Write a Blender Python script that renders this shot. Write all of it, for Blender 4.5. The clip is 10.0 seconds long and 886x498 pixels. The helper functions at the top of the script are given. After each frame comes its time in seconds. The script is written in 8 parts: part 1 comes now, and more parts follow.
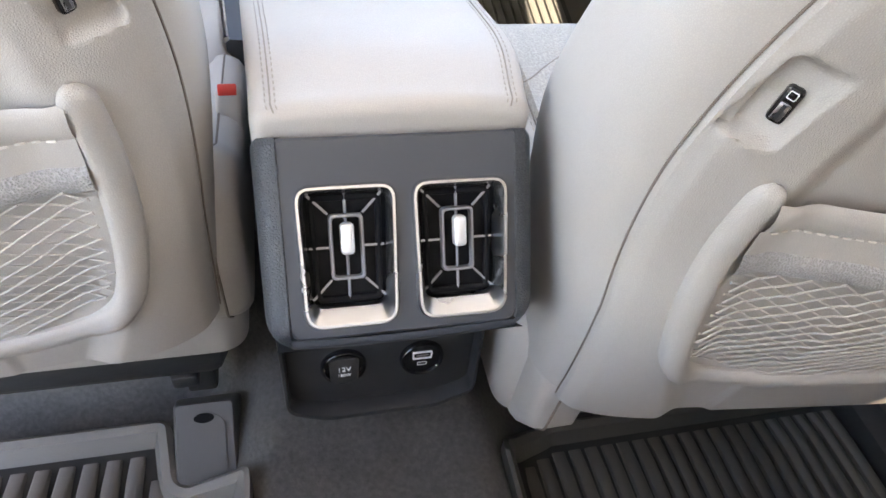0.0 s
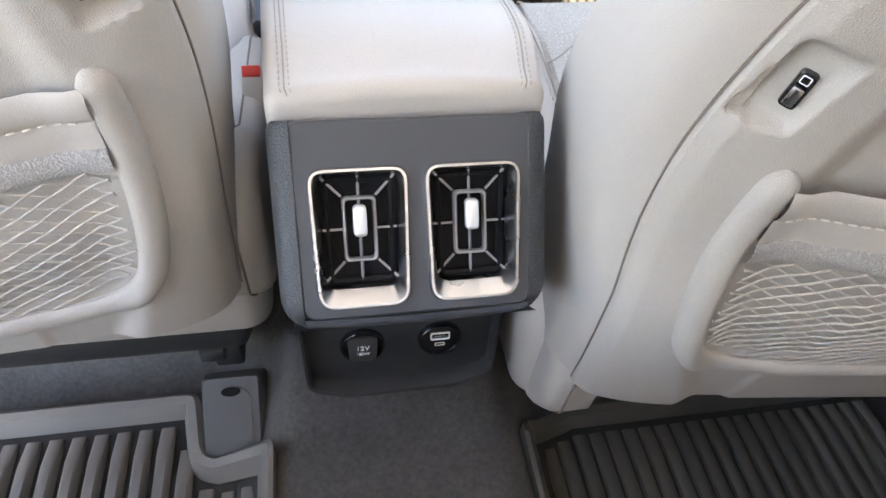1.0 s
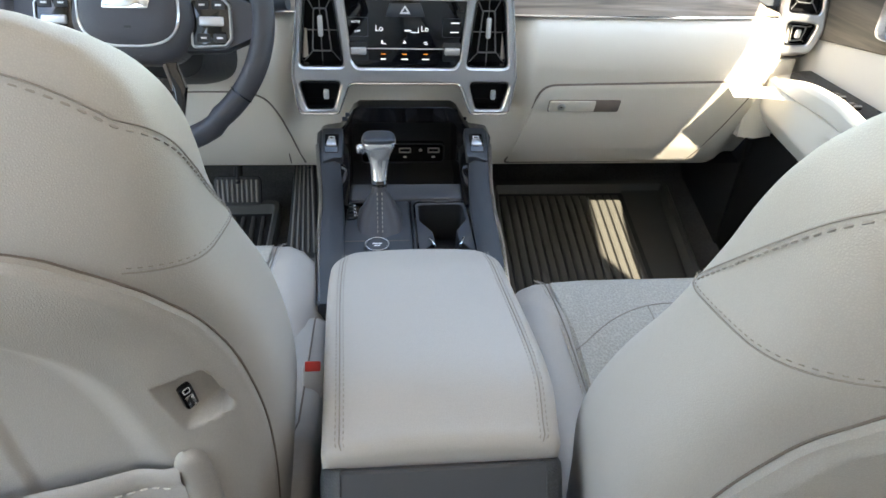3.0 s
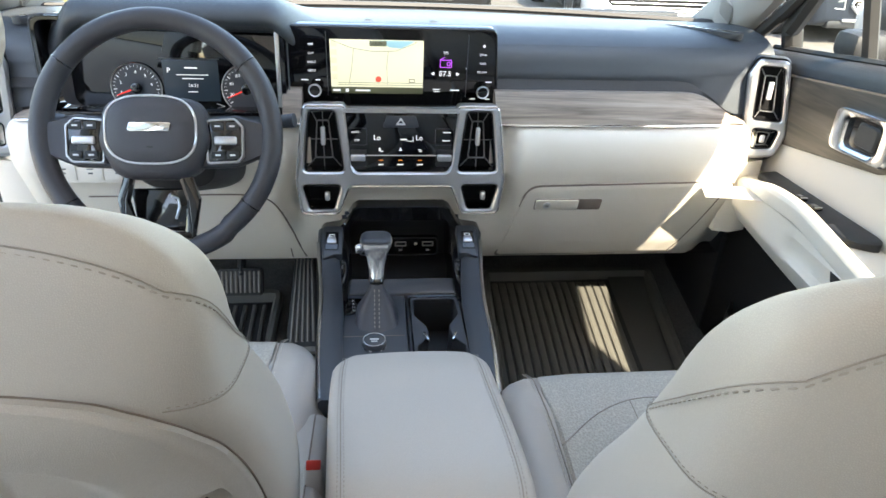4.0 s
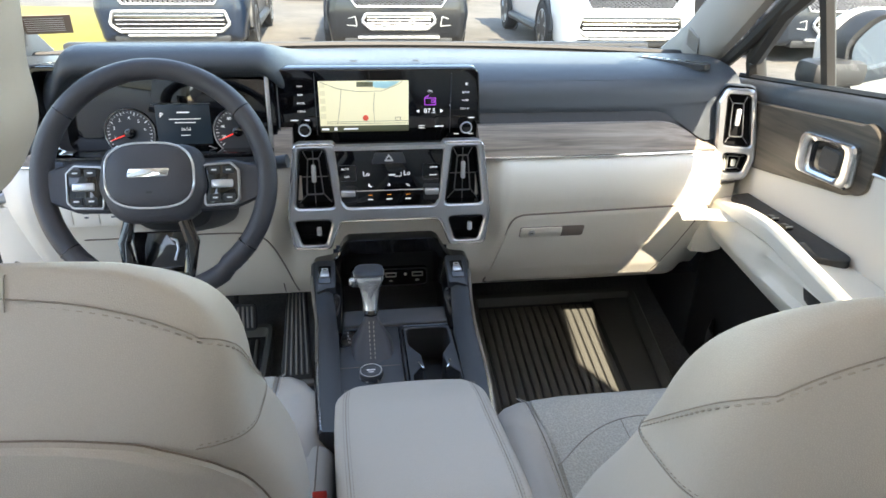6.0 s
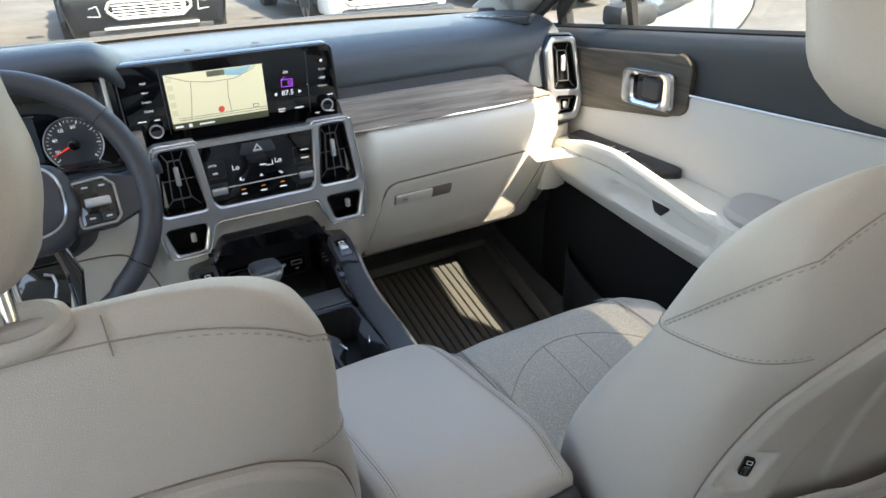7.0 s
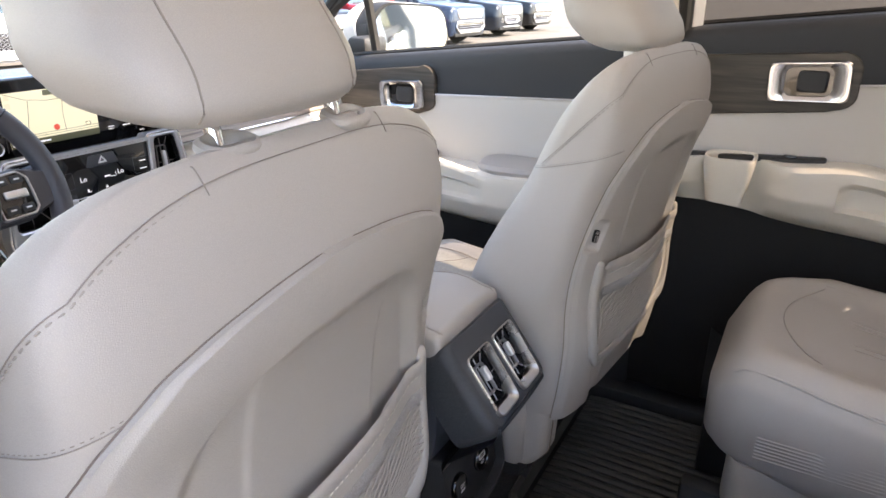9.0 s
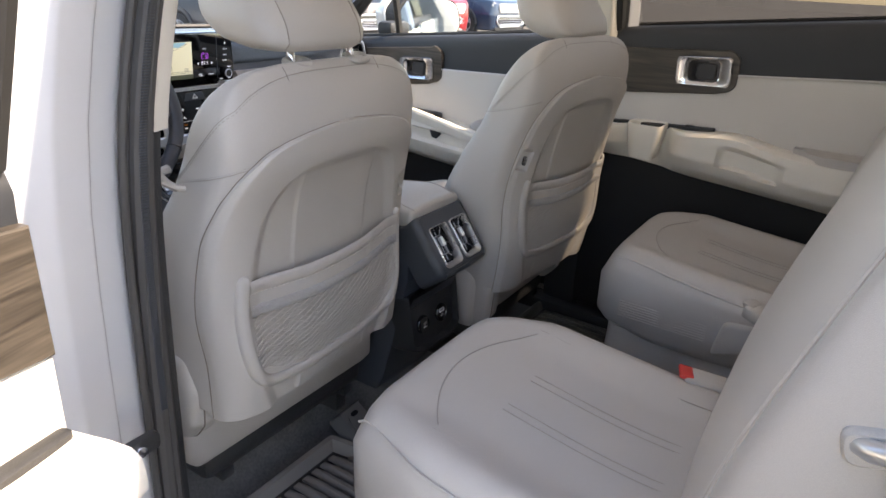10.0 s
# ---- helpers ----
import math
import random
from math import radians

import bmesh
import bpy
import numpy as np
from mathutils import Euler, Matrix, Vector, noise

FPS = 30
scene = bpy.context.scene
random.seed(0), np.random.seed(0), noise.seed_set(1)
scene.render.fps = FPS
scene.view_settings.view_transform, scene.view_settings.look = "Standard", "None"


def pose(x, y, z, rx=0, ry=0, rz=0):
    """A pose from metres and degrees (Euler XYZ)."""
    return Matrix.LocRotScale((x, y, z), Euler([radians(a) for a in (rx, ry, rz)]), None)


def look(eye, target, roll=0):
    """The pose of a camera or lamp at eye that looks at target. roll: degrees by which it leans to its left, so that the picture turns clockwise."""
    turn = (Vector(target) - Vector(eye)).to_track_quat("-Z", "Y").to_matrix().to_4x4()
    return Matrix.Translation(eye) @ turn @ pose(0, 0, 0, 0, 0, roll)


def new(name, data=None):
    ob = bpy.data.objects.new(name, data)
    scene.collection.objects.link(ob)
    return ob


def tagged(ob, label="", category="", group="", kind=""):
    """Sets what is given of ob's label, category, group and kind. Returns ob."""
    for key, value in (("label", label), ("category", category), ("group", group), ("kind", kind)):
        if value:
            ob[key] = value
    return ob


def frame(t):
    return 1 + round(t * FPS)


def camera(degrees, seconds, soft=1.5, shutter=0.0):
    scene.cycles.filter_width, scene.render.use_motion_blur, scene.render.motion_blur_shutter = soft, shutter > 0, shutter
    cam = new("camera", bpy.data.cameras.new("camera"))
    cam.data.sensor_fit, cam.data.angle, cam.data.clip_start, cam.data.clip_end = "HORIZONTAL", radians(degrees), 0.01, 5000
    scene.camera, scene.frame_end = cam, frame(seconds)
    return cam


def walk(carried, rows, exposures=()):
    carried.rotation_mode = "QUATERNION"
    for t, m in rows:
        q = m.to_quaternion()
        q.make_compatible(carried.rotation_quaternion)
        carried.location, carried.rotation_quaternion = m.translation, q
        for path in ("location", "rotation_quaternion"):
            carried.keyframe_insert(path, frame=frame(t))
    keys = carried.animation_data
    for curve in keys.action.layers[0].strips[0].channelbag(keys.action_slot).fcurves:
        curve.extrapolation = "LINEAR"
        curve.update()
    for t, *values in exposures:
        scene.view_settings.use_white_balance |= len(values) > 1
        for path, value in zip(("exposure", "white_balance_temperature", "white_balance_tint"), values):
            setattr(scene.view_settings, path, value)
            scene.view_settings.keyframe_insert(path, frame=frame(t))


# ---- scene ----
# ---------------------------------------------------------------- camera
# x: across the car, to its passenger side; y: forward; z: up from the rear floor
cam = camera(69.15, 10.0, soft=1.6)
ROWS = [
    (0, (-0.07, 0.055, 0.819), (0.361, 1.361, -0.634), 8.9),
    (0.5, (-0.058, 0.054, 0.82), (0.295, 1.334, -0.676), 8.7),
    (1, (-0.054, 0.052, 0.824), (0.264, 1.331, -0.681), 6.5),
    (1.5, (-0.05, 0.059, 0.858), (0.24, 1.433, -0.566), 6.1),
    (2, (-0.044, 0.071, 0.902), (0.189, 1.568, -0.403), 4.6),
    (2.5, (-0.044, 0.079, 0.943), (0.15, 1.667, -0.256), 3.4),
    (3, (-0.045, 0.08, 0.98), (0.141, 1.725, -0.142), 2.6),
    (4.3, (-0.047, 0.035, 1.079), (0.158, 1.802, 0.165), 2.4),
    (4.5, (-0.041, 0.032, 1.092), (0.154, 1.801, 0.179), 2.3),
    (5, (-0.039, 0.025, 1.100), (0.145, 1.804, 0.204), 2.1),
    (6.5, (-0.132, 0.014, 1.078), (0.306, 1.764, 0.214), -1.1),
    (7, (-0.245, 0.049, 1.084), (0.589, 1.607, 0.147), -1.5),
    (7.5, (-0.357, 0.093, 1.092), (0.832, 1.463, 0.252), -1.6),
    (8, (-0.498, 0.138, 1.074), (0.989, 1.236, 0.309), -5.1),
    (8.5, (-0.644, 0.089, 1.049), (0.955, 1.018, 0.287), -1.3),
    (9, (-0.756, 0.024, 1.009), (0.856, 0.941, 0.261), 0.1),
    (9.5, (-0.949, -0.146, 1.032), (0.584, 0.886, 0.266), 1.9),
    (10, (-1.154, -0.351, 1.031), (0.405, 0.638, 0.261), 3.2),
]
walk(cam, [(t, look(eye, target, roll)) for t, eye, target, roll in ROWS],
     [(0.0, 4.16, 7850, 16), (1.2, 4.15, 7850, 15), (2.0, 3.62, 7750, 11), (3.0, 3.29, 7550, 9), (4.5, 3.12, 7550, 9), (5.2, 2.95, 7550, 10), (6.5, 2.88, 7500, 10), (7.5, 2.56, 7450, 10), (8.0, 2.49, 7700, 16), (8.5, 2.82, 8000, 22), (9.0, 3.01, 7950, 20), (9.5, 3.10, 7850, 18), (10.0, 2.50, 7850, 18)])

# ---------------------------------------------------------------- light
SUN_TO = Vector((0.28, -0.87, 1.0)).normalized()
world = bpy.data.worlds.new("sky")
scene.world = world
world.use_nodes = True
wn = world.node_tree.nodes
sky = wn.new("ShaderNodeTexSky")
sky.sky_type = "NISHITA"
sky.sun_disc = False
sky.sun_elevation = math.asin(SUN_TO.z)
sky.sun_rotation = math.atan2(SUN_TO.x, SUN_TO.y)
wn["Background"].inputs["Strength"].default_value = 0.15
world.node_tree.links.new(sky.outputs["Color"], wn["Background"].inputs["Color"])
sun = new("sun", bpy.data.lights.new("sun", "SUN"))
sun.data.energy = 2.7
sun.data.angle = radians(0.6)
sun.data.color = (1.0, 0.94, 0.83)
sun.matrix_world = look(SUN_TO * 30, (0, 0, 0))

# ---------------------------------------------------------------- tools
def part(name, bm, material, parent, label="", sharp=38):
    """One mesh object under a thing or a part."""
    bmesh.ops.recalc_face_normals(bm, faces=bm.faces)
    me = bpy.data.meshes.new(name)
    bm.to_mesh(me)
    bm.free()
    me.shade_smooth()
    me.set_sharp_from_angle(angle=radians(sharp))
    me.materials.append(material)
    ob = new(name, me)
    ob.parent = parent
    if label:
        ob["label"] = label
    return ob


def thing(name, label, category, at=(0, 0, 0), group="", kind=""):
    ob = new(name)
    ob.empty_display_size = 0.05
    ob.location = at
    return tagged(ob, label, category, group, kind)


def solid(name, bm, material, label, category, kind="", group=""):
    return tagged(part(name, bm, material, None), label, category, group, kind)


def spline(table):
    """A smooth function through rows (t, a, b, ...)."""
    k = np.array(table, float)
    ts, vs = k[:, 0], k[:, 1:]
    m = np.gradient(vs, ts, axis=0)

    def f(t):
        t = min(max(t, ts[0]), ts[-1])
        i = min(max(int(np.searchsorted(ts, t)) - 1, 0), len(ts) - 2)
        h = ts[i + 1] - ts[i]
        s = (t - ts[i]) / h
        v = ((2 * s**3 - 3 * s * s + 1) * vs[i] + (s**3 - 2 * s * s + s) * h * m[i]
             + (3 * s * s - 2 * s**3) * vs[i + 1] + (s**3 - s * s) * h * m[i + 1])
        return v if len(v) > 1 else float(v[0])
    return f


def path3(points, n, closed=False):
    """n points along a smooth curve through points."""
    pts = [Vector(p) for p in points]
    c = len(pts)
    out = []
    steps = n if closed else n - 1
    for j in range(n):
        u = j / steps * (c if closed else c - 1)
        i = min(int(u), c - 1 if closed else c - 2)
        s = u - i
        g = (lambda q: pts[q % c]) if closed else (lambda q: pts[min(max(q, 0), c - 1)])
        a, b, d, e = g(i - 1), g(i), g(i + 1), g(i + 2)
        out.append(0.5 * ((2 * b) + (d - a) * s + (2 * a - 5 * b + 4 * d - e) * s * s + (3 * b - a - 3 * d + e) * s**3))
    return out


def loft(rings, closed=True, caps=True, bm=None, cyclic=False):
    """Skin over rings of points of equal number."""
    bm = bm or bmesh.new()
    vs = [[bm.verts.new(p) for p in r] for r in rings]
    n = len(rings[0])
    for a, b in zip(vs, vs[1:] + ([vs[0]] if cyclic else [])):
        for i in range(n if closed else n - 1):
            j = (i + 1) % n
            bm.faces.new((a[i], a[j], b[j], b[i]))
    if caps and closed and not cyclic:
        bm.faces.new(list(reversed(vs[0])))
        bm.faces.new(vs[-1])
    return bm


def oval(hw, hd, n, count, centre=(0, 0)):
    """A superellipse in the plane."""
    out = []
    for i in range(count):
        a = 2 * math.pi * i / count
        c, s = math.cos(a), math.sin(a)
        out.append((centre[0] + hw * math.copysign(abs(c) ** (2 / n), c), centre[1] + hd * math.copysign(abs(s) ** (2 / n), s)))
    return out


def rounded(corners, r, seg=5):
    """A polygon with round corners (r: one radius or one for each corner)."""
    out = []
    n = len(corners)
    for i in range(n):
        p, a, b = Vector(corners[i]), Vector(corners[i - 1]), Vector(corners[(i + 1) % n])
        ri = r[i] if isinstance(r, (list, tuple)) else r
        d1, d2 = (a - p).normalized(), (b - p).normalized()
        ang = d1.angle(d2)
        t = min(ri / math.tan(ang / 2), (a - p).length * 0.49, (b - p).length * 0.49)
        s, e = p + d1 * t, p + d2 * t
        for k in range(seg + 1):
            u = k / seg
            out.append(tuple((1 - u) ** 2 * s + 2 * u * (1 - u) * p + u * u * e))
    return out


def rect(x0, y0, x1, y1):
    return [(x0, y0), (x1, y0), (x1, y1), (x0, y1)]


def inset(loop, d):
    """A closed 2D loop moved inwards by d (outwards: minus)."""
    pts = [Vector(p) for p in loop]
    n = len(pts)
    area = sum(pts[i - 1].x * pts[i].y - pts[i].x * pts[i - 1].y for i in range(n))
    sg = 1 if area > 0 else -1
    out = []
    for i in range(n):
        k = 1
        while (pts[i] - pts[i - k]).length < 1e-6 and k < n - 1:
            k += 1
        j = 1
        while (pts[(i + j) % n] - pts[i]).length < 1e-6 and j < n - 1:
            j += 1
        t1, t2 = (pts[i] - pts[i - k]).normalized(), (pts[(i + j) % n] - pts[i]).normalized()
        m = Vector((-(t1.y + t2.y), t1.x + t2.x))
        if m.length < 1e-6:
            m = Vector((-t1.y, t1.x))
        m.normalize()
        out.append(tuple(pts[i] + m * d * sg / max(0.5, abs(m.dot(Vector((-t1.y, t1.x)))))))
    return out


def seat_on(origin, right, up):
    """The frame of a face: x right, y up, z out of it."""
    r, u = Vector(right).normalized(), Vector(up).normalized()
    o = r.cross(u).normalized()
    u = o.cross(r)
    return Matrix(((r.x, u.x, o.x, origin[0]), (r.y, u.y, o.y, origin[1]), (r.z, u.z, o.z, origin[2]), (0, 0, 0, 1)))


def plate(loop, z0, z1, edge=0.002, m=Matrix(), bm=None):
    """A plate with chamfered upper rim: loop drawn in x, y; from z0 to z1."""
    rings = [[m @ Vector((x, y, z0)) for x, y in loop], [m @ Vector((x, y, z1 - edge)) for x, y in loop],
             [m @ Vector((x, y, z1 - edge * 0.3)) for x, y in inset(loop, edge * 0.3)], [m @ Vector((x, y, z1)) for x, y in inset(loop, edge)]]
    return loft(rings, bm=bm)


def ring_frame(outer, inner, z0, z1, m=Matrix(), bm=None, round_=0.3, inner_z0=None):
    """A frame between two loops of equal number, with a rounded front."""
    mix = lambda t: [((1 - t) * a[0] + t * b[0], (1 - t) * a[1] + t * b[1]) for a, b in zip(outer, inner)]
    h = z1 - z0
    iz = z0 if inner_z0 is None else inner_z0
    spec = [(0, z0), (0, z1 - h * round_), (0.12, z1 - h * round_ * 0.3), (0.3, z1), (0.7, z1), (0.88, z1 - h * round_ * 0.3), (1, z1 - h * round_), (1, iz)]
    rings = [[m @ Vector((x, y, z)) for x, y in mix(t)] for t, z in spec]
    return loft(rings, caps=False, bm=bm, cyclic=True)


def tube(points, r, n=6, closed=False, bm=None, flat=1.0, up=Vector((0, 0, 1))):
    """A round (or flattened) rod along points."""
    pts = [Vector(p) for p in points]
    rings = []
    c = len(pts)
    for i, p in enumerate(pts):
        t = (pts[(i + 1) % c] - pts[i - 1]) if closed else (pts[min(i + 1, c - 1)] - pts[max(i - 1, 0)])
        t.normalize()
        s = t.cross(up)
        if s.length < 1e-3:
            s = t.cross(Vector((1, 0, 0)))
        s.normalize()
        w = s.cross(t)
        rr = r[i] if isinstance(r, (list, tuple)) else r
        rings.append([p + (s * math.cos(2 * math.pi * k / n) + w * flat * math.sin(2 * math.pi * k / n)) * rr for k in range(n)])
    return loft(rings, bm=bm, caps=not closed, cyclic=closed)


def box(cx, cy, cz, sx, sy, sz, bevel=0.003, seg=2, bm=None, m=Matrix()):
    """A block with soft edges."""
    t = bmesh.new()
    bmesh.ops.create_cube(t, size=1, matrix=Matrix.Translation((cx, cy, cz)) @ Matrix.Diagonal((sx, sy, sz, 1)))
    if bevel:
        bmesh.ops.bevel(t, geom=t.edges[:], offset=bevel, segments=seg, affect="EDGES", profile=0.5)
    t.transform(m)
    if bm is None:
        return t
    add(bm, t)
    return bm


def add(bm, other):
    """Joins another bmesh into bm."""
    me = bpy.data.meshes.new("scratch")
    other.to_mesh(me)
    other.free()
    bm.from_mesh(me)
    bpy.data.meshes.remove(me)
    return bm


def disc(r, z0, z1, m=Matrix(), n=32, edge=0.001, bm=None):
    return plate([(r * math.cos(2 * math.pi * i / n), r * math.sin(2 * math.pi * i / n)) for i in range(n)], z0, z1, edge, m, bm)


def lathe(profile, m=Matrix(), n=32, bm=None, cyclic=False):
    """Turned round z: rows (radius, height)."""
    rings = [[m @ Vector((r * math.cos(2 * math.pi * i / n), r * math.sin(2 * math.pi * i / n), h)) for i in range(n)] for r, h in profile]
    return loft(rings, caps=not cyclic, bm=bm, cyclic=cyclic)


def cushion(outline, top, bottom, roll=0.22, count=72, rings=16):
    """A padded body: outline in x, y; top(x, y) its upper face, rolled over at the rim down to bottom."""
    cx = sum(p[0] for p in outline) / len(outline)
    cy = sum(p[1] for p in outline) / len(outline)
    out = []
    for k in range(1, rings + 1):
        f = k / rings
        out.append([(cx + (x - cx) * f, cy + (y - cy) * f, top(cx + (x - cx) * f, cy + (y - cy) * f) - roll * max(0, (f - 0.8) / 0.2) ** 2.6 * 0.12) for x, y in outline])
    low = [[(x, y, top(x, y) - roll * 0.12 - 0.012) for x, y in inset(outline, -0.006)], [(x, y, bottom + 0.02) for x, y in inset(outline, -0.004)], [(x, y, bottom) for x, y in inset(outline, 0.012)]]
    bm = loft(out + low, caps=False)
    n = len(outline)
    vs = list(bm.verts)
    c = bm.verts.new((cx, cy, top(cx, cy)))
    for i in range(n):
        bm.faces.new((c, vs[i], vs[(i + 1) % n]))
    bm.faces.new(vs[-n:])
    return bm


def stitches(points, r=0.0009, length=0.0055, gap=0.003, out=Vector((0, 0, 0)), bm=None):
    """Short threads laid along a line."""
    bm = bm or bmesh.new()
    pts = [Vector(p) for p in points]
    acc = [0.0]
    for a, b in zip(pts, pts[1:]):
        acc.append(acc[-1] + (b - a).length)

    def at(d):
        i = min(max(int(np.searchsorted(acc, d)) - 1, 0), len(pts) - 2)
        s = (d - acc[i]) / max(acc[i + 1] - acc[i], 1e-9)
        return pts[i].lerp(pts[i + 1], s)
    d = gap
    while d + length < acc[-1]:
        a, c = at(d) + out, at(d + length) + out
        mid = (a + c) / 2
        tube([a, a.lerp(mid, 0.3), mid, c.lerp(mid, 0.3), c], [r * 0.4, r, r, r, r * 0.4], 4, bm=bm)
        d += length + gap
    return bm


def words(text, size, m, material, parent, name="lettering", depth=0.0004, align="CENTER"):
    """Letters as a mesh, on the face m."""
    cu = bpy.data.curves.new(name, "FONT")
    cu.body, cu.size, cu.extrude, cu.align_x, cu.align_y = text, size, depth, align, "CENTER"
    cu.resolution_u = 3
    tmp = bpy.data.objects.new(name, cu)
    scene.collection.objects.link(tmp)
    me = bpy.data.meshes.new_from_object(tmp.evaluated_get(bpy.context.evaluated_depsgraph_get()))
    bpy.data.objects.remove(tmp)
    bpy.data.curves.remove(cu)
    me.transform(m)
    me.name = name
    me.materials.clear()
    me.materials.append(material)
    ob = new(name, me)
    ob.parent = parent
    return ob


def bars(rows, m, material, parent, name="print_mark", depth=0.0004):
    """Flat strokes that stand for small print: rows (x, y, width, height)."""
    for x, y, w, h in rows:
        part(name, box(x, y, depth / 2, w, h, depth, 0, m=m), material, parent)


def pierced(loop, holes, z0, z1, m=Matrix(), edge=0.002, hole_edge=0.0015):
    """A plate with holes through it, its rims chamfered."""
    bm = bmesh.new()
    edges = []
    for k, lp in enumerate([loop] + holes):
        e = edge if k == 0 else -hole_edge
        rings = [[m @ Vector((x, y, z0)) for x, y in lp], [m @ Vector((x, y, z1 - abs(e))) for x, y in lp], [m @ Vector((x, y, z1)) for x, y in inset(lp, e)]]
        vs = [[bm.verts.new(p) for p in r] for r in rings]
        n = len(lp)
        for a, b in zip(vs, vs[1:]):
            for i in range(n):
                bm.faces.new((a[i], a[(i + 1) % n], b[(i + 1) % n], b[i]))
        edges += [bm.edges.get((vs[-1][i], vs[-1][(i + 1) % n])) for i in range(n)]
    bmesh.ops.triangle_fill(bm, use_beauty=True, use_dissolve=False, edges=edges)
    return bm


# ---------------------------------------------------------------- materials
def material(name, colour, rough=0.5, metal=0.0, grain=0.0, grain_size=400.0, vary=0.06, vary_size=6.0, bump=0.0, kind="noise", coat=0.0, spec=0.5, sheen=0.0, second=None, emit=0.0, random_piece=0.0):
    mat = bpy.data.materials.new(name)
    mat.use_nodes = True
    nt = mat.node_tree
    b = nt.nodes["Principled BSDF"]
    b.inputs["Roughness"].default_value = rough
    b.inputs["Metallic"].default_value = metal
    b.inputs["Coat Weight"].default_value = coat
    b.inputs["Specular IOR Level"].default_value = spec
    b.inputs["Sheen Weight"].default_value = sheen
    tc = nt.nodes.new("ShaderNodeTexCoord")
    big = nt.nodes.new("ShaderNodeTexNoise")
    big.inputs["Scale"].default_value = vary_size
    big.inputs["Detail"].default_value = 6
    nt.links.new(tc.outputs["Object"], big.inputs["Vector"])
    ramp = nt.nodes.new("ShaderNodeMix")
    ramp.data_type = "RGBA"
    c = Vector(colour)
    lo = second if second else tuple(c * (1 - vary * 1.6))
    ramp.inputs["A"].default_value = (*lo, 1)
    ramp.inputs["B"].default_value = (*(c * (1 + vary * 0.6)), 1)
    nt.links.new(big.outputs["Fac"], ramp.inputs["Factor"])
    colour_out = ramp.outputs["Result"]
    if kind == "leather" or kind == "voronoi":
        small = nt.nodes.new("ShaderNodeTexVoronoi")
        small.feature = "DISTANCE_TO_EDGE" if kind == "leather" else "F1"
        height = small.outputs["Distance"]
    else:
        small = nt.nodes.new("ShaderNodeTexNoise")
        small.inputs["Detail"].default_value = 3
        height = small.outputs["Fac"]
    small.inputs["Scale"].default_value = grain_size
    nt.links.new(tc.outputs["Object"], small.inputs["Vector"])
    if grain:
        mul = nt.nodes.new("ShaderNodeMix")
        mul.data_type = "RGBA"
        mul.blend_type = "MULTIPLY"
        mul.inputs["Factor"].default_value = grain
        nt.links.new(colour_out, mul.inputs["A"])
        lift = nt.nodes.new("ShaderNodeMapRange")
        lift.inputs["From Max"].default_value = 0.25 if kind == "leather" else 1.0
        lift.inputs["To Min"].default_value = 0.35
        lift.inputs["To Max"].default_value = 1.15
        nt.links.new(height, lift.inputs["Value"])
        nt.links.new(lift.outputs["Result"], mul.inputs["B"])
        colour_out = mul.outputs["Result"]
    if random_piece:
        info = nt.nodes.new("ShaderNodeObjectInfo")
        hs = nt.nodes.new("ShaderNodeHueSaturation")
        mr = nt.nodes.new("ShaderNodeMapRange")
        mr.inputs["To Min"].default_value = 1 - random_piece
        mr.inputs["To Max"].default_value = 1 + random_piece
        nt.links.new(info.outputs["Random"], mr.inputs["Value"])
        nt.links.new(mr.outputs["Result"], hs.inputs["Value"])
        nt.links.new(colour_out, hs.inputs["Color"])
        colour_out = hs.outputs["Color"]
    nt.links.new(colour_out, b.inputs["Base Color"])
    rr = nt.nodes.new("ShaderNodeMapRange")
    rr.inputs["To Min"].default_value = max(0.0, rough - 0.06)
    rr.inputs["To Max"].default_value = min(1.0, rough + 0.06)
    nt.links.new(big.outputs["Fac"], rr.inputs["Value"])
    nt.links.new(rr.outputs["Result"], b.inputs["Roughness"])
    if bump:
        bp = nt.nodes.new("ShaderNodeBump")
        bp.inputs["Strength"].default_value = bump
        bp.inputs["Distance"].default_value = 0.001
        nt.links.new(height, bp.inputs["Height"])
        nt.links.new(bp.outputs["Normal"], b.inputs["Normal"])
    if emit:
        nt.links.new(colour_out, b.inputs["Emission Color"])
        b.inputs["Emission Strength"].default_value = emit
    return mat


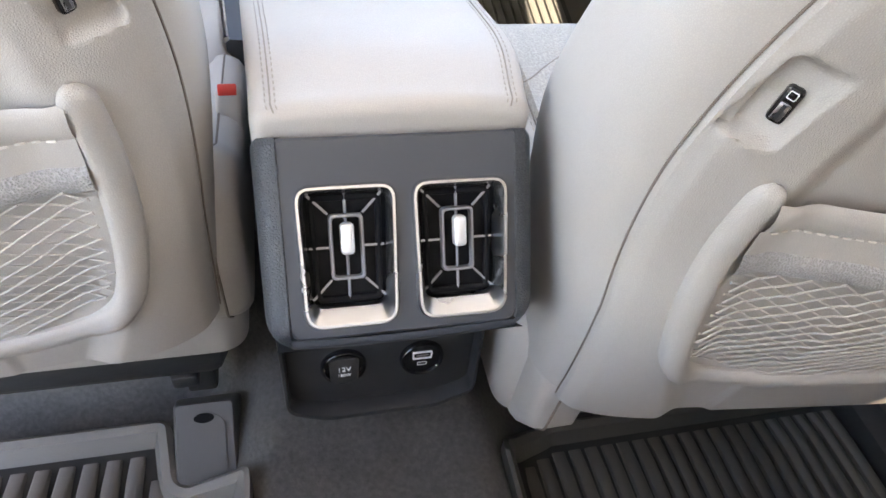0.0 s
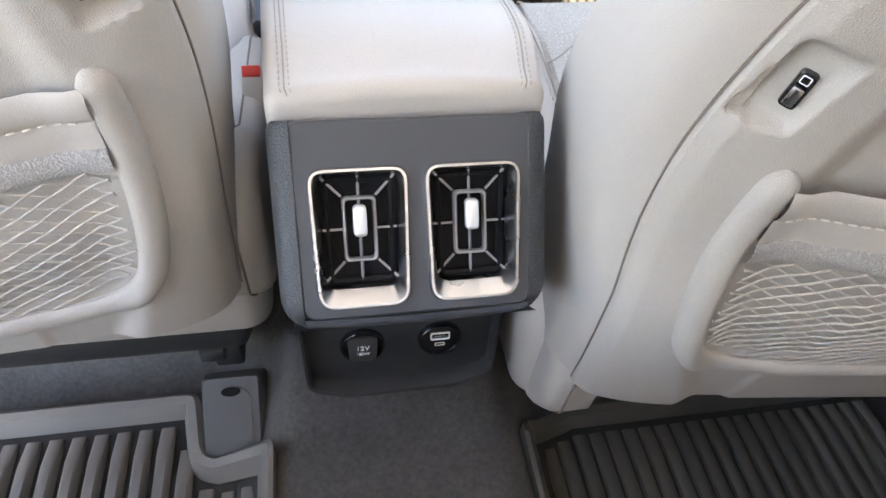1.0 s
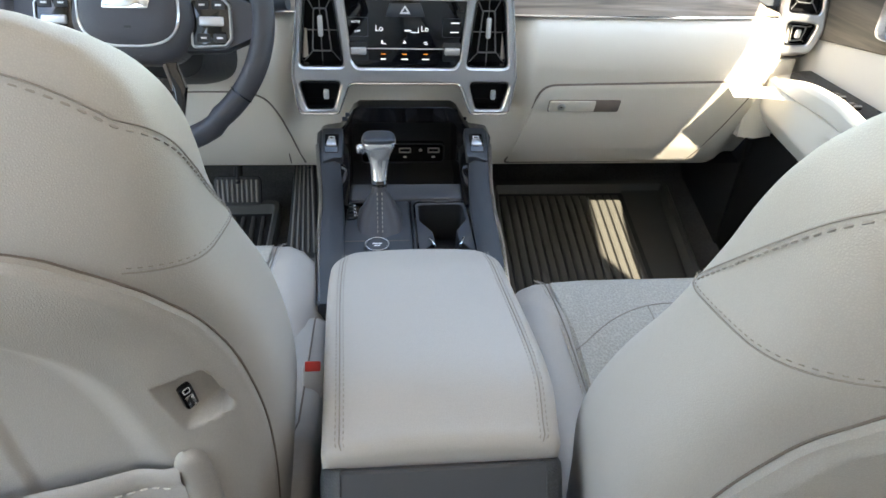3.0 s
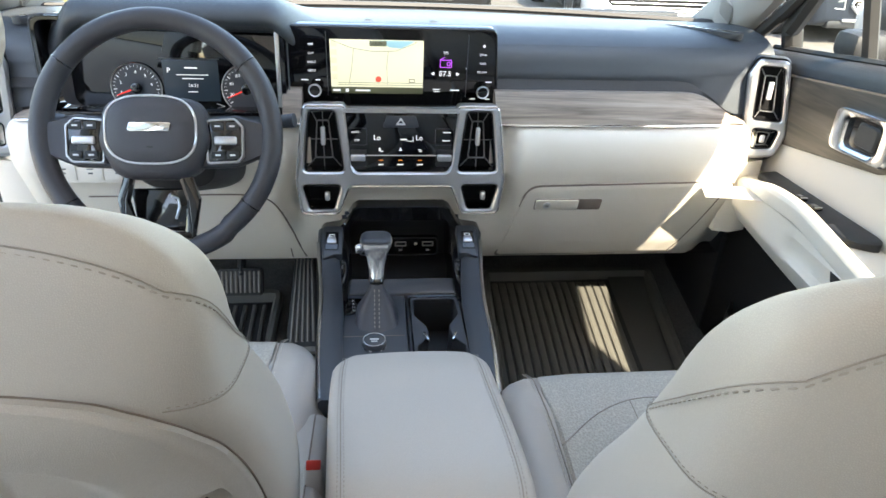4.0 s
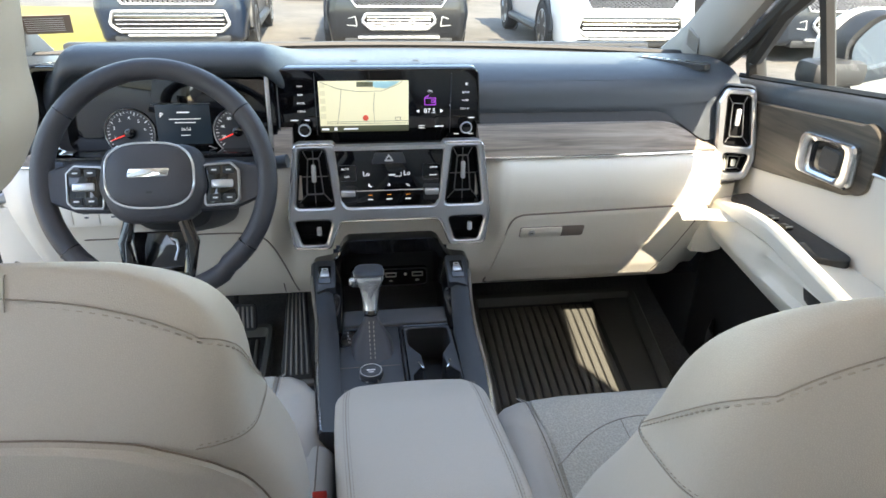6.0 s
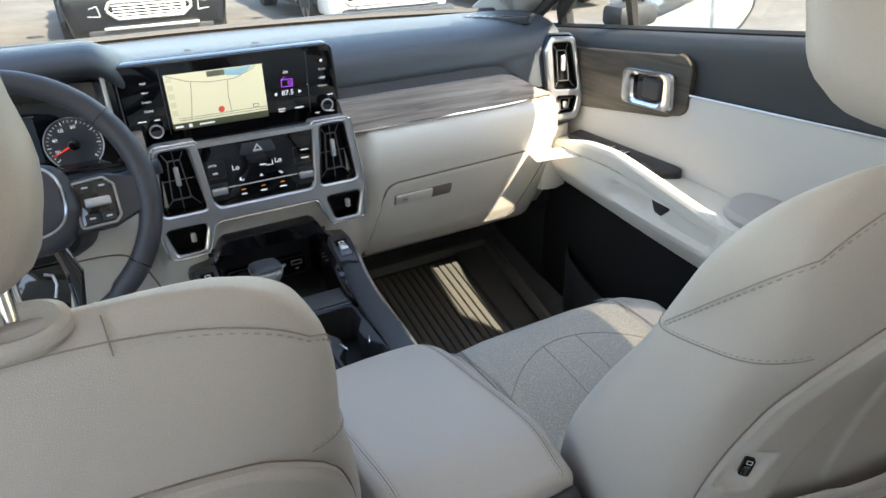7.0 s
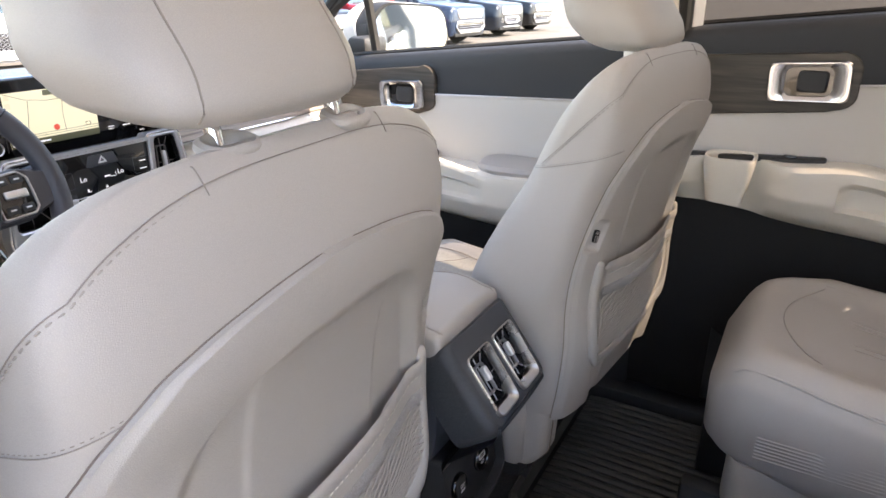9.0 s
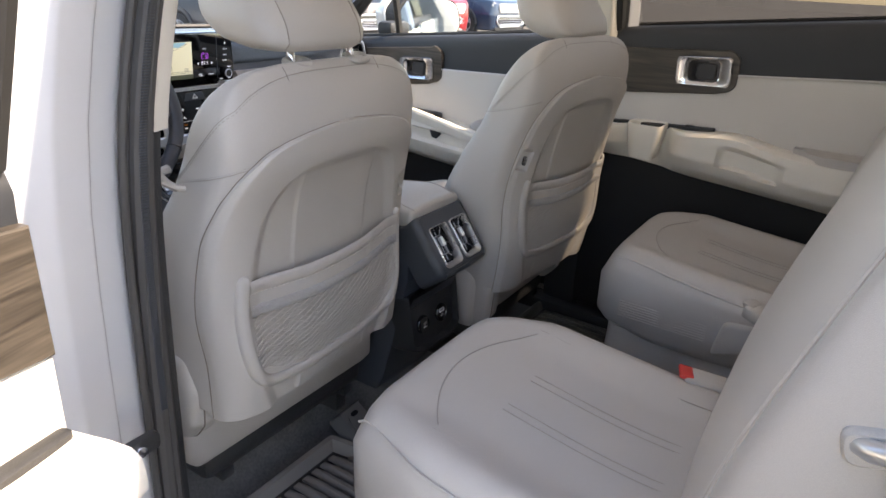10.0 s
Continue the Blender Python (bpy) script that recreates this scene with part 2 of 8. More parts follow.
def glass(name, tint=(1, 1, 1), gloss=0.9):
    """A thin pane: clear, with a mirror sheen that grows to the edge of view."""
    mat = bpy.data.materials.new(name)
    mat.use_nodes = True
    nt = mat.node_tree
    nt.nodes.remove(nt.nodes["Principled BSDF"])
    tr = nt.nodes.new("ShaderNodeBsdfTransparent")
    tr.inputs["Color"].default_value = (*tint, 1)
    gl = nt.nodes.new("ShaderNodeBsdfGlossy")
    gl.inputs["Roughness"].default_value = 0.01
    gl.inputs["Color"].default_value = (gloss, gloss, gloss, 1)
    lw = nt.nodes.new("ShaderNodeLayerWeight")
    lw.inputs["Blend"].default_value = 0.5
    pw = nt.nodes.new("ShaderNodeMath")
    pw.operation = "POWER"
    pw.inputs[1].default_value = 5.0
    fr = nt.nodes.new("ShaderNodeMath")
    fr.operation = "MULTIPLY_ADD"
    fr.inputs[1].default_value = 0.9
    fr.inputs[2].default_value = 0.05
    nt.links.new(lw.outputs["Facing"], pw.inputs[0])
    nt.links.new(pw.outputs["Value"], fr.inputs[0])
    mx = nt.nodes.new("ShaderNodeMixShader")
    nt.links.new(fr.outputs["Value"], mx.inputs["Fac"])
    nt.links.new(tr.outputs["BSDF"], mx.inputs[1])
    nt.links.new(gl.outputs["BSDF"], mx.inputs[2])
    nt.links.new(mx.outputs["Shader"], nt.nodes["Material Output"].inputs["Surface"])
    return mat


def wood(name, dark, light, along="Y", rough=0.45):
    mat = bpy.data.materials.new(name)
    mat.use_nodes = True
    nt = mat.node_tree
    b = nt.nodes["Principled BSDF"]
    b.inputs["Roughness"].default_value = rough
    tc = nt.nodes.new("ShaderNodeTexCoord")
    mp = nt.nodes.new("ShaderNodeMapping")
    mp.inputs["Scale"].default_value = {"X": (3, 60, 60), "Y": (60, 3, 60)}[along]
    nt.links.new(tc.outputs["Object"], mp.inputs["Vector"])
    n1 = nt.nodes.new("ShaderNodeTexNoise")
    n1.inputs["Scale"].default_value = 1.0
    n1.inputs["Detail"].default_value = 8
    n1.inputs["Distortion"].default_value = 1.2
    nt.links.new(mp.outputs["Vector"], n1.inputs["Vector"])
    n2 = nt.nodes.new("ShaderNodeTexNoise")
    n2.inputs["Scale"].default_value = 6.0
    n2.inputs["Detail"].default_value = 4
    nt.links.new(mp.outputs["Vector"], n2.inputs["Vector"])
    mr = nt.nodes.new("ShaderNodeMapRange")
    mr.inputs["From Min"].default_value = 0.35
    mr.inputs["From Max"].default_value = 0.65
    nt.links.new(n1.outputs["Fac"], mr.inputs["Value"])
    mx = nt.nodes.new("ShaderNodeMix")
    mx.data_type = "RGBA"
    mx.inputs["A"].default_value = (*dark, 1)
    mx.inputs["B"].default_value = (*light, 1)
    nt.links.new(mr.outputs["Result"], mx.inputs["Factor"])
    m2 = nt.nodes.new("ShaderNodeMix")
    m2.data_type = "RGBA"
    m2.blend_type = "MULTIPLY"
    m2.inputs["Factor"].default_value = 0.5
    nt.links.new(mx.outputs["Result"], m2.inputs["A"])
    nt.links.new(n2.outputs["Fac"], m2.inputs["B"])
    nt.links.new(m2.outputs["Result"], b.inputs["Base Color"])
    bp = nt.nodes.new("ShaderNodeBump")
    bp.inputs["Strength"].default_value = 0.25
    bp.inputs["Distance"].default_value = 0.0005
    nt.links.new(n1.outputs["Fac"], bp.inputs["Height"])
    nt.links.new(bp.outputs["Normal"], b.inputs["Normal"])
    return mat


LEATHER = material("greige_leather", (0.455, 0.425, 0.390), 0.46, bump=0.3, grain=0.10, grain_size=760, kind="leather", vary=0.03)
SHELL = material("greige_grained_plastic", (0.44, 0.412, 0.376), 0.5, bump=0.45, grain=0.12, grain_size=700, kind="leather", vary=0.03)
PERF = material("perforated_greige_fabric", (0.49, 0.47, 0.42), 0.7, bump=0.5, grain=0.5, grain_size=330, kind="voronoi", vary=0.04)
NET = material("greige_woven_net", (0.50, 0.46, 0.415), 0.75, bump=0.6, grain=0.3, grain_size=900, kind="voronoi", vary=0.05)
BAND = material("grey_elastic_weave", (0.40, 0.385, 0.37), 0.8, bump=0.8, grain=0.6, grain_size=700, kind="voronoi", vary=0.05)
THREAD = material("cream_thread", (0.66, 0.62, 0.55), 0.7, bump=0.3, grain=0.2, grain_size=1500)
SEAM_SOFT = material("pale_seam_thread", (0.30, 0.27, 0.24), 0.8)
SEAM_CHAIR = material("faint_seam_thread", (0.36, 0.33, 0.295), 0.8)
SEAM = material("shaded_seam_thread", (0.20, 0.165, 0.14), 0.8)
IVORY = material("ivory_soft_plastic", (0.76, 0.716, 0.632), 0.5, bump=0.25, grain=0.06, grain_size=800, kind="leather", vary=0.03)
LEATHERETTE = material("ivory_leatherette", (0.56, 0.533, 0.490), 0.5, bump=0.25, grain=0.08, grain_size=760, kind="leather", vary=0.03)
# soft plastic as in PAD, darkened for the weak light on the doors
DOORPAD = material("shaded_soft_door_pad", (0.026, 0.029, 0.034), 0.5, bump=0.4, grain=0.2, grain_size=900, kind="leather", vary=0.1)
PAD = material("charcoal_soft_plastic", (0.050, 0.060, 0.072), 0.42, bump=0.4, grain=0.2, grain_size=900, kind="leather", vary=0.1)
DARK = material("black_grained_plastic", (0.026, 0.027, 0.029), 0.5, bump=0.35, grain=0.2, grain_size=1000, kind="leather", vary=0.1)
CHAR = material("dark_grey_satin_plastic", (0.053, 0.059, 0.069), 0.42, bump=0.1, grain=0.1, grain_size=1200, vary=0.06)
# grained plastic as in DARK, with the shade low on the doors painted in
DOORLOW = material("shaded_black_door_plastic", (0.013, 0.013, 0.014), 0.62, bump=0.35, grain=0.2, grain_size=1000, kind="leather", vary=0.1, spec=0.3)
SHOULDER = material("slate_grained_leatherette", (0.050, 0.055, 0.062), 0.44, bump=0.9, grain=0.4, grain_size=430, kind="leather", vary=0.06)
VENTTRIM = material("satin_vent_metal", (0.64, 0.64, 0.65), 0.27, metal=1.0, vary=0.04)
PIANO = material("gloss_black", (0.006, 0.006, 0.007), 0.06, coat=0.5, vary=0.1)
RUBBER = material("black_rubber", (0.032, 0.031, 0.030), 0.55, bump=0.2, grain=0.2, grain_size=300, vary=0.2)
# mat rubber paled: daylight from the open rear door is in the colour
MATRUB = material("daylit_rubber_mat", (0.21, 0.195, 0.182), 0.5, bump=0.3, grain=0.2, grain_size=600, vary=0.15)
# seal rubber lightened: the sun on the pillar seals is in the colour
SEALRUB = material("sunlit_rubber_seal", (0.075, 0.072, 0.070), 0.6, bump=0.2, grain=0.2, grain_size=300, vary=0.2)
# the same mat rubber with the dimmer light put into its colour
MATDARK = material("shaded_rubber_mat", (0.092, 0.090, 0.080), 0.40, bump=0.3, grain=0.2, grain_size=600, vary=0.15)
BEZEL = material("satin_chrome", (0.60, 0.60, 0.61), 0.18, metal=1.0, vary=0.03)
SILVER = material("satin_silver", (0.62, 0.62, 0.62), 0.30, metal=0.82, bump=0.05, grain_size=1500, vary=0.04)
SLIDER = material("pale_satin_metal", (0.80, 0.80, 0.80), 0.34, metal=0.55, vary=0.03)
CHROME = material("bright_chrome", (0.82, 0.82, 0.83), 0.08, metal=1.0, vary=0.02)
CARPET = material("charcoal_carpet", (0.125, 0.121, 0.118), 0.95, bump=1.0, grain=1.0, grain_size=170, vary=0.30, vary_size=14, sheen=0.2)
WHEELGRIP = material("slate_black_leather", (0.054, 0.054, 0.063), 0.42, bump=0.4, grain=0.2, grain_size=700, kind="leather", vary=0.08)
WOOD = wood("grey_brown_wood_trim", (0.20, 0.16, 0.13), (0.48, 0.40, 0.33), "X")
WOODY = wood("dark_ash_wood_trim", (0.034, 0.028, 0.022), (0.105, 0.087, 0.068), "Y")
GLASS = glass("clear_glass", (0.93, 0.97, 0.95))
TINT = glass("privacy_glass", (0.18, 0.172, 0.158))
PAINT = material("white_car_paint", (0.64, 0.655, 0.67), 0.25, coat=0.7, vary=0.02)
LINER = material("light_grey_headliner", (0.46, 0.445, 0.42), 0.9, bump=0.5, grain=0.2, grain_size=500)
WHITEINK = material("white_print", (0.8, 0.8, 0.8), 0.5, vary=0.02)
VENTBLACK = material("matt_vent_black", (0.005, 0.005, 0.006), 0.7, spec=0.15, vary=0.1)
PEWTER = material("mid_grey_plastic", (0.085, 0.085, 0.088), 0.5, bump=0.2, grain_size=900, vary=0.08)
VANE = material("grey_vane_plastic", (0.30, 0.30, 0.31), 0.35, metal=0.4, vary=0.05)
RED = material("red_plastic", (0.62, 0.04, 0.03), 0.4, vary=0.05)


# ---------------------------------------------------------------- setting: ground, floor, body shell
GROUND = -0.37
SS = lambda a, b, v: (lambda t: t * t * (3 - 2 * t))(min(max((v - a) / (b - a), 0.0), 1.0))


def grid(fn, nu, nv, bm=None):
    """A sheet: fn(u, v) for u, v from 0 to 1."""
    return loft([[fn(i / nu, j / nv) for i in range(nu + 1)] for j in range(nv + 1)], closed=False, caps=False, bm=bm)


ASPHALT = material("sunlit_worn_asphalt", (0.165, 0.151, 0.133), 0.9, bump=0.8, grain=0.75, grain_size=9, vary=0.42, vary_size=1.1)
GRASS = material("dry_lawn", (0.24, 0.22, 0.045), 0.95, bump=1.0, grain=0.8, grain_size=40, vary=0.35, vary_size=1.6)

bm = bmesh.new()
R = [0, 4, 10, 20, 45, 120, 500, 3000]
loft([[(r * math.cos(a * math.pi / 24) if r else 0.001 * math.cos(a * math.pi / 24), r * math.sin(a * math.pi / 24) if r else 0.001 * math.sin(a * math.pi / 24), GROUND) for a in range(48)] for r in R], caps=False, bm=bm)
solid("ground", bm, ASPHALT, "sun-bleached grey asphalt of a car park", "ground", "structure")

bm = plate(rounded([(-14, 9.0), (-3.5, 9.2), (-3.7, 15), (-14, 16)], 0.5), GROUND - 0.1, GROUND + 0.07, 0.05)
solid("lawn", bm, GRASS, "dry yellow-green grass strip beside the asphalt", "lawn", "structure")


def floor_z(x, y):
    hump = 0.085 * SS(0.21, 0.12, abs(x)) * SS(-0.3, 0.25, y)
    riser = 0.13 * SS(0.53, 0.63, y) * (1 - SS(0.84, 0.96, y)) * SS(0.1, 0.2, abs(x))
    toe = 0.07 * SS(0.82, 0.95, y) + min(max(0.0, y - 1.20) * 0.25 + max(0.0, y - 1.62) * 2.5, 0.52)
    return hump + riser + toe


bm = grid(lambda u, v: (-0.80 + 1.6 * u, -1.75 + 3.75 * v, floor_z(-0.80 + 1.6 * u, -1.75 + 3.75 * v)), 96, 150)
solid("floor", bm, CARPET, "charcoal carpet on the car floor and centre tunnel", "floor", "structure")


def floor_mat(label, outline, rib_w, pitch, z_at, lift=0.012, rubber=None, last=None):
    """A rubber tray mat: base sheet, raised rim and ribs; past x = last it is smooth."""
    mt = thing("floor_mat", label, "floor mat")
    rubber = rubber or MATDARK
    hull = inset(outline, 0.0)
    rim_in = inset(outline, 0.022)
    P = lambda x, y, h: (x, y, z_at(x, y) + h)
    # base follows the floor in strips; its black paints the shade between ribs
    xs = [p[0] for p in outline]
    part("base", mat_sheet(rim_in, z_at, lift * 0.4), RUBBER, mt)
    bm = loft([[P(x, y, 0.001) for x, y in hull], [P(x, y, lift + 0.010) for x, y in hull], [P(x, y, lift + 0.016) for x, y in inset(outline, 0.006)],
               [P(x, y, lift + 0.013) for x, y in inset(outline, 0.016)], [P(x, y, lift * 0.3) for x, y in inset(outline, 0.026)]], caps=False)
    part("rim", bm, rubber, mt)
    if last:
        part("smooth_border", mat_sheet([(max(x, last), y) for x, y in rim_in], z_at, lift * 0.85), rubber, mt)
    x = min(xs) + 0.045
    while x < (last - rib_w if last else max(xs) - 0.035):
        span = clip_line(rim_in, x)
        for a, b in span:
            a, b = a + 0.014, b - 0.014
            if b - a < 0.05:
                continue
            k = max(2, int((b - a) / 0.035))
            rings = []
            for i in range(k + 1):
                y = a + (b - a) * i / k
                z = z_at(x, y)
                e = 0.3 if i in (0, k) else 1.0
                rings.append([(x - rib_w / 2, y, z + lift * 0.3), (x - rib_w / 2 + 0.0015, y, z + lift * (0.4 + 0.45 * e)), (x - rib_w / 4, y, z + lift * (0.4 + 0.6 * e)), (x + rib_w / 4, y, z + lift * (0.4 + 0.6 * e)), (x + rib_w / 2 - 0.0015, y, z + lift * (0.4 + 0.45 * e)), (x + rib_w / 2, y, z + lift * 0.3)])
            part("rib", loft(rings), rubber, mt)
        x += pitch
    return mt


def clip_line(loop, x):
    """The stretches in y where the line at x runs inside the loop."""
    cuts = []
    for (ax, ay), (bx, by) in zip(loop, loop[1:] + loop[:1]):
        if (ax - x) * (bx - x) < 0:
            cuts.append(ay + (by - ay) * (x - ax) / (bx - ax))
    cuts.sort()
    return list(zip(cuts[::2], cuts[1::2]))


def mat_sheet(loop, z_at, h):
    """A sheet inside the loop that follows the floor."""
    bm = bmesh.new()
    xs = sorted({round(p[0], 3) for p in loop})
    lo, hi = xs[0], xs[-1]
    n = 60
    prev = None
    for i in range(n + 1):
        x = lo + 0.001 + (hi - lo - 0.002) * i / n
        span = clip_line(loop, x)
        if not span:
            prev = None
            continue
        a, b = span[0][0], span[-1][1]
        cur = [bm.verts.new((x, a + (b - a) * j / 24, z_at(x, a + (b - a) * j / 24) + h)) for j in range(25)]
        if prev:
            for j in range(24):
                bm.faces.new((prev[j], cur[j], cur[j + 1], prev[j + 1]))
        prev = cur
    return bm


# driver-side mat takes the paler copy, the others the darker one
floor_mat("ribbed rubber tray mat behind the driver seat, paled by painted door light", rounded([(-0.74, -0.30), (-0.15, -0.30), (-0.145, 0.40), (-0.235, 0.415), (-0.25, 0.505), (-0.74, 0.505)], [0.04, 0.04, 0.02, 0.02, 0.02, 0.05]), 0.0195, 0.027, floor_z, 0.024, rubber=MATRUB)
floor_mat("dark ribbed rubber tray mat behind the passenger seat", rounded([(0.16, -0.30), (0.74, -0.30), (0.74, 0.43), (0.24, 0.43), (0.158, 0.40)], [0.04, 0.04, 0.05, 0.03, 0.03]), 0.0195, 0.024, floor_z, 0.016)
floor_mat("dark ribbed rubber tray mat in the passenger footwell", rounded([(0.20, 0.98), (0.66, 0.98), (0.72, 1.56), (0.235, 1.56)], 0.03), 0.0185, 0.0215, floor_z, last=0.588)
floor_mat("dark ribbed rubber tray mat in the driver footwell", rounded([(-0.62, 0.98), (-0.30, 0.98), (-0.29, 1.50), (-0.62, 1.50)], 0.03), 0.012, 0.024, floor_z)


# ---- doors: drawn for the passenger side; s = -1 mirrors to the driver side
BELT = lambda y: 0.95 - 0.1 * y
TRIM_X = 0.80


def door(name, s, front, label, turn=0.0, hinge=None):
    y0, y1 = (1.44, 0.375) if front else (0.315, -0.62)      # front and rear end
    yh = y0 if hinge is None else hinge
    ho = 0.0 if hinge is None else 0.13
    inn = 0.072 if hinge is None and not front else 0.0      # the rear trim stands further in
    d = thing(name, label, "car door", (s * (TRIM_X - inn + ho), yh, 0.014 if inn else -0.04 if ho else 0.0), kind="structure")
    d.rotation_euler = (0, 0, radians(turn))
    P = lambda w, y, z: Vector((-s * ((w if w > -0.03 else w - inn) + ho), y - yh, z))
    Y = lambda n: [y0 + (y1 - y0) * i / n for i in range(n + 1)]
    if front:
        arm_top = spline([(-0.1, 0.575), (0.375, 0.577), (0.56, 0.578), (0.72, 0.570), (0.80, 0.572), (0.90, 0.576), (1.10, 0.578), (1.25, 0.575), (1.44, 0.57)])
        arm_low = spline([(-0.1, 0.38), (0.375, 0.385), (0.73, 0.405), (1.0, 0.425), (1.3, 0.447), (1.44, 0.455)])
        arm_w = spline([(-0.1, 0.09), (0.375, 0.10), (0.75, 0.105), (1.0, 0.098), (1.2, 0.082), (1.44, 0.06)])
        wood_end, strip = 0.93, lambda y: 0.742 + (0.93 - y) * 0.04
    else:
        arm_top = spline([(-0.7, 0.655), (-0.4, 0.655), (-0.2, 0.660), (-0.08, 0.682), (0.05, 0.672), (0.14, 0.672), (0.25, 0.662), (0.4, 0.66)])
        arm_low = spline([(-0.7, 0.48), (-0.35, 0.512), (0.0, 0.54), (0.28, 0.565), (0.4, 0.57)])
        arm_w = spline([(-0.7, 0.09), (-0.4, 0.10), (-0.1, 0.085), (0.05, 0.08), (0.065, 0.072), (0.10, 0.030), (0.152, 0.026), (0.204, 0.030), (0.24, 0.07), (0.4, 0.08)])
        wood_end, strip = -0.047, lambda y: 0.826 - (y + 0.047) * 0.07
    mid_hi = lambda y: (strip(y) if y < wood_end + 0.06 else strip(wood_end))
    # dark upper panel with its rolled ledge
    part("upper_panel", loft([[P(-0.002, y, 0.55), P(-0.002, y, BELT(y) - 0.05), P(0.0, y, BELT(y) - 0.025), P(-0.006, y, BELT(y) - 0.008), P(-0.018, y, BELT(y)), P(-0.055, y, BELT(y) + 0.002), P(-0.06, y, BELT(y) - 0.02), P(-0.09, y, 0.55)] for y in Y(24)]), DOORPAD, d, "dark soft upper panel")
    # mid panel
    part("mid_panel", loft([[P(0.001, y, arm_low(y)), P(0.006, y, mid_hi(y) - 0.008), P(0.004, y, mid_hi(y) - 0.002), P(-0.01, y, mid_hi(y)), P(-0.02, y, arm_low(y))] for y in Y(30)]), LEATHERETTE, d, "ivory padded panel")
    # lower dark panel and pocket
    low = (lambda y: 0.20) if front else (lambda y: 0.24)
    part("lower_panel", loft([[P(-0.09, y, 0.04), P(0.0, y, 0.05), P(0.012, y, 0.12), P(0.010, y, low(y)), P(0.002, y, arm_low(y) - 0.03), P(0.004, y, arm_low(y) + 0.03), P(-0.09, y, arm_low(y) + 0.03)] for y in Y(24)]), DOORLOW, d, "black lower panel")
    pk = [y1 + 0.10 + (y0 - y1 - 0.28) * i / 20 for i in range(21)]
    part("map_pocket", loft([[P(0.005, y, 0.06), P(0.05 * math.sin(math.pi * i / 20) ** 0.3 + 0.012, y, 0.075), P(0.062 * math.sin(math.pi * i / 20) ** 0.3 + 0.012, y, 0.20 + 0.05 * SS(0.7, 1, i / 20)), P(0.055 * math.sin(math.pi * i / 20) ** 0.3 + 0.012, y, 0.21 + 0.05 * SS(0.7, 1, i / 20)), P(0.045 * math.sin(math.pi * i / 20) ** 0.3 + 0.006, y, 0.20 + 0.05 * SS(0.7, 1, i / 20)), P(0.004, y, 0.09)] for i, y in enumerate(pk)]), DARK, d)
    # wooden insert with its round end
    zt = lambda y: BELT(y) - 0.038 - (0.0 if front else 0.014 + 0.014 * max(0.0, 1 - (y - wood_end) / 0.35))
    zb = lambda y: strip(wood_end) - (0.048 if front else 0.048) - (y - wood_end) * (0.14 if front else 0.10)
    ys = [y0 - (y0 - wood_end - 0.05) * i / 14 for i in range(15)]
    loop = [(y, zt(y)) for y in ys] + [(wood_end + 0.042 * (1 - math.sin(a)), zt(wood_end) - 0.036 * (1 - math.cos(a))) for a in np.linspace(0.1, 1.57, 9)] + [(wood_end + 0.036 * (1 - math.cos(a)), zb(wood_end) + 0.028 * (1 - math.sin(a))) for a in np.linspace(0.0, 1.47, 8)] + [(y, zb(y)) for y in reversed(ys)]
    bm = loft([[P(-0.01, *p) for p in loop], [P(0.009, *p) for p in loop], [P(0.011, *p) for p in inset(loop, 0.002)]])
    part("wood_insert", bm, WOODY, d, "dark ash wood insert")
    # bright strip
    part("bright_strip", tube([P(0.008, y, mid_hi(y) + 0.001) for y in np.linspace(wood_end + 0.01, y1 + 0.01, 16)], 0.0022, 6), SILVER, d, "thin satin silver strip")
    # inner handle
    hc = (1.034, 0.737) if front else (0.040, 0.830)
    tilt = 0.03
    fl = lambda hw, hh, r: [(hc[0] + x, hc[1] + y - tilt * x) for x, y in rounded([(-hw, -hh * 0.96), (hw * 0.93, -hh), (hw, hh * 0.9), (-hw * 0.93, hh)], r, 4)]
    o, i1 = fl(0.075, 0.041, 0.018), fl(0.043, 0.029, 0.016)
    mF = lambda w, p: P(w, *p)
    rim = loft([[mF(0.008, p) for p in o], [mF(0.020, p) for p in o], [mF(0.024, p) for p in fl(0.072, 0.038, 0.017)], [mF(0.024, p) for p in fl(0.052, 0.036, 0.018)], [mF(0.018, p) for p in i1], [mF(0.006, p) for p in i1]], caps=False)
    part("handle_bezel", rim, BEZEL, d, "satin silver handle surround")
    part("handle_bowl", loft([[mF(0.012, p) for p in i1], [mF(0.0112, p) for p in fl(0.040, 0.027, 0.016)]]), PIANO, d, "black handle bowl")
    part("pull_lever", loft([[mF(0.013, (hc[0] + x, hc[1] + y)) for x, y in rounded(rect(-0.034, -0.021, 0.020, 0.021), 0.01)], [mF(0.017, (hc[0] + x, hc[1] + y)) for x, y in rounded(rect(-0.030, -0.018, 0.016, 0.018), 0.01)]]), DARK, d)
    # arm rest
    rings = []
    for y in Y(72):
        zt_, zl, w = arm_top(y), arm_low(y), arm_w(y)
        dent = lambda z: 0.016 * SS(0.735, 0.765, y) * SS(1.04 - (0.566 - z) * -0.2, 1.0, y) * SS(0.488 + (y - 0.77) * 0.075, 0.498 + (y - 0.77) * 0.075, z) if front else 0.022 * SS(-0.215, -0.195, y) * SS(-0.05, -0.07, y) * SS(zt_ - 0.088, zt_ - 0.078, z) * SS(zt_ - 0.030, zt_ - 0.040, z)
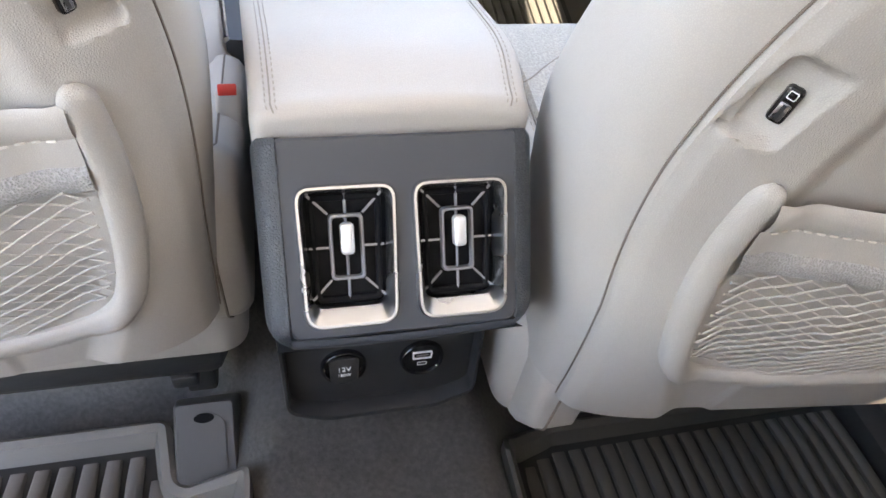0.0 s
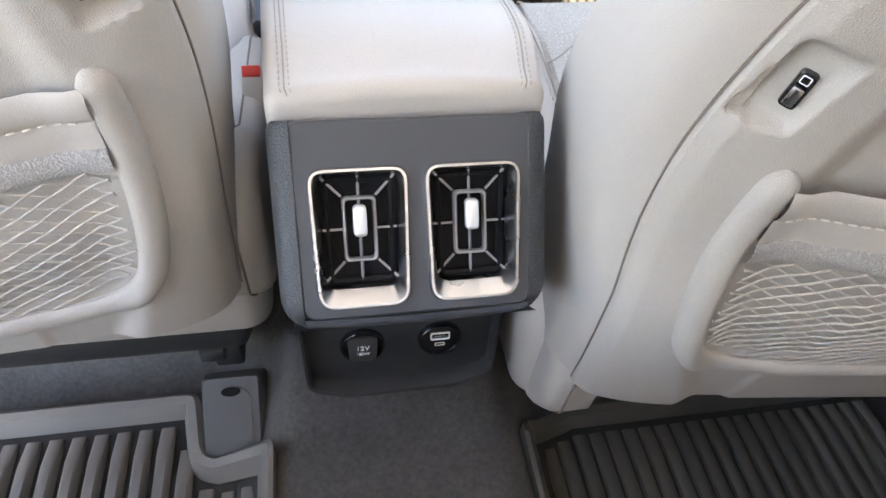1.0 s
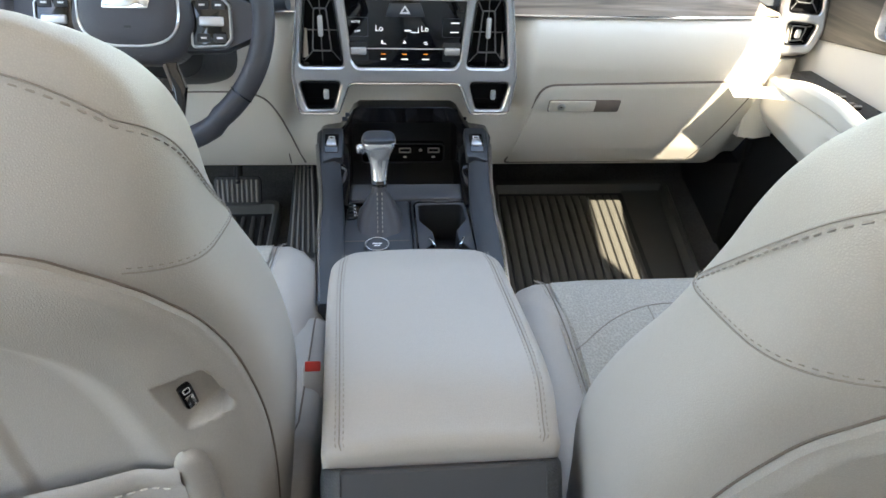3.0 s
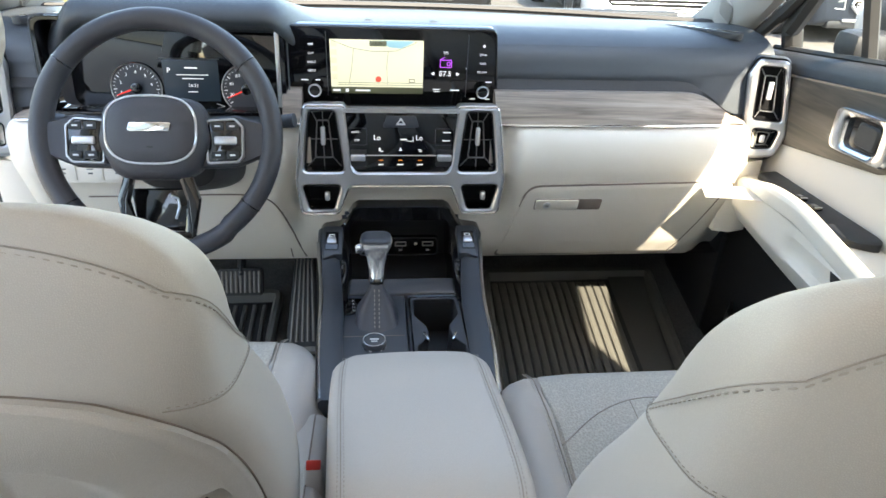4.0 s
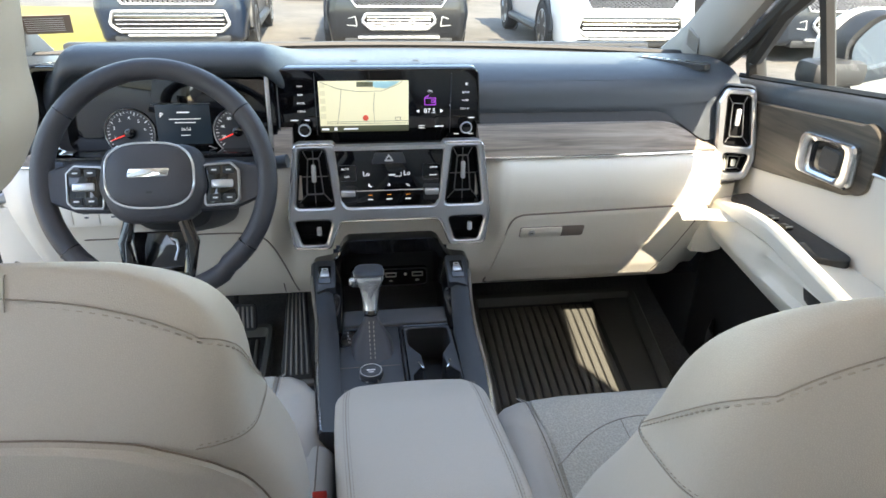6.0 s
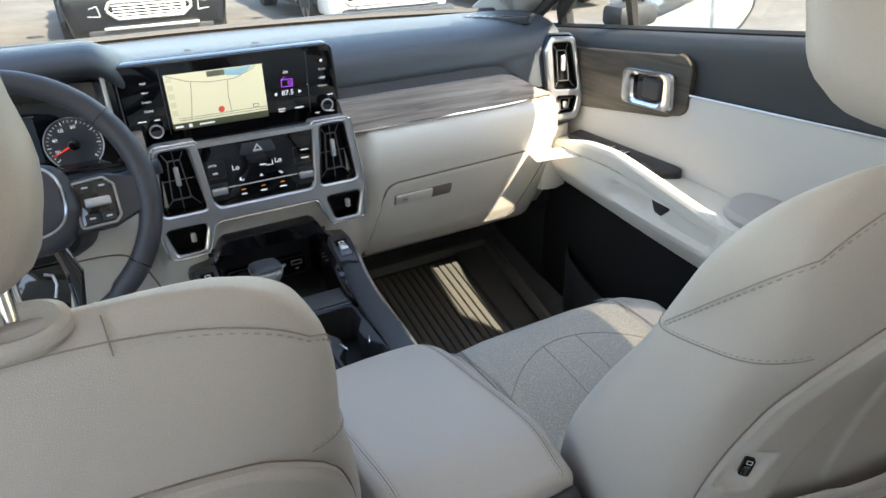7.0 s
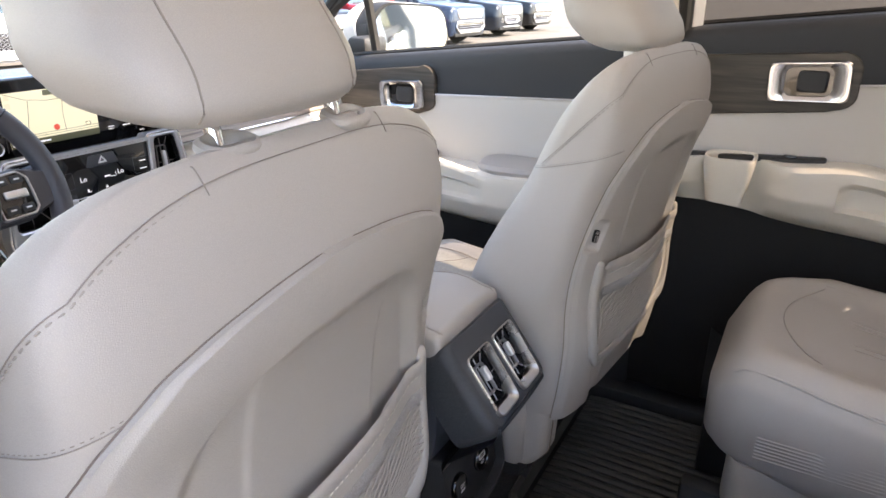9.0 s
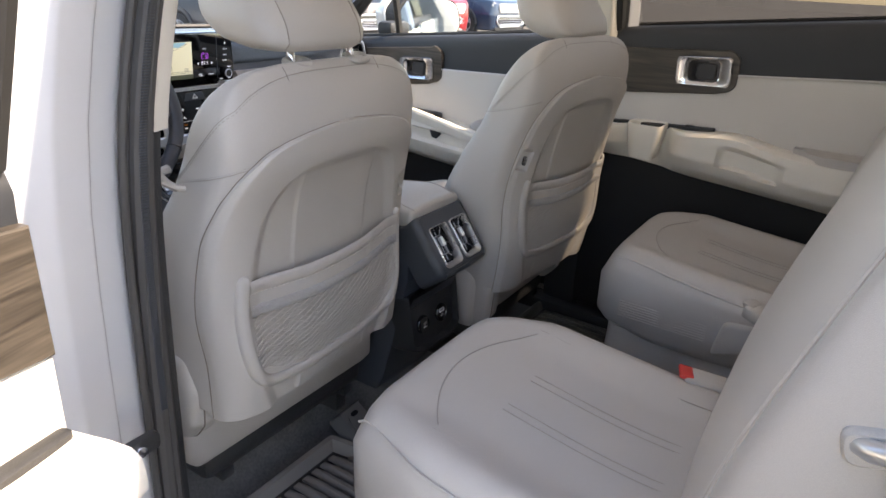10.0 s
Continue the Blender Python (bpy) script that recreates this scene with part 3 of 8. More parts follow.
        face_ = [P((w * (0.72 + 0.28 * min(1, 2.2 * k / 12))) - dent(zl + 0.03 + (zt_ - 0.026 - zl - 0.03) * k / 12), y, zl + 0.03 + (zt_ - 0.026 - zl - 0.03) * k / 12) for k in range(12)]
        rings.append([P(-0.01, y, zl - 0.002), P(w * 0.35, y, zl + 0.004)] + face_ + [P(w, y, zt_ - 0.026), P(w * 0.97, y, zt_ - 0.009), P(w * 0.86, y, zt_ - 0.001), P(w * 0.6, y, zt_), P(w * 0.3, y, zt_ - 0.002), P(-0.01, y, zt_ - 0.004)])
    part("arm_rest", loft(rings), IVORY, d, "ivory arm rest with a bright worn top")
    # pull cut
    if front:
        br = path3([P(0.066, 1.235, 0.572), P(0.078, 1.15, 0.588), P(0.088, 1.06, 0.598), P(0.092, 1.00, 0.597), P(0.094, 0.88, 0.577), P(0.093, 0.78, 0.557), P(0.092, 0.725, 0.545)], 34)
        section = rounded([(-0.008, -0.022), (0.010, -0.024), (0.013, 0.004), (0.010, 0.014), (-0.006, 0.016)], 0.004, 3)
        part("grab_bridge", loft([[c_ + Vector((-s * a * (0.55 + 0.45 * SS(0, 5, i)), 0, b * (0.5 + 0.5 * SS(0, 8, i)))) for a, b in section] for i, c_ in enumerate(br)]), IVORY, d, "ivory grab bridge")
        # no opening here: a thin dark plate stands for the hole's shadow
        hole_ = rounded([(0.862, 0.540), (0.886, 0.516), (0.905, 0.520), (0.918, 0.548)], 0.004, 3)
        part("grab_hole_shade", loft([[P(0.0895, *p) for p in hole_], [P(0.0905, *p) for p in inset(hole_, 0.002)]]), DARK, d, "dark plate painted as the shadowed hole under the bridge")
    if front:
        # elbow pad and switch panel
        part("elbow_pad", loft([[P(0.004, y, 0.566), P(0.004 + k_ * 0.090, y, 0.566), P(0.004 + k_ * 0.093, y, 0.570 + 0.008 * k_), P(0.004 + k_ * 0.086, y, 0.572 + 0.016 * k_), P(0.004 + k_ * 0.045, y, 0.574 + 0.026 * k_), P(0.004, y, 0.574 + 0.028 * k_)] for y, k_ in [(y_, math.sqrt(max(0.0, 1 - max(0.0, (y_ - 0.70) / 0.085) ** 2)) * 0.97 + 0.03) for y_ in np.linspace(0.385, 0.785, 30)]]), LEATHER, d, "greige leather elbow pad")
        lp = rounded([(0.905, 0.004), (1.25, 0.004), (1.25, 0.045), (1.1, 0.062), (0.935, 0.066)], [0.02, 0.01, 0.01, 0.02, 0.025])
        part("switch_panel", loft([[P(w, y, arm_top(y) - 0.004) for y, w in lp], [P(w, y, arm_top(y) + 0.014 - 0.1 * w) for y, w in lp], [P(w, y, arm_top(y) + 0.017 - 0.1 * w) for y, w in inset(lp, 0.004)]]), DARK, d, "black window switch panel")
        part("hand_well", loft([[P(w, y, arm_top(y) + 0.0102) for y, w in rounded(rect(0.925, 0.018, 1.0, 0.062), 0.015)], [P(w, y, arm_top(y) + 0.0112) for y, w in rounded(rect(0.93, 0.022, 0.995, 0.058), 0.015)]]), PIANO, d)
        for k in range(2 if s > 0 else 4):
            yy = 1.06 + 0.045 * k
            part("window_switch", box(0, 0, 0, 0.016, 0.026, 0.008, 0.003, m=Matrix.Translation(P(0.040, yy, arm_top(yy) + 0.013))), PIANO, d)
            part("switch_edge", box(0, 0, 0, 0.014, 0.003, 0.002, 0.0005, m=Matrix.Translation(P(0.040, yy - 0.010, arm_top(yy) + 0.0175))), SILVER, d)
    else:
        cy = 0.152
        cl = rounded(rect(cy - 0.050, 0.012, cy + 0.050, 0.108), [0.02, 0.046, 0.046, 0.02], 8)
        sc = lambda k: [(cy + (y - cy) * k, 0.060 + (w - 0.060) * k) for y, w in cl]
        bm = loft([[P(w, y, 0.585) for y, w in sc(0.72)], [P(w, y, 0.655) for y, w in sc(0.97)], [P(w, y, 0.676) for y, w in cl], [P(w, y, 0.681) for y, w in sc(0.97)], [P(w, y, 0.678) for y, w in sc(0.86)], [P(w, y, 0.640) for y, w in sc(0.80)], [P(w, y, 0.61) for y, w in sc(0.7)]])
        part("cup_holder", bm, IVORY, d, "ivory moulded cup holder")
        lp = rounded([(-0.02, 0.004), (0.31, 0.004), (0.31, 0.020), (0.08, 0.030), (-0.02, 0.030)], 0.008)
        part("switch_panel", loft([[P(w, y, arm_top(y) - 0.004) for y, w in lp], [P(w, y, arm_top(y) + 0.004) for y, w in lp], [P(w, y, arm_top(y) + 0.006) for y, w in inset(lp, 0.003)]]), DARK, d, "black switch strip")
        part("window_switch", box(0, 0, 0, 0.014, 0.026, 0.008, 0.003, m=Matrix.Translation(P(0.018, 0.045, arm_top(0.045) + 0.008))), PIANO, d)
        pad = [y for y in np.linspace(-0.60, -0.22, 14)]
        part("elbow_pad", loft([[P(0.004, y, 0.648), P(0.098 * (0.4 + 0.6 * SS(-0.22, -0.30, y)), y, 0.648), P(0.094 * (0.4 + 0.6 * SS(-0.22, -0.3, y)), y, 0.664 + 0.004 * SS(-0.22, -0.32, y)), P(0.05, y, 0.671 + 0.004 * SS(-0.22, -0.32, y)), P(0.004, y, 0.669)] for y in pad]), LEATHER, d, "greige leather elbow pad")
    # window: frame, pane, outer skin
    wg = lambda z: -0.048 + (z - 0.85) * 0.40
    if front:
        corner = [(1.41, BELT(1.41)), (1.40, 0.86), (1.26, 0.975), (1.05, 1.085), (0.90, 1.115), (0.70, 1.125), (0.40, 1.13), (0.375, BELT(0.375))]
    else:
        corner = [(0.30, BELT(0.3)), (0.29, 1.25), (-0.10, 1.255), (-0.40, 1.245), (-0.60, 1.20), (-0.61, BELT(-0.61))]
    pane = [P(wg(z) - 0.010, y, z) for y, z in corner]
    bm = bmesh.new()
    bm.faces.new([bm.verts.new(p) for p in pane])
    gl = part("window_pane", bm, GLASS if front else TINT, d, "clear side glass" if front else "tinted side glass")
    gl.visible_shadow = not front
    dense = []
    for a, b in zip(corner, corner[1:]):
        dense += [(a[0] + (b[0] - a[0]) * k / 6, a[1] + (b[1] - a[1]) * k / 6) for k in range(6)]
    dense.append(corner[-1])
    part("window_frame", tube([P(wg(z) + 0.004, y, z) for y, z in dense], 0.019, 8, flat=1.3), RUBBER, d, "black window frame and seal")
    if front:
        # unseen deep header, added to cut off the sun reaching the glove box
        top_in = [(1.26, 0.97), (1.05, 1.08), (0.90, 1.11), (0.70, 1.12), (0.40, 1.125)]
        top_out = [(1.26, 1.02), (1.05, 1.16), (0.90, 1.24), (0.70, 1.30), (0.40, 1.31)]
        part("window_header", loft([[P(wg(min(z, 1.26)) - 0.014, y, z) for y, z in r_] for r_ in (top_in, top_out)] + [[P(wg(min(z, 1.26)) - 0.028, y, z) for y, z in r_] for r_ in (top_out, top_in)], closed=False, caps=False, cyclic=True), RUBBER, d, "black infill between side window and roof")
    if not front:
        top_in = [(0.30, 1.245), (-0.10, 1.25), (-0.40, 1.24), (-0.585, 1.195), (-0.605, 1.10), (-0.61, BELT(-0.61))]
        top_out = [(0.33, 1.31), (-0.10, 1.31), (-0.42, 1.31), (-0.66, 1.31), (-0.66, 1.12), (-0.66, BELT(-0.61))]
        part("window_header", loft([[P(wg(min(z, 1.26)) - 0.014, y, z) for y, z in r_] for r_ in (top_in, top_out)] + [[P(wg(min(z, 1.26)) - 0.034, y, z) for y, z in r_] for r_ in (top_out, top_in)], closed=False, caps=False, cyclic=True), RUBBER, d, "black infill between side window and roof")
    part("belt_seal", tube([P(-0.040, y, BELT(y) + 0.004) for y in Y(12)], 0.007, 6), RUBBER, d)
    if front:
        part("quarter_post", tube([P(wg(z), 1.165 + (z - 0.83) * -0.12, z) for z in np.linspace(0.82, 1.02, 6)], 0.014, 6), RUBBER, d, "black quarter-light post")
    part("outer_skin", loft([[P(-0.095 - 0.02 * math.sin(math.pi * (z - 0.05) / 0.95), y, z) for z in np.linspace(0.02, BELT(y) - 0.01, 9)] + [P(-0.085, y, z) for z in np.linspace(BELT(y) - 0.02, 0.03, 4)] for y in Y(10)]), PAINT, d, "white painted outer skin")
    return d


door("door_1", 1, True, "front passenger door trim, ivory and dark ash wood")
door("door_2", 1, False, "closed rear passenger door trim with a cup holder")
# out of view; swung open to let daylight onto the driver's knee panel
door("door_3", -1, True, "open front driver door, ivory and dark ash wood", turn=-62, hinge=1.46)
door("door_4", -1, False, "open rear door on the driver side, in sunlight", turn=-75, hinge=0.345)

# ---- windscreen, roof, pillars
base = lambda u: Vector((-0.78 + 1.56 * u, 1.790 - 0.17 * (2 * u - 1) ** 2, 0.828))
head = lambda u: Vector((-0.61 + 1.22 * u, 1.03 - 0.05 * (2 * u - 1) ** 2, 1.245))
ws = thing("windscreen", "curved clear windscreen with a black border", "windscreen", kind="structure")
bm = grid(lambda u, v: base(u).lerp(head(u), v) + Vector((0, 0.03, 0.03)) * math.sin(math.pi * v), 24, 12)
gl = part("glass_pane", bm, GLASS, ws)
gl.visible_shadow = False
part("lower_border", tube([base(u / 30) + Vector((0, -0.012, 0.006)) for u in range(31)], 0.012, 6, flat=0.7), RUBBER, ws, "black glass border")
part("upper_border", tube([head(u / 30) + Vector((0, 0.02, 0.0)) for u in range(31)], 0.02, 6), PIANO, ws)
stick = seat_on((-0.698, 1.546, 0.908), (1.5, 0.56, 0), (0.14, -0.63, 0.42))
STICKER = material("brown_printed_sticker", (0.26, 0.19, 0.155), 0.6, vary=0.15)
st = tagged(part("window_sticker", plate(rounded(rect(-0.046, -0.040, 0.046, 0.040), 0.003), 0, 0.001, 0.0003, stick), STICKER, None), "small brown printed sticker on the windscreen", "sticker")
bars([(-0.004, 0.028 - 0.009 * k, 0.072, 0.0022) for k in range(7)], stick @ Matrix.Translation((0, 0, 0.0012)), WHITEINK, st)

bm = grid(lambda u, v: Vector((-0.68 + 1.36 * u, 1.04 - 2.8 * v, 1.262 + 0.03 * math.sin(math.pi * u))), 12, 16)
bmesh.ops.solidify(bm, geom=bm.faces[:], thickness=0.03)
solid("ceiling", bm, LINER, "light grey fabric headliner", "ceiling", "structure")
# rear body
for s in (-1, 1):
    n = "wall_east" if s > 0 else "wall_west"
    bm = loft([[(s * 0.80, y, 0.0), (s * 0.80, y, 1.0), (s * 0.72, y, 1.27), (s * 0.78, y, 1.28), (s * 0.93, y, 1.0), (s * 0.93, y, 0.0)] for y in (-0.60, -1.2, -1.75)])
    solid(n, bm, LINER, "light grey trim panel behind the rear doors", "wall", "structure")
    bm = box(s * 0.845, 0.0, -0.05, 0.13, 2.9, 0.14, 0.02)
    solid("sill_east" if s > 0 else "sill_west", bm, PAINT, "white painted door sill", "sill", "structure")
    bm = box(s * 0.745, 0.0, 0.016, 0.09, 2.7, 0.05, 0.012)
    solid("sill_cover", bm, DARK, "black plastic sill cover beside the carpet", "trim", "structure")
solid("door_shut_trim", box(0.82, 0.345, 0.47, 0.05, 0.07, 0.95, 0.006), DARK, "black trim closing the gap between the doors", "trim", "structure")
solid("sill_seal", box(0.80, -0.13, 0.035, 0.05, 1.0, 0.07, 0.006), RUBBER, "black rubber seal along the sill", "trim", "structure")
for s in (-1, 1):
    bm = loft([[(s * 0.785, y, 0.02), (s * 0.785, y, 0.80), (s * 0.83, y, 0.80), (s * 0.83, y, 0.02)] for y in (1.36, 1.7, 2.0)])
    solid("kick_panel_east" if s > 0 else "kick_panel_west", bm, DARK, "black kick panel at the side of the footwell", "trim", "structure")
solid("wall_north", box(0, 1.99, 0.45, 1.7, 0.04, 0.72, 0.01), DARK, "dark bulkhead behind the dashboard", "wall", "structure")
rw = thing("window_rear", "dark tinted tailgate window", "window", kind="structure")
bm = bmesh.new()
bm.faces.new([bm.verts.new(p) for p in ((-0.72, -1.78, 0.99), (0.72, -1.78, 0.99), (0.66, -1.70, 1.285), (-0.66, -1.70, 1.285))])
part("window_pane", bm, TINT, rw)
part("window_frame", tube([(-0.74, -1.78, 0.99), (-0.66, -1.70, 1.28), (0.66, -1.70, 1.28), (0.74, -1.78, 0.99)], 0.035, 8), LINER, rw)
for s in (-1, 1):
    solid("roof_rail_east" if s > 0 else "roof_rail_west", tube([(s * 0.685, y, 1.285) for y in np.linspace(1.03, -1.76, 14)], 0.036, 10), LINER, "light grey trim along the roof edge", "trim", "structure")
tail = box(0, -1.78, 0.5, 1.6, 0.05, 1.0, 0.02)
solid("wall_south", tail, LINER, "light grey tailgate trim", "wall", "structure")


def a_pillar(s):
    t = thing("pillar_front_east" if s > 0 else "pillar_front_west", "light grey plastic trim of the front pillar", "pillar trim", kind="structure")
    c = path3([(s * 0.80, 1.70, 0.80), (s * 0.765, 1.50, 0.90), (s * 0.725, 1.26, 1.06), (s * 0.685, 1.04, 1.19), (s * 0.65, 0.80, 1.25)], 22)
    rings = []
    for i, p in enumerate(c):
        w = 0.062 - 0.02 * i / 21
        f = Vector((-s * 0.55, -0.35, 0.25)).normalized()      # faces the cabin
        g = Vector((s * 0.30, -0.75, -0.45)).normalized()
        rings.append([p + f * a + g * b for a, b in ((0.026, -0.3 * w), (0.032, 0.35 * w), (0.024, 0.9 * w), (0.006, 1.15 * w), (-0.03, 1.1 * w), (-0.03, -1.0 * w), (0.0, -0.95 * w), (0.016, -0.75 * w))])
    part("cover", loft(rings), LINER, t)
    q = seat_on(c[4] + Vector((-s * 0.55, -0.35, 0.25)).normalized() * 0.0275 + Vector((s * 0.30, -0.75, -0.45)).normalized() * 0.012, Vector((s * 0.30, -0.75, -0.45)) * s, c[6] - c[2])
    part("tweeter_grille", plate(rounded(rect(-0.024, -0.03, 0.020, 0.03), 0.008), 0, 0.004, 0.002, q), SHELL, t, "fine-slotted tweeter grille")
    for k in range(9):
        part("grille_slot", plate(rect(-0.021, -0.024 + k * 0.006, 0.021, -0.0225 + k * 0.006), 0.004, 0.0044, 0.0001, q), DARK, t)
    part("door_seal", tube([p + Vector((s * 0.045, -0.075, -0.035)) for p in c], 0.014, 8), RUBBER, t, "black rubber door seal")


a_pillar(1)
a_pillar(-1)


def b_pillar(s, out=0.0, ahead=0.0):
    """Trim inside, painted jamb outside, with the seals between."""
    t = thing("pillar_middle_east" if s > 0 else "pillar_middle_west", "middle pillar with ivory upper trim, black lower trim and white jamb", "pillar", kind="structure")
    lean = lambda z: 0.15 * ((z - 0.85) + math.sqrt((z - 0.85) ** 2 + 0.02))          # leans inwards at the top
    slant = lambda z: 0.02 * (z - 0.6)

    def column(pts, z0, z1, n=14, bm=None):
        return loft([[(s * (x + out * (x < 0.79) - lean(z)), y + ahead - out * 0.8 - slant(z), z) for x, y in pts] for z in np.linspace(z0, z1, n)], bm=bm)
    part("upper_trim", column(rounded([(0.665, 0.365), (0.705, 0.350), (0.715, 0.46), (0.69, 0.47), (0.665, 0.44)], 0.012, 3), 0.838, 1.27), IVORY, t, "ivory upper trim")
    part("lower_trim", column(rounded([(0.681, 0.360), (0.705, 0.347), (0.715, 0.47), (0.69, 0.48), (0.681, 0.45)], 0.008, 3), 0.02, 0.838), DARK, t, "black lower trim")
    part("painted_jamb", column(rounded([(0.70, 0.375), (0.775, 0.368), (0.80, 0.335), (0.845, 0.322), (0.885, 0.335), (0.90, 0.40), (0.88, 0.46), (0.70, 0.47)], 0.012, 3), -0.05, 1.27), PAINT, t, "white painted jamb")
    for k, (x, y, r) in enumerate(((0.708, 0.352, 0.009), (0.722, 0.347, 0.011), (0.738, 0.353, 0.006))):
        part("door_seal", tube([(s * (x + out - lean(z)), y + ahead - out * 0.8 - slant(z), z) for z in np.linspace(-0.02, 1.26, 24)], r, 8), SEALRUB, t, "rubber door seal with sunlight painted into its grey")
    bm = bmesh.new()
    for k in range(240):
        z = 0.45 + k * 0.0034
        box(s * (0.722 + out - lean(z)), 0.3366 + ahead - out * 0.8 - slant(z), z, 0.009, 0.003, 0.0018, 0, bm=bm)
    part("seal_ribs", bm, CHAR, t, "fine ribbed rubber")["kind"] = "stuff"
    m = Matrix.Translation((s * 0.80, 0.325, 0.45))
    part("door_check", plate(rounded(rect(-0.02, -0.012, 0.03, 0.014), 0.008), -0.005, 0.006, 0.002, m @ Matrix.Rotation(radians(90), 4, "X")), DARK, t, "dark steel door check")
    part("bolt", disc(0.008, 0.006, 0.012, m @ Matrix.Rotation(radians(90), 4, "X"), 12), CHROME, t)


b_pillar(1, 0.065)
b_pillar(-1, 0.010, 0.040)


def side_mirror(s):
    t = thing("side_mirror", "white-backed passenger wing mirror", "wing mirror")
    c = Vector((s * 1.040, 1.215, 0.885))
    slope, nod = 0.60, 0.075
    rows = [(-0.045, 0.80), (-0.050, 1.0), (-0.02, 1.03), (0.02, 1.0), (0.06, 0.86), (0.085, 0.6), (0.095, 0.25)]
    ol = rounded([(-0.108, -0.084), (0.085, -0.088), (0.118, -0.02), (0.108, 0.076), (-0.075, 0.090), (-0.116, 0.03)], [0.05, 0.06, 0.06, 0.05, 0.06, 0.06], 10)
    bm = loft([[c + Vector((s * x * f, d - slope * x * f + nod * z * f, z * f)) for x, z in ol] for d, f in rows])
    part("housing", bm, DARK, t, "black mirror housing")
    bm = loft([[c + Vector((s * x * f, d + 0.004 - slope * x * f + nod * z * f, z * f)) for x, z in ol] for d, f in ((0.0, 1.06), (0.03, 1.03), (0.07, 0.88), (0.10, 0.6), (0.106, 0.25))])
    part("painted_cap", bm, PAINT, t, "white painted cap")
    gl = loft([[c + Vector((s * x * 0.93, -0.053 - slope * x * 0.93 + nod * z * 0.93, z * 0.93)) for x, z in ol], [c + Vector((s * x * 0.93, -0.0545 - slope * x * 0.93 + nod * z * 0.93, z * 0.93)) for x, z in ol]])
    MIRROR = material("mirror_silver", (0.46, 0.50, 0.52), 0.02, metal=1.0, vary=0.01)
    part("mirror_glass", gl, MIRROR, t, "mirror glass")
    part("foot", box(s * 0.90, 1.23, 0.855, 0.12, 0.07, 0.05, 0.015), DARK, t)


side_mirror(1)

rm = thing("rear_view_mirror", "black inside mirror at the top of the windscreen", "mirror")
mm = seat_on((0.0, 0.93, 1.185), (1, 0.05, 0), (0, 0.1, 1))
part("housing", loft([[mm @ Vector((x * f, y * f, z)) for x, y in rounded(rect(-0.12, -0.034, 0.12, 0.034), 0.025, 5)] for z, f in ((0.012, 0.97), (0.008, 1.0), (-0.008, 1.0), (-0.025, 0.8), (-0.03, 0.5))]), PIANO, rm)
part("stalk", tube([(0, 0.95, 1.19), (0, 0.99, 1.22), (0, 1.02, 1.245)], 0.014, 10), DARK, rm)


# ---------------------------------------------------------------- dashboard
dash = thing("dashboard", "dashboard with dark top, wood strip and ivory lower half", "dashboard")
YW = lambda x: 1.800 - 0.17 * (x / 0.78) ** 2
HOOD = lambda x: SS(-0.66, -0.56, x) * SS(-0.15, -0.24, x)


def pad_line(x):
    """Profile of the dark top, from the windscreen to the groove above the wood."""
    h = HOOD(x)
    e = SS(0.60, 0.80, abs(x)) * 0.02
    pts = [(YW(x), 0.815), (YW(x) - 0.05, 0.828), (1.60 - e, 0.838 + 0.016 * h), (1.48, 0.846 + 0.030 * h), (1.40 - 0.06 * h, 0.842 + 0.056 * h), (1.352 - 0.072 * h, 0.828 + 0.066 * h), (1.328 - 0.068 * h, 0.806 + 0.064 * h), (1.320 - 0.045 * h, 0.780 + 0.072 * h), (1.318 - 0.01 * h, 0.765 + 0.080 * h), (1.323 - 0.02 * SS(0.56, 0.70, abs(x)), 0.752 + 0.085 * h - 0.055 * SS(0.55, 0.705, abs(x)) ** 2.2)]
    return [(x, y, z) for y, z in pts]


xs = sorted(list(np.linspace(-0.775, 0.775, 100)))
part("top_pad", loft([[tuple(p) for p in path3(pad_line(x), 40)] for x in xs], closed=False, caps=False), PAD, dash, "charcoal soft top", sharp=60)
part("pad_stitching", stitches([(x, 1.3405, 0.8215) for x in np.linspace(0.20, 0.68, 120)], r=0.0006, length=0.004, gap=0.003), CHAR, dash)
# demister slots at the glass corner
for s in (-1, 1):
    dm = seat_on((s * 0.655, 1.425, 0.8455), (0.65, -0.76 * s, 0.02 * s), (0.76 * s, 0.65, 0.018))
    g = part("demister_grille", plate(rounded(rect(-0.085, -0.013, 0.085, 0.013), 0.01), -0.01, 0.003, 0.002, dm), DARK, dash, "black demister grille")
    for k in range(8):
        part("slot", plate([(-0.075 + k * 0.0195, -0.009), (-0.063 + k * 0.0195, -0.009), (-0.058 + k * 0.0195, 0.009), (-0.070 + k * 0.0195, 0.009)], 0.003, 0.0042, 0.0003, dm), PIANO, g)
for x in (-0.06, 0.075):
    part("sensor_dome", lathe([(0.009, 0.0), (0.008, 0.0015), (0.005, 0.003), (0.0005, 0.0035)], Matrix.Translation((x, 1.45, 0.845)), 20), PAD, dash)
# black groove, wood strip and bright line
drop_ = lambda x: 0.050 * SS(0.55, 0.705, x) ** 2.2
for xa, xb in ((-0.76, -0.655), (-0.20, 0.700)):
    part("groove", loft([[(x, 1.325, 0.770 - drop_(x)), (x, 1.312, 0.745 - drop_(x)), (x, 1.30, 0.735 - drop_(x))] for x in np.linspace(xa, xb, 40)], closed=False, caps=False), DARK, dash, "black groove")


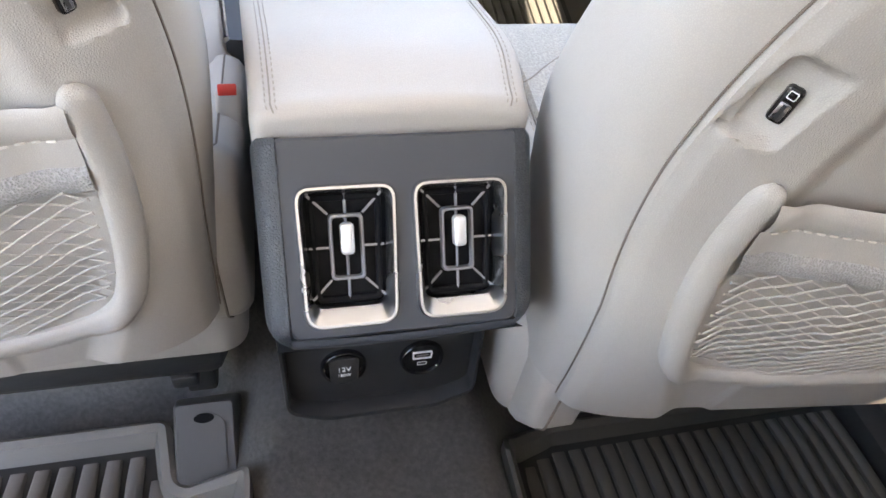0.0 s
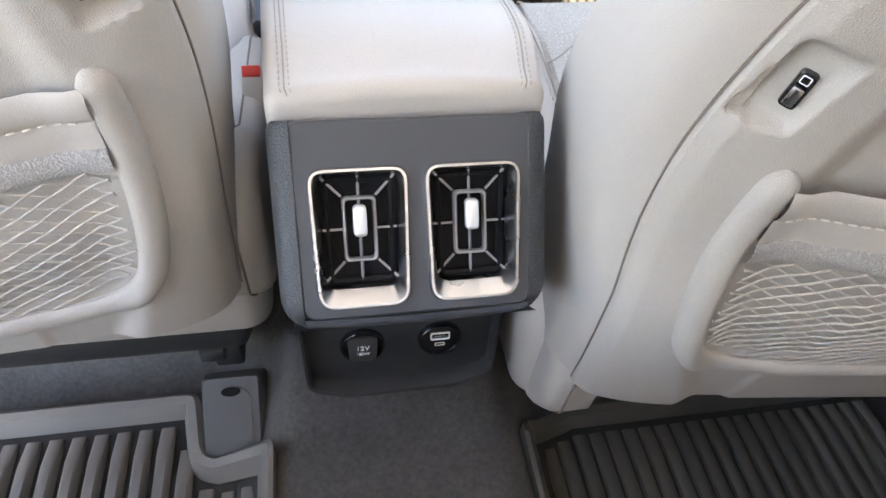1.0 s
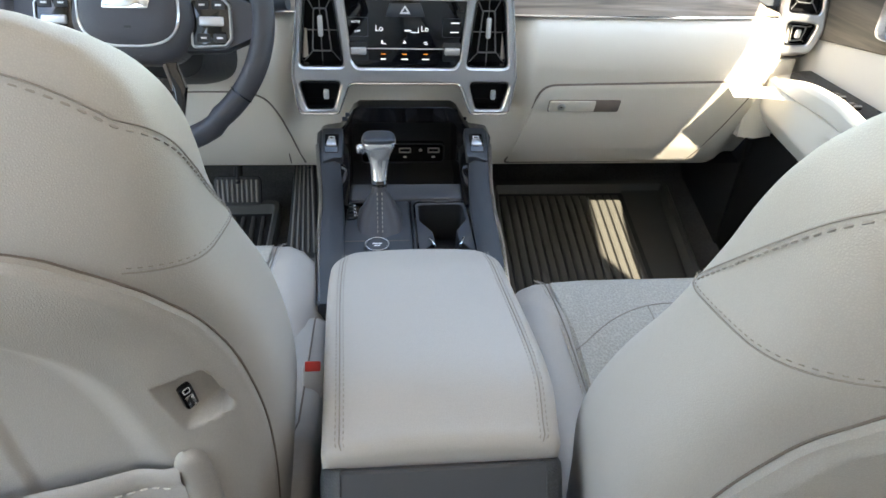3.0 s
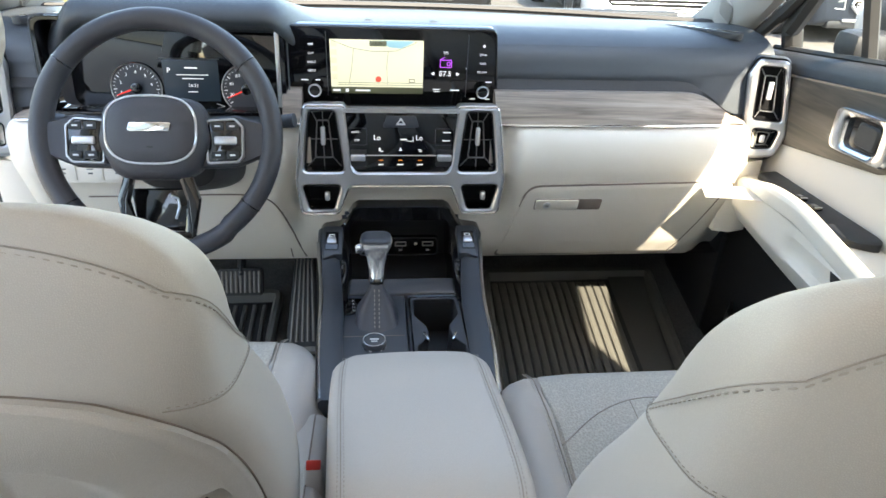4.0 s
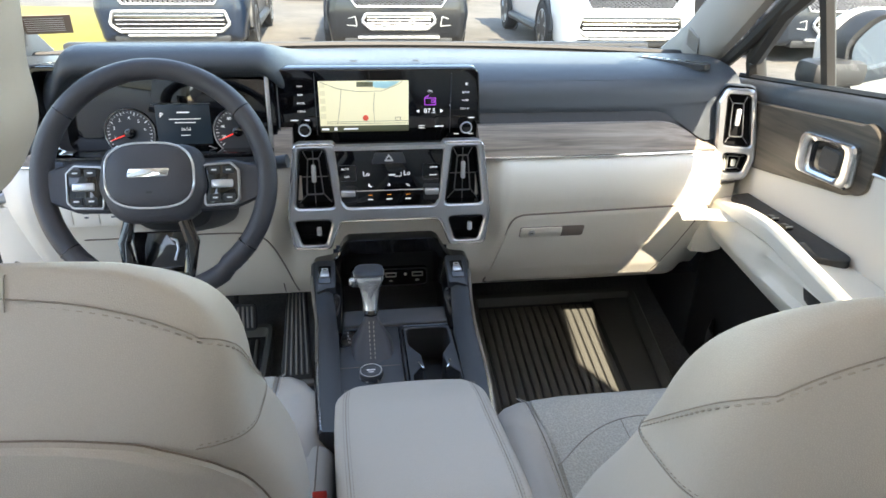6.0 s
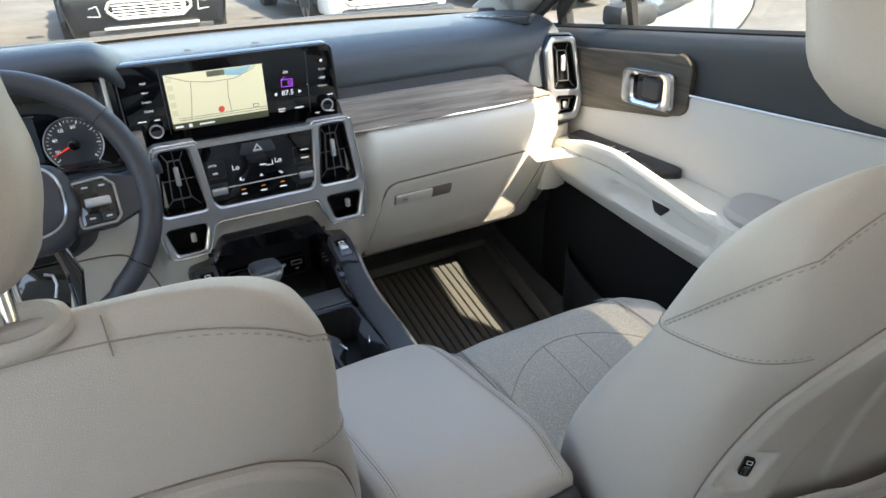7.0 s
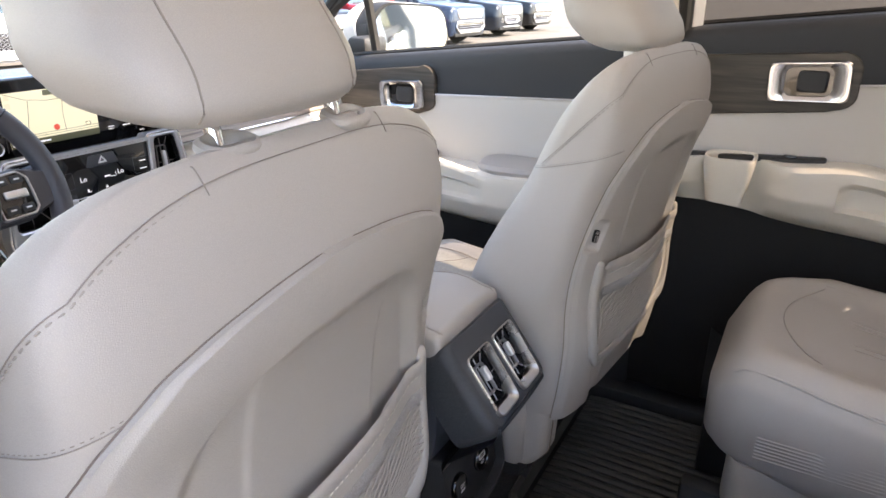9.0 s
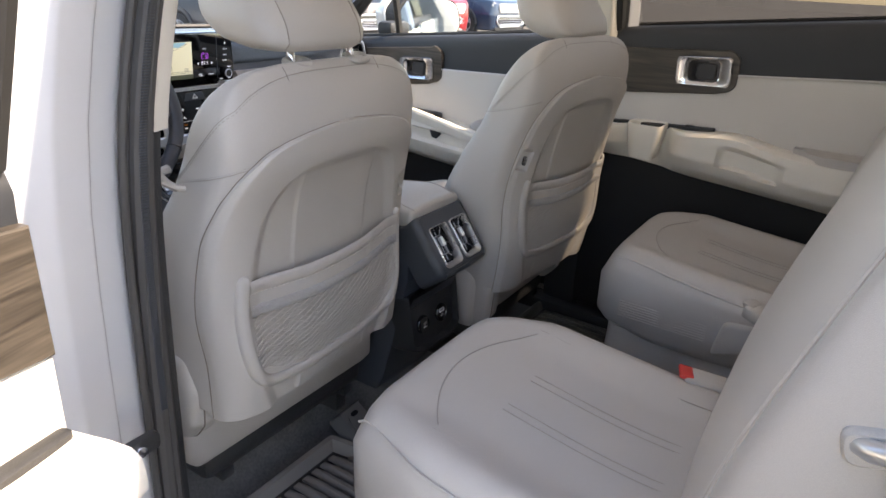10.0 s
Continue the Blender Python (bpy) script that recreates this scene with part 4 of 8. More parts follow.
def wood_row(x, t):
    """The wood strip: t from lower edge (0) to upper edge (1); its outer end is rounded down."""
    top = 0.743 - 0.050 * SS(0.55, 0.705, x) ** 2.2
    z = 0.687 + (top - 0.687) * t
    return (x, 1.249 + (z - 0.685) * 0.62 - 0.004 * math.sin(math.pi * t) + 0.012 * SS(0.5, 0.72, x), z)


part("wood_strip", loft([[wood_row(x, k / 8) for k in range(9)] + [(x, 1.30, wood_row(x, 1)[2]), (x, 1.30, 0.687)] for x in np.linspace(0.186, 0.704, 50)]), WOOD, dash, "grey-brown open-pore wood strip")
for xa, xb in ((0.186, 0.222), (0.645, 0.704)):
    part("wood_strip", loft([[(-p[0], p[1], p[2]) for p in [wood_row(x, k / 8) for k in range(9)] + [(x, 1.30, wood_row(x, 1)[2]), (x, 1.30, 0.687)]] for x in np.linspace(xa, xb, 12)]), WOOD, dash)
for s in (-1, 1):
    part("bright_line", tube([(s * x, 1.2475 + 0.012 * SS(0.5, 0.72, x), 0.686) for x in np.linspace(0.186, 0.700, 40)], 0.0022, 6), CHROME, dash, "bright trim line")

# ivory lower half
def low_line(x):
    """Profile from under the bright line down to the lower edge."""
    e = SS(0.68, 0.77, abs(x))
    c = SS(0.20, 0.10, abs(x))
    c = SS(0.245, 0.20, abs(x))
    pts = [(1.262, 0.682), (1.246, 0.676), (1.234, 0.658), (1.228, 0.63), (1.229, 0.60), (1.236, 0.575), (1.246, 0.545), (1.258, 0.51), (1.277, 0.46), (1.305, 0.40), (1.332, 0.357), (1.345, 0.343), (1.365, 0.338), (1.42, 0.345)]
    return [(x, y + 0.06 * e + 0.034 * c * SS(0.40, 0.52, z), z) for y, z in pts]


bm = loft([[tuple(p) for p in path3(low_line(x), 80)] for x in np.linspace(-0.782, 0.782, 240)], closed=False, caps=False)


def opening(p):
    """Where the centre stack's outlets and the storage niche break through."""
    x, z = abs(p.x - 0.002), p.z
    if z > 0.515:
        return x < 0.178 and (z > 0.580 or x > 0.132)
    return x < (0.090 + 0.035 * SS(0.51, 0.462, z) if z > 0.455 else 0.150) and z < 0.500


bmesh.ops.delete(bm, geom=[f for f in bm.faces if opening(f.calc_center_median())], context="FACES")
part("lower_panel", bm, IVORY, dash, "ivory soft lower panel", sharp=60)
low_y = lambda x, z: float(np.interp(z, [p[2] for p in reversed(low_line(x)[:12])], [p[1] for p in reversed(low_line(x)[:12])]))
part("underside", loft([[(x, y, z) for x in (-0.78, 0.78)] for y, z in ((1.36, 0.335), (1.55, 0.36), (1.80, 0.50))], closed=False, caps=False), DARK, dash)
# glove box door, proud of the panel, with its joint
gb = rounded([(0.222, 0.352), (0.700, 0.352), (0.735, 0.42), (0.712, 0.562), (0.615, 0.570), (0.262, 0.560)], [0.006, 0.01, 0.02, 0.012, 0.02, 0.035], 7)
def on_low(p, out):
    x, z = p
    return (x, low_y(x, z) - out, z)
door_ = thing("glove_box", "ivory glove box door with a lock and pull", "glove box")
bm = bmesh.new()
prev = None
for i in range(61):
    x = 0.2225 + 0.510 * i / 60
    sp = clip_line(gb, x)
    if not sp:
        prev = None
        continue
    a, b = sp[0][0], sp[-1][1]
    cur = [bm.verts.new(on_low((x, a + (b - a) * j / 30), 0.0045 - (0.003 if j in (0, 30) else 0))) for j in range(31)]
    if prev:
        for j in range(30):
            bm.faces.new((prev[j], cur[j], cur[j + 1], prev[j + 1]))
    prev = cur
part("door_panel", bm, IVORY, door_, "ivory door panel", sharp=60)
part("joint", tube([on_low(p, 0.001) for p in gb], 0.0024, 5, closed=True), SEAM, door_, "dark joint line")
part("end_crease", tube([on_low((0.690 - 0.30 * (0.56 - z), z), 0.0046) for z in np.linspace(0.36, 0.555, 12)], 0.0014, 5), SEAM, door_)
hm = seat_on((0.345, low_y(0.345, 0.515) - 0.0035, 0.515), (1, 0, 0), (0, -0.34, 1))
part("pull_joint", plate(rounded(rect(-0.064, -0.015, 0.080, 0.015), 0.006), -0.003, 0.0014, 0.0004, hm), SEAM, door_)
part("pull", plate(rounded(rect(-0.062, -0.013, 0.030, 0.013), 0.005), -0.002, 0.004, 0.0015, hm), IVORY, door_, "ivory pull plate")
part("pull_recess", plate(rounded([(0.030, -0.013), (0.078, -0.010), (0.078, 0.012), (0.030, 0.012)], 0.004), -0.004, 0.0012, 0.0006, hm), SEAM_CHAIR, door_, "finger recess")
part("lock", lathe([(0.008, 0.004), (0.008, 0.0055), (0.006, 0.006), (0.0005, 0.0055)], hm @ Matrix.Translation((-0.038, 0, 0)), 20), SILVER, door_, "lock cylinder")
part("key_slot", box(0, 0, 0.0062, 0.006, 0.0015, 0.0008, 0.0002, m=hm @ Matrix.Translation((-0.038, 0, 0))), DARK, door_)
kj = [Vector(p).to_3d() for p in [(-0.205, 0.355), (-0.215, 0.40), (-0.228, 0.45), (-0.243, 0.50), (-0.262, 0.528), (-0.295, 0.540), (-0.36, 0.542), (-0.45, 0.540), (-0.60, 0.538)]]
part("knee_joint", tube([on_low((p.x, p.y), 0.0006) for p in path3(kj, 50)], 0.0018, 5), SEAM, dash, "dark joint of the knee panel")
part("stub_joint", tube([on_low((-0.235, z), 0.0006) for z in np.linspace(0.352, 0.385, 6)], 0.0014, 5), SEAM, dash)
part("side_joint", tube([on_low((0.195 + 0.02 * k / 10, 0.50 + 0.042 * k / 10), 0.0006) for k in range(11)], 0.0012, 5), SEAM, dash)
sw = seat_on((-0.575, low_y(-0.575, 0.60) - 0.001, 0.60), (1, 0, 0), (0, 0.1, 1))
bt = part("switch_bank", plate(rounded(rect(-0.075, -0.024, 0.075, 0.024), 0.006), -0.01, 0.004, 0.002, sw), IVORY, dash, "ivory switch bank")
for k in range(3):
    part("switch", plate(rounded(rect(-0.070 + k * 0.048, -0.018, -0.026 + k * 0.048, 0.018), 0.003), 0.004, 0.007, 0.001, sw), IVORY, bt)
    bars([(-0.048 + k * 0.048, 0.004, 0.012, 0.002), (-0.048 + k * 0.048, -0.004, 0.008, 0.003)], sw @ Matrix.Translation((0, 0, 0.007)), CHAR, bt)

# ---- centre stack: satin frame with vents and climate panel
CF = seat_on((0.0, 1.246, 0.62), (1, 0, 0), (0, 0.07, 1))
Zc = lambda pts: [(x, z - 0.62) for x, z in pts]
outer = rounded(Zc([(-0.196, 0.506), (-0.121, 0.506), (-0.099, 0.563), (0.101, 0.563), (0.123, 0.506), (0.200, 0.506), (0.209, 0.578), (0.191, 0.724), (0.113, 0.724), (0.108, 0.716), (-0.103, 0.716), (-0.108, 0.724), (-0.184, 0.724), (-0.204, 0.578)]), [0.016, 0.012, 0.012, 0.012, 0.012, 0.016, 0.012, 0.016, 0.012, 0.004, 0.004, 0.012, 0.016, 0.012], 5)
vl = rounded(Zc([(-0.188, 0.593), (-0.108, 0.593), (-0.122, 0.714), (-0.174, 0.714)]), 0.010, 5)
vr = [(-x + 0.004, y) for x, y in vl][::-1]
hv = rounded(Zc([(-0.088, 0.592), (0.094, 0.592), (0.101, 0.608), (0.111, 0.7155), (-0.106, 0.7155), (-0.096, 0.608)]), [0.014, 0.014, 0.008, 0.002, 0.002, 0.008], 5)
ll = rounded(Zc([(-0.180, 0.514), (-0.130, 0.514), (-0.114, 0.568), (-0.194, 0.568)]), 0.010, 5)
lr = [(-x + 0.004, y) for x, y in ll][::-1]
st = thing("centre_stack", "satin silver centre stack with tall vents and climate panel", "dashboard panel")
part("satin_frame", pierced(outer, [vl, vr, hv, ll, lr], -0.020, 0.014, CF, 0.006, 0.003), SILVER, st, "satin silver frame")
part("frame_edge", tube([CF @ Vector((x, y, 0.0125)) for x, y in inset(outer, 0.0015)], 0.0016, 6, closed=True), CHROME, st, "polished edge")


def stack_vent(loop, tall):
    v = part("air_vent", ring_frame(loop, inset(loop, 0.005), -0.030, 0.010, CF), PIANO, st, "black air vent")
    part("well", loft([[CF @ Vector((x, y, z)) for x, y in inset(loop, 0.004)] for z in (-0.018, -0.05)]), VENTBLACK, v)
    cx = sum(p[0] for p in loop) / len(loop)
    cy = sum(p[1] for p in loop) / len(loop)
    sc = lambda f, g=None: [(cx + (x - cx) * f, cy + (y - cy) * (g or f)) for x, y in loop]
    if not tall:
        part("slider", box(cx + 0.010, cy, -0.002, 0.010, 0.018, 0.010, 0.003, 3, m=CF), SLIDER, v, "bright slider")
        part("vane", box(cx, cy - 0.012, -0.012, 0.050, 0.004, 0.006, 0.001, m=CF), VENTBLACK, v)
        return
    part("vane_frame", ring_frame(sc(0.45, 0.62), inset(sc(0.45, 0.62), 0.0022), -0.012, -0.006, CF), VANE, v)
    q = inset(loop, 0.006)
    n = len(q)
    fr = sc(0.45, 0.62)
    for k in (3, 9, 15, 21):
        part("vane", tube([CF @ Vector((*fr[k], -0.009)), CF @ Vector((*q[k], -0.009))], 0.001, 4), VANE, v)
    ys = [p[1] for p in q]
    xs_ = [p[0] for p in q]
    part("vane", tube([CF @ Vector((cx, min(ys), -0.009)), CF @ Vector((cx, max(ys), -0.009))], 0.001, 4), VANE, v)
    part("vane", tube([CF @ Vector((min(xs_) + 0.006, cy, -0.009)), CF @ Vector((max(xs_) - 0.006, cy, -0.009))], 0.001, 4), VANE, v)
    part("slider", box(cx, cy + 0.008, -0.002, 0.009, 0.036, 0.010, 0.003, 3, m=CF), SLIDER, v, "bright slider")


stack_vent(vl, True)
stack_vent(vr, True)
stack_vent(ll, False)
stack_vent(lr, False)
cp = part("climate_panel", plate([(x, y) for x, y in inset(hv, 0.0008)], -0.02, 0.0085, 0.001, CF), PIANO, st, "gloss black climate panel")
LIT = material("white_lit_marks", (0.85, 0.9, 0.95), 0.4, emit=0.10, vary=0.01)
AMBER = material("amber_lit_marks", (0.9, 0.32, 0.04), 0.4, emit=0.10, vary=0.01)
CM = CF @ Matrix.Translation((0, 0, 0.0088))
words("Lo", 0.0135, CM @ Matrix.Translation((-0.045, 0.041, 0)), LIT, cp)
words("Lo", 0.0135, CM @ Matrix.Translation((0.036, 0.041, 0)), LIT, cp)
words("AUTO", 0.0055, CM @ Matrix.Translation((-0.086, 0.052, 0)), LIT, cp)
words("OFF", 0.0055, CM @ Matrix.Translation((-0.083, 0.036, 0)), LIT, cp)
bars([(0.090, 0.052, 0.015, 0.0018), (0.089, 0.036, 0.015, 0.0018), (0.006, 0.038, 0.012, 0.0025), (0.018, 0.035, 0.014, 0.001), (0.0245, 0.039, 0.001, 0.009), (-0.040, 0.018, 0.003, 0.006), (-0.036, 0.015, 0.005, 0.0015), (0.0, 0.0185, 0.0015, 0.006), (0.0, 0.017, 0.006, 0.0015), (0.037, 0.018, 0.006, 0.0015), (0.039, 0.015, 0.006, 0.0015), (-0.038, -0.012, 0.010, 0.0022), (0.0, -0.012, 0.012, 0.0022), (0.038, -0.012, 0.012, 0.0022)], CM, LIT, cp)
bars([(x, -0.003, 0.008, 0.0014) for x in (-0.038, 0.0, 0.038)], CM, AMBER, cp)
part("panel_line", tube([CM @ Vector((-0.068, 0.0065, 0)), CM @ Vector((0.072, 0.0065, 0))], 0.0011, 5), SILVER, cp)
for x in (-0.082, 0.086):
    part("key_well", plate(rounded(rect(x - 0.017, -0.016, x + 0.017, 0.018), 0.004), 0.0, 0.0008, 0.0003, CM), DARK, cp)
    part("toggle", box(x, 0.003, 0.005, 0.028, 0.013, 0.010, 0.003, 3, m=CM), SILVER, cp, "satin toggle")
    part("key_group", ring_frame(rounded(rect(x - 0.019, 0.027, x + 0.018, 0.060), 0.004), rounded(rect(x - 0.0182, 0.0278, x + 0.0172, 0.0592), 0.0035), 0, 0.0006, CM), CHAR, cp)
hz = part("hazard_key", plate(rounded([(-0.034, 0.062), (0.036, 0.062), (0.028, 0.084), (-0.026, 0.084)], 0.003), 0.0, 0.003, 0.001, CM), CHAR, cp, "hazard light key")
tri = [(-0.0095, 0.0665), (0.0105, 0.0665), (0.0005, 0.0815)]
part("hazard_mark", ring_frame(rounded(tri, 0.001, 2), rounded([(-0.004, 0.070), (0.005, 0.070), (0.0005, 0.0765)], 0.0006, 2), 0.003, 0.0038, CM), WHITEINK, hz)

# ---- screen unit
SF2 = seat_on((-0.016, 1.297, 0.783), (1, 0, 0), (0, -0.06, 1))
su = thing("display_unit", "gloss black display unit with a lit map", "display")
ol = rounded([(-0.205, -0.074), (0.212, -0.074), (0.200, 0.074), (-0.205, 0.074)], [0.004, 0.012, 0.016, 0.004], 5)
part("panel", plate(ol, -0.03, 0.0, 0.0015, SF2), PIANO, su, "gloss black panel")
part("panel_rim", tube([SF2 @ Vector((x, y, -0.006)) for x, y in ol], 0.0012, 5, closed=True), DARK, su)
LCD = lambda n, c, e=0.085: material(n, c, 0.25, emit=e, vary=0.01)
MAPC, WATER, ROADL, MARK, BARC, PURPLE = LCD("map_cream", (0.78, 0.76, 0.55)), LCD("map_blue", (0.30, 0.55, 0.66)), LCD("map_road_grey", (0.20, 0.21, 0.15), 0.03), LCD("map_red", (0.65, 0.10, 0.07), 0.08), LCD("map_bar_green", (0.10, 0.105, 0.06), 0.02), LCD("violet_lit", (0.45, 0.08, 0.75), 0.14)
ox = -0.027
scr = part("map_screen", plate(rect(ox - 0.088, -0.051, ox + 0.088, 0.051), 0.0, 0.001, 0.0002, SF2), MAPC, su, "lit cream map")
L1 = SF2 @ Matrix.Translation((ox, 0, 0.0012))
lake = [(0.005, 0.050), (0.022, 0.038), (0.045, 0.036), (0.062, 0.044), (0.072, 0.050)]
part("lake", plate(lake, 0, 0.0003, 0.0001, L1), WATER, scr)
bmr = bmesh.new()
for pts in ([(-0.085, 0.050), (-0.05, 0.036), (-0.01, 0.030), (0.035, 0.031), (0.07, 0.045), (0.075, 0.050)], [(-0.044, 0.034), (-0.048, 0.0), (-0.054, -0.034)], [(0.021, 0.029), (0.018, 0.0), (0.020, -0.034)], [(-0.075, -0.030), (0.088, -0.030)], [(-0.075, -0.034), (0.088, -0.0345)]):
    tube([L1 @ Vector((*p, 0.0003)) for p in pts], 0.0005, 4, bm=bmr)
part("map_road", bmr, ROADL, scr)["kind"] = "stuff"
part("position_mark", disc(0.0058, 0, 0.0008, L1 @ Matrix.Translation((0.002, -0.023, 0)), 20, 0.0002), MARK, scr)
part("info_bar", plate(rect(-0.088, -0.051, 0.088, -0.0385), 0, 0.0004, 0.0001, L1), BARC, scr)
bars([(-0.078, -0.045, 0.014, 0.004), (-0.058, -0.045, 0.006, 0.006), (-0.028, -0.045, 0.028, 0.003)], L1 @ Matrix.Translation((0, 0, 0.0004)), LIT, scr)
bars([(-0.0805, 0.043 - 0.0155 * k, 0.010, 0.010) for k in range(5)], L1, LCD("map_key", (0.66, 0.64, 0.46)), scr)
part("clock_box", plate(rounded(rect(-0.014, 0.0395, 0.018, 0.0495), 0.001), 0, 0.0005, 0.0001, L1), ROADL, scr)
words("12:25", 0.0085, L1 @ Matrix.Translation((0.0, 0.0445, 0.0006)), BARC, scr, depth=0.0001)
part("scale_key", ring_frame(rounded(rect(0.061, -0.029, 0.072, -0.022), 0.001), rounded(rect(0.062, -0.028, 0.071, -0.023), 0.0006), 0, 0.0004, L1), BARC, scr)
info = SF2 @ Matrix.Translation((0.106, 0, 0.0004))
words("FM", 0.0075, info @ Matrix.Translation((-0.002, 0.029, 0)), LIT, su, depth=0.0001)
words("87.5", 0.0140, info @ Matrix.Translation((-0.002, -0.011, 0)), LIT, su, depth=0.0001)
part("radio_sign", ring_frame(rounded(rect(-0.013, 0.001, 0.010, 0.016), 0.002), rounded(rect(-0.0118, 0.0022, 0.0088, 0.0148), 0.0015), 0, 0.0005, info), PURPLE, su)
part("radio_dot", ring_frame([(0.004 + x, 0.0085 + y) for x, y in oval(0.0038, 0.0038, 2, 16)], [(0.004 + x, 0.0085 + y) for x, y in oval(0.0026, 0.0026, 2, 16)], 0, 0.0005, info), PURPLE, su)
part("radio_aerial", tube([info @ Vector((-0.013, 0.016, 0.0004)), info @ Vector((-0.004, 0.021, 0.0004))], 0.0006, 4), PURPLE, su)
for s in (-1, 1):
    part("tune_arrow", plate([(-0.002 + s * 0.0215, -0.0145), (-0.002 + s * 0.0275, -0.011), (-0.002 + s * 0.0215, -0.0075)][::s], 0, 0.0004, 0.0001, info), LIT, su)
bars([(-0.018, -0.0415, 0.014, 0.0016), (-0.018, -0.046, 0.012, 0.0016), (0.018, -0.043, 0.018, 0.0022)], info, LIT, su)
for k, tx in enumerate(("MAP", "NAV", "RADIO", "MEDIA")):
    words(tx, 0.0052, SF2 @ Matrix.Translation((-0.150, 0.041 - 0.0165 * k, 0.0004)), LIT, su, depth=0.0001)
for k, tx in enumerate(("SETUP", "<SEEK", "TRACK>")):
    words(tx, 0.0052, SF2 @ Matrix.Translation((0.176, 0.026 - 0.0165 * k, 0.0004)), LIT, su, depth=0.0001)
star = [(0.0038 * (1 if k % 2 == 0 else 0.45) * math.sin(k * math.pi / 5), 0.0038 * (1 if k % 2 == 0 else 0.45) * math.cos(k * math.pi / 5)) for k in range(10)]
part("star_mark", plate(star, 0, 0.0004, 0.0001, SF2 @ Matrix.Translation((0.177, 0.043, 0))), LIT, su)
bars([(-0.165, -0.026, 0.014, 0.002), (-0.140, -0.026, 0.009, 0.002), (0.190, -0.026, 0.012, 0.002), (0.160, -0.060, 0.010, 0.002), (0.190, -0.060, 0.010, 0.002), (0.145, 0.0, 0.002, 0.002)], SF2 @ Matrix.Translation((0, 0, 0.0004)), LIT, su)
for x in (-0.146, 0.178):
    kn = part("rotary_knob", lathe([(0.0125, 0.0), (0.0125, 0.012), (0.0115, 0.0135), (0.0001, 0.0135)], SF2 @ Matrix.Translation((x, -0.043, 0)), 32), PIANO, su, "black knob with a bright ring")
    part("knob_ring", lathe([(0.0098, 0.0134), (0.0125, 0.0136), (0.0128, 0.0120), (0.0112, 0.0150)], SF2 @ Matrix.Translation((x, -0.043, 0)), 32, cyclic=True), SILVER, kn)
for x in (-0.1215, 0.146):
    part("divider", box(x, 0.004, 0.0012, 0.0012, 0.12, 0.002, 0.0004, m=SF2), CHAR, su)

# ---- instrument cluster
IC = seat_on((-0.405, 1.338, 0.772), (1, 0, 0), (0, 0.12, 1))
ic = thing("instrument_cluster", "black instrument cluster with two round dials", "instruments")
part("backing", plate(rounded(rect(-0.215, -0.078, 0.185, 0.075), 0.02), -0.02, 0.0, 0.002, IC), PIANO, ic, "gloss black backing")
sur = rounded(rect(-0.250, -0.090, 0.196, 0.088), 0.02)
part("surround", ring_frame(sur, [(x * 0.93 - 0.004, y * 0.86) for x, y in sur], -0.01, 0.055, IC, inner_z0=0.0), PIANO, ic, "gloss black surround")
part("surround_edge", tube([IC @ Vector((x, y, 0.050)) for x, y in sur], 0.0015, 5, closed=True), CHAR, ic)
part("cowl", loft([[(-0.405 + x, y, z) for x, z in ((-0.2, 0.692), (0.185, 0.692))] for y, z in ((1.34, 0.70), (1.28, 0.690), (1.25, 0.68))], closed=False, caps=False), DARK, ic)
for x, lab in ((-0.098, "1 2 3 4 5 6"), (0.108, "20 40 60 80")):
    dm = IC @ Matrix.Translation((x, -0.044, 0.0005))
    dl = part("dial", lathe([(0.047, 0.0), (0.047, 0.003), (0.0455, 0.004), (0.044, 0.0025), (0.0001, 0.001)], dm, 48), CHAR, ic, "round dial with a silver rim")
    part("dial_rim", lathe([(0.0455, 0.0035), (0.0468, 0.0046), (0.0480, 0.0030), (0.0468, 0.0025)], dm, 48, cyclic=True), SILVER, dl)
    marks = bmesh.new()
    for k in range(29):
        a = radians(220 - k * 260 / 28)
        r0 = 0.036 if k % 4 == 0 else 0.039
        tube([dm @ Vector((r0 * math.cos(a), r0 * math.sin(a), 0.003)), dm @ Vector((0.0425 * math.cos(a), 0.0425 * math.sin(a), 0.003))], 0.0004 if k % 4 else 0.0007, 4, bm=marks)
    part("tick_mark", marks, LIT, dl)["kind"] = "stuff"
    for k, tx in enumerate(lab.split()):
        a = radians(195 - k * (36 if x < 0 else 45)) if x < 0 else radians(200 - k * 40)
        words(tx, 0.0085, dm @ Matrix.Translation((0.030 * math.cos(a), 0.030 * math.sin(a), 0.0032)), LIT, dl, depth=0.0001)
    a = radians(200 if x < 0 else 205)
    part("pointer", tube([dm @ Vector((0.004 * math.cos(a), 0.004 * math.sin(a), 0.006)), dm @ Vector((0.040 * math.cos(a), 0.040 * math.sin(a), 0.005))], [0.0018, 0.0007], 5), LCD("pointer_red", (0.8, 0.05, 0.04), 0.12), dl, "red pointer")
    part("hub", lathe([(0.010, 0.003), (0.010, 0.007), (0.008, 0.008), (0.0001, 0.008)], dm, 24), PIANO, dl)
cs = part("trip_screen", plate(rounded(rect(-0.047, -0.068, 0.057, 0.010), 0.003), 0, 0.001, 0.0003, IC), LCD("trip_navy", (0.012, 0.02, 0.03), 0.1), ic, "dark trip display")
TS = IC @ Matrix.Translation((0, 0, 0.0012))
words("P", 0.013, TS @ Matrix.Translation((-0.036, -0.010, 0)), LIT, cs, depth=0.0001)
words("26:52", 0.0085, TS @ Matrix.Translation((0.008, -0.038, 0)), LIT, cs, depth=0.0001)
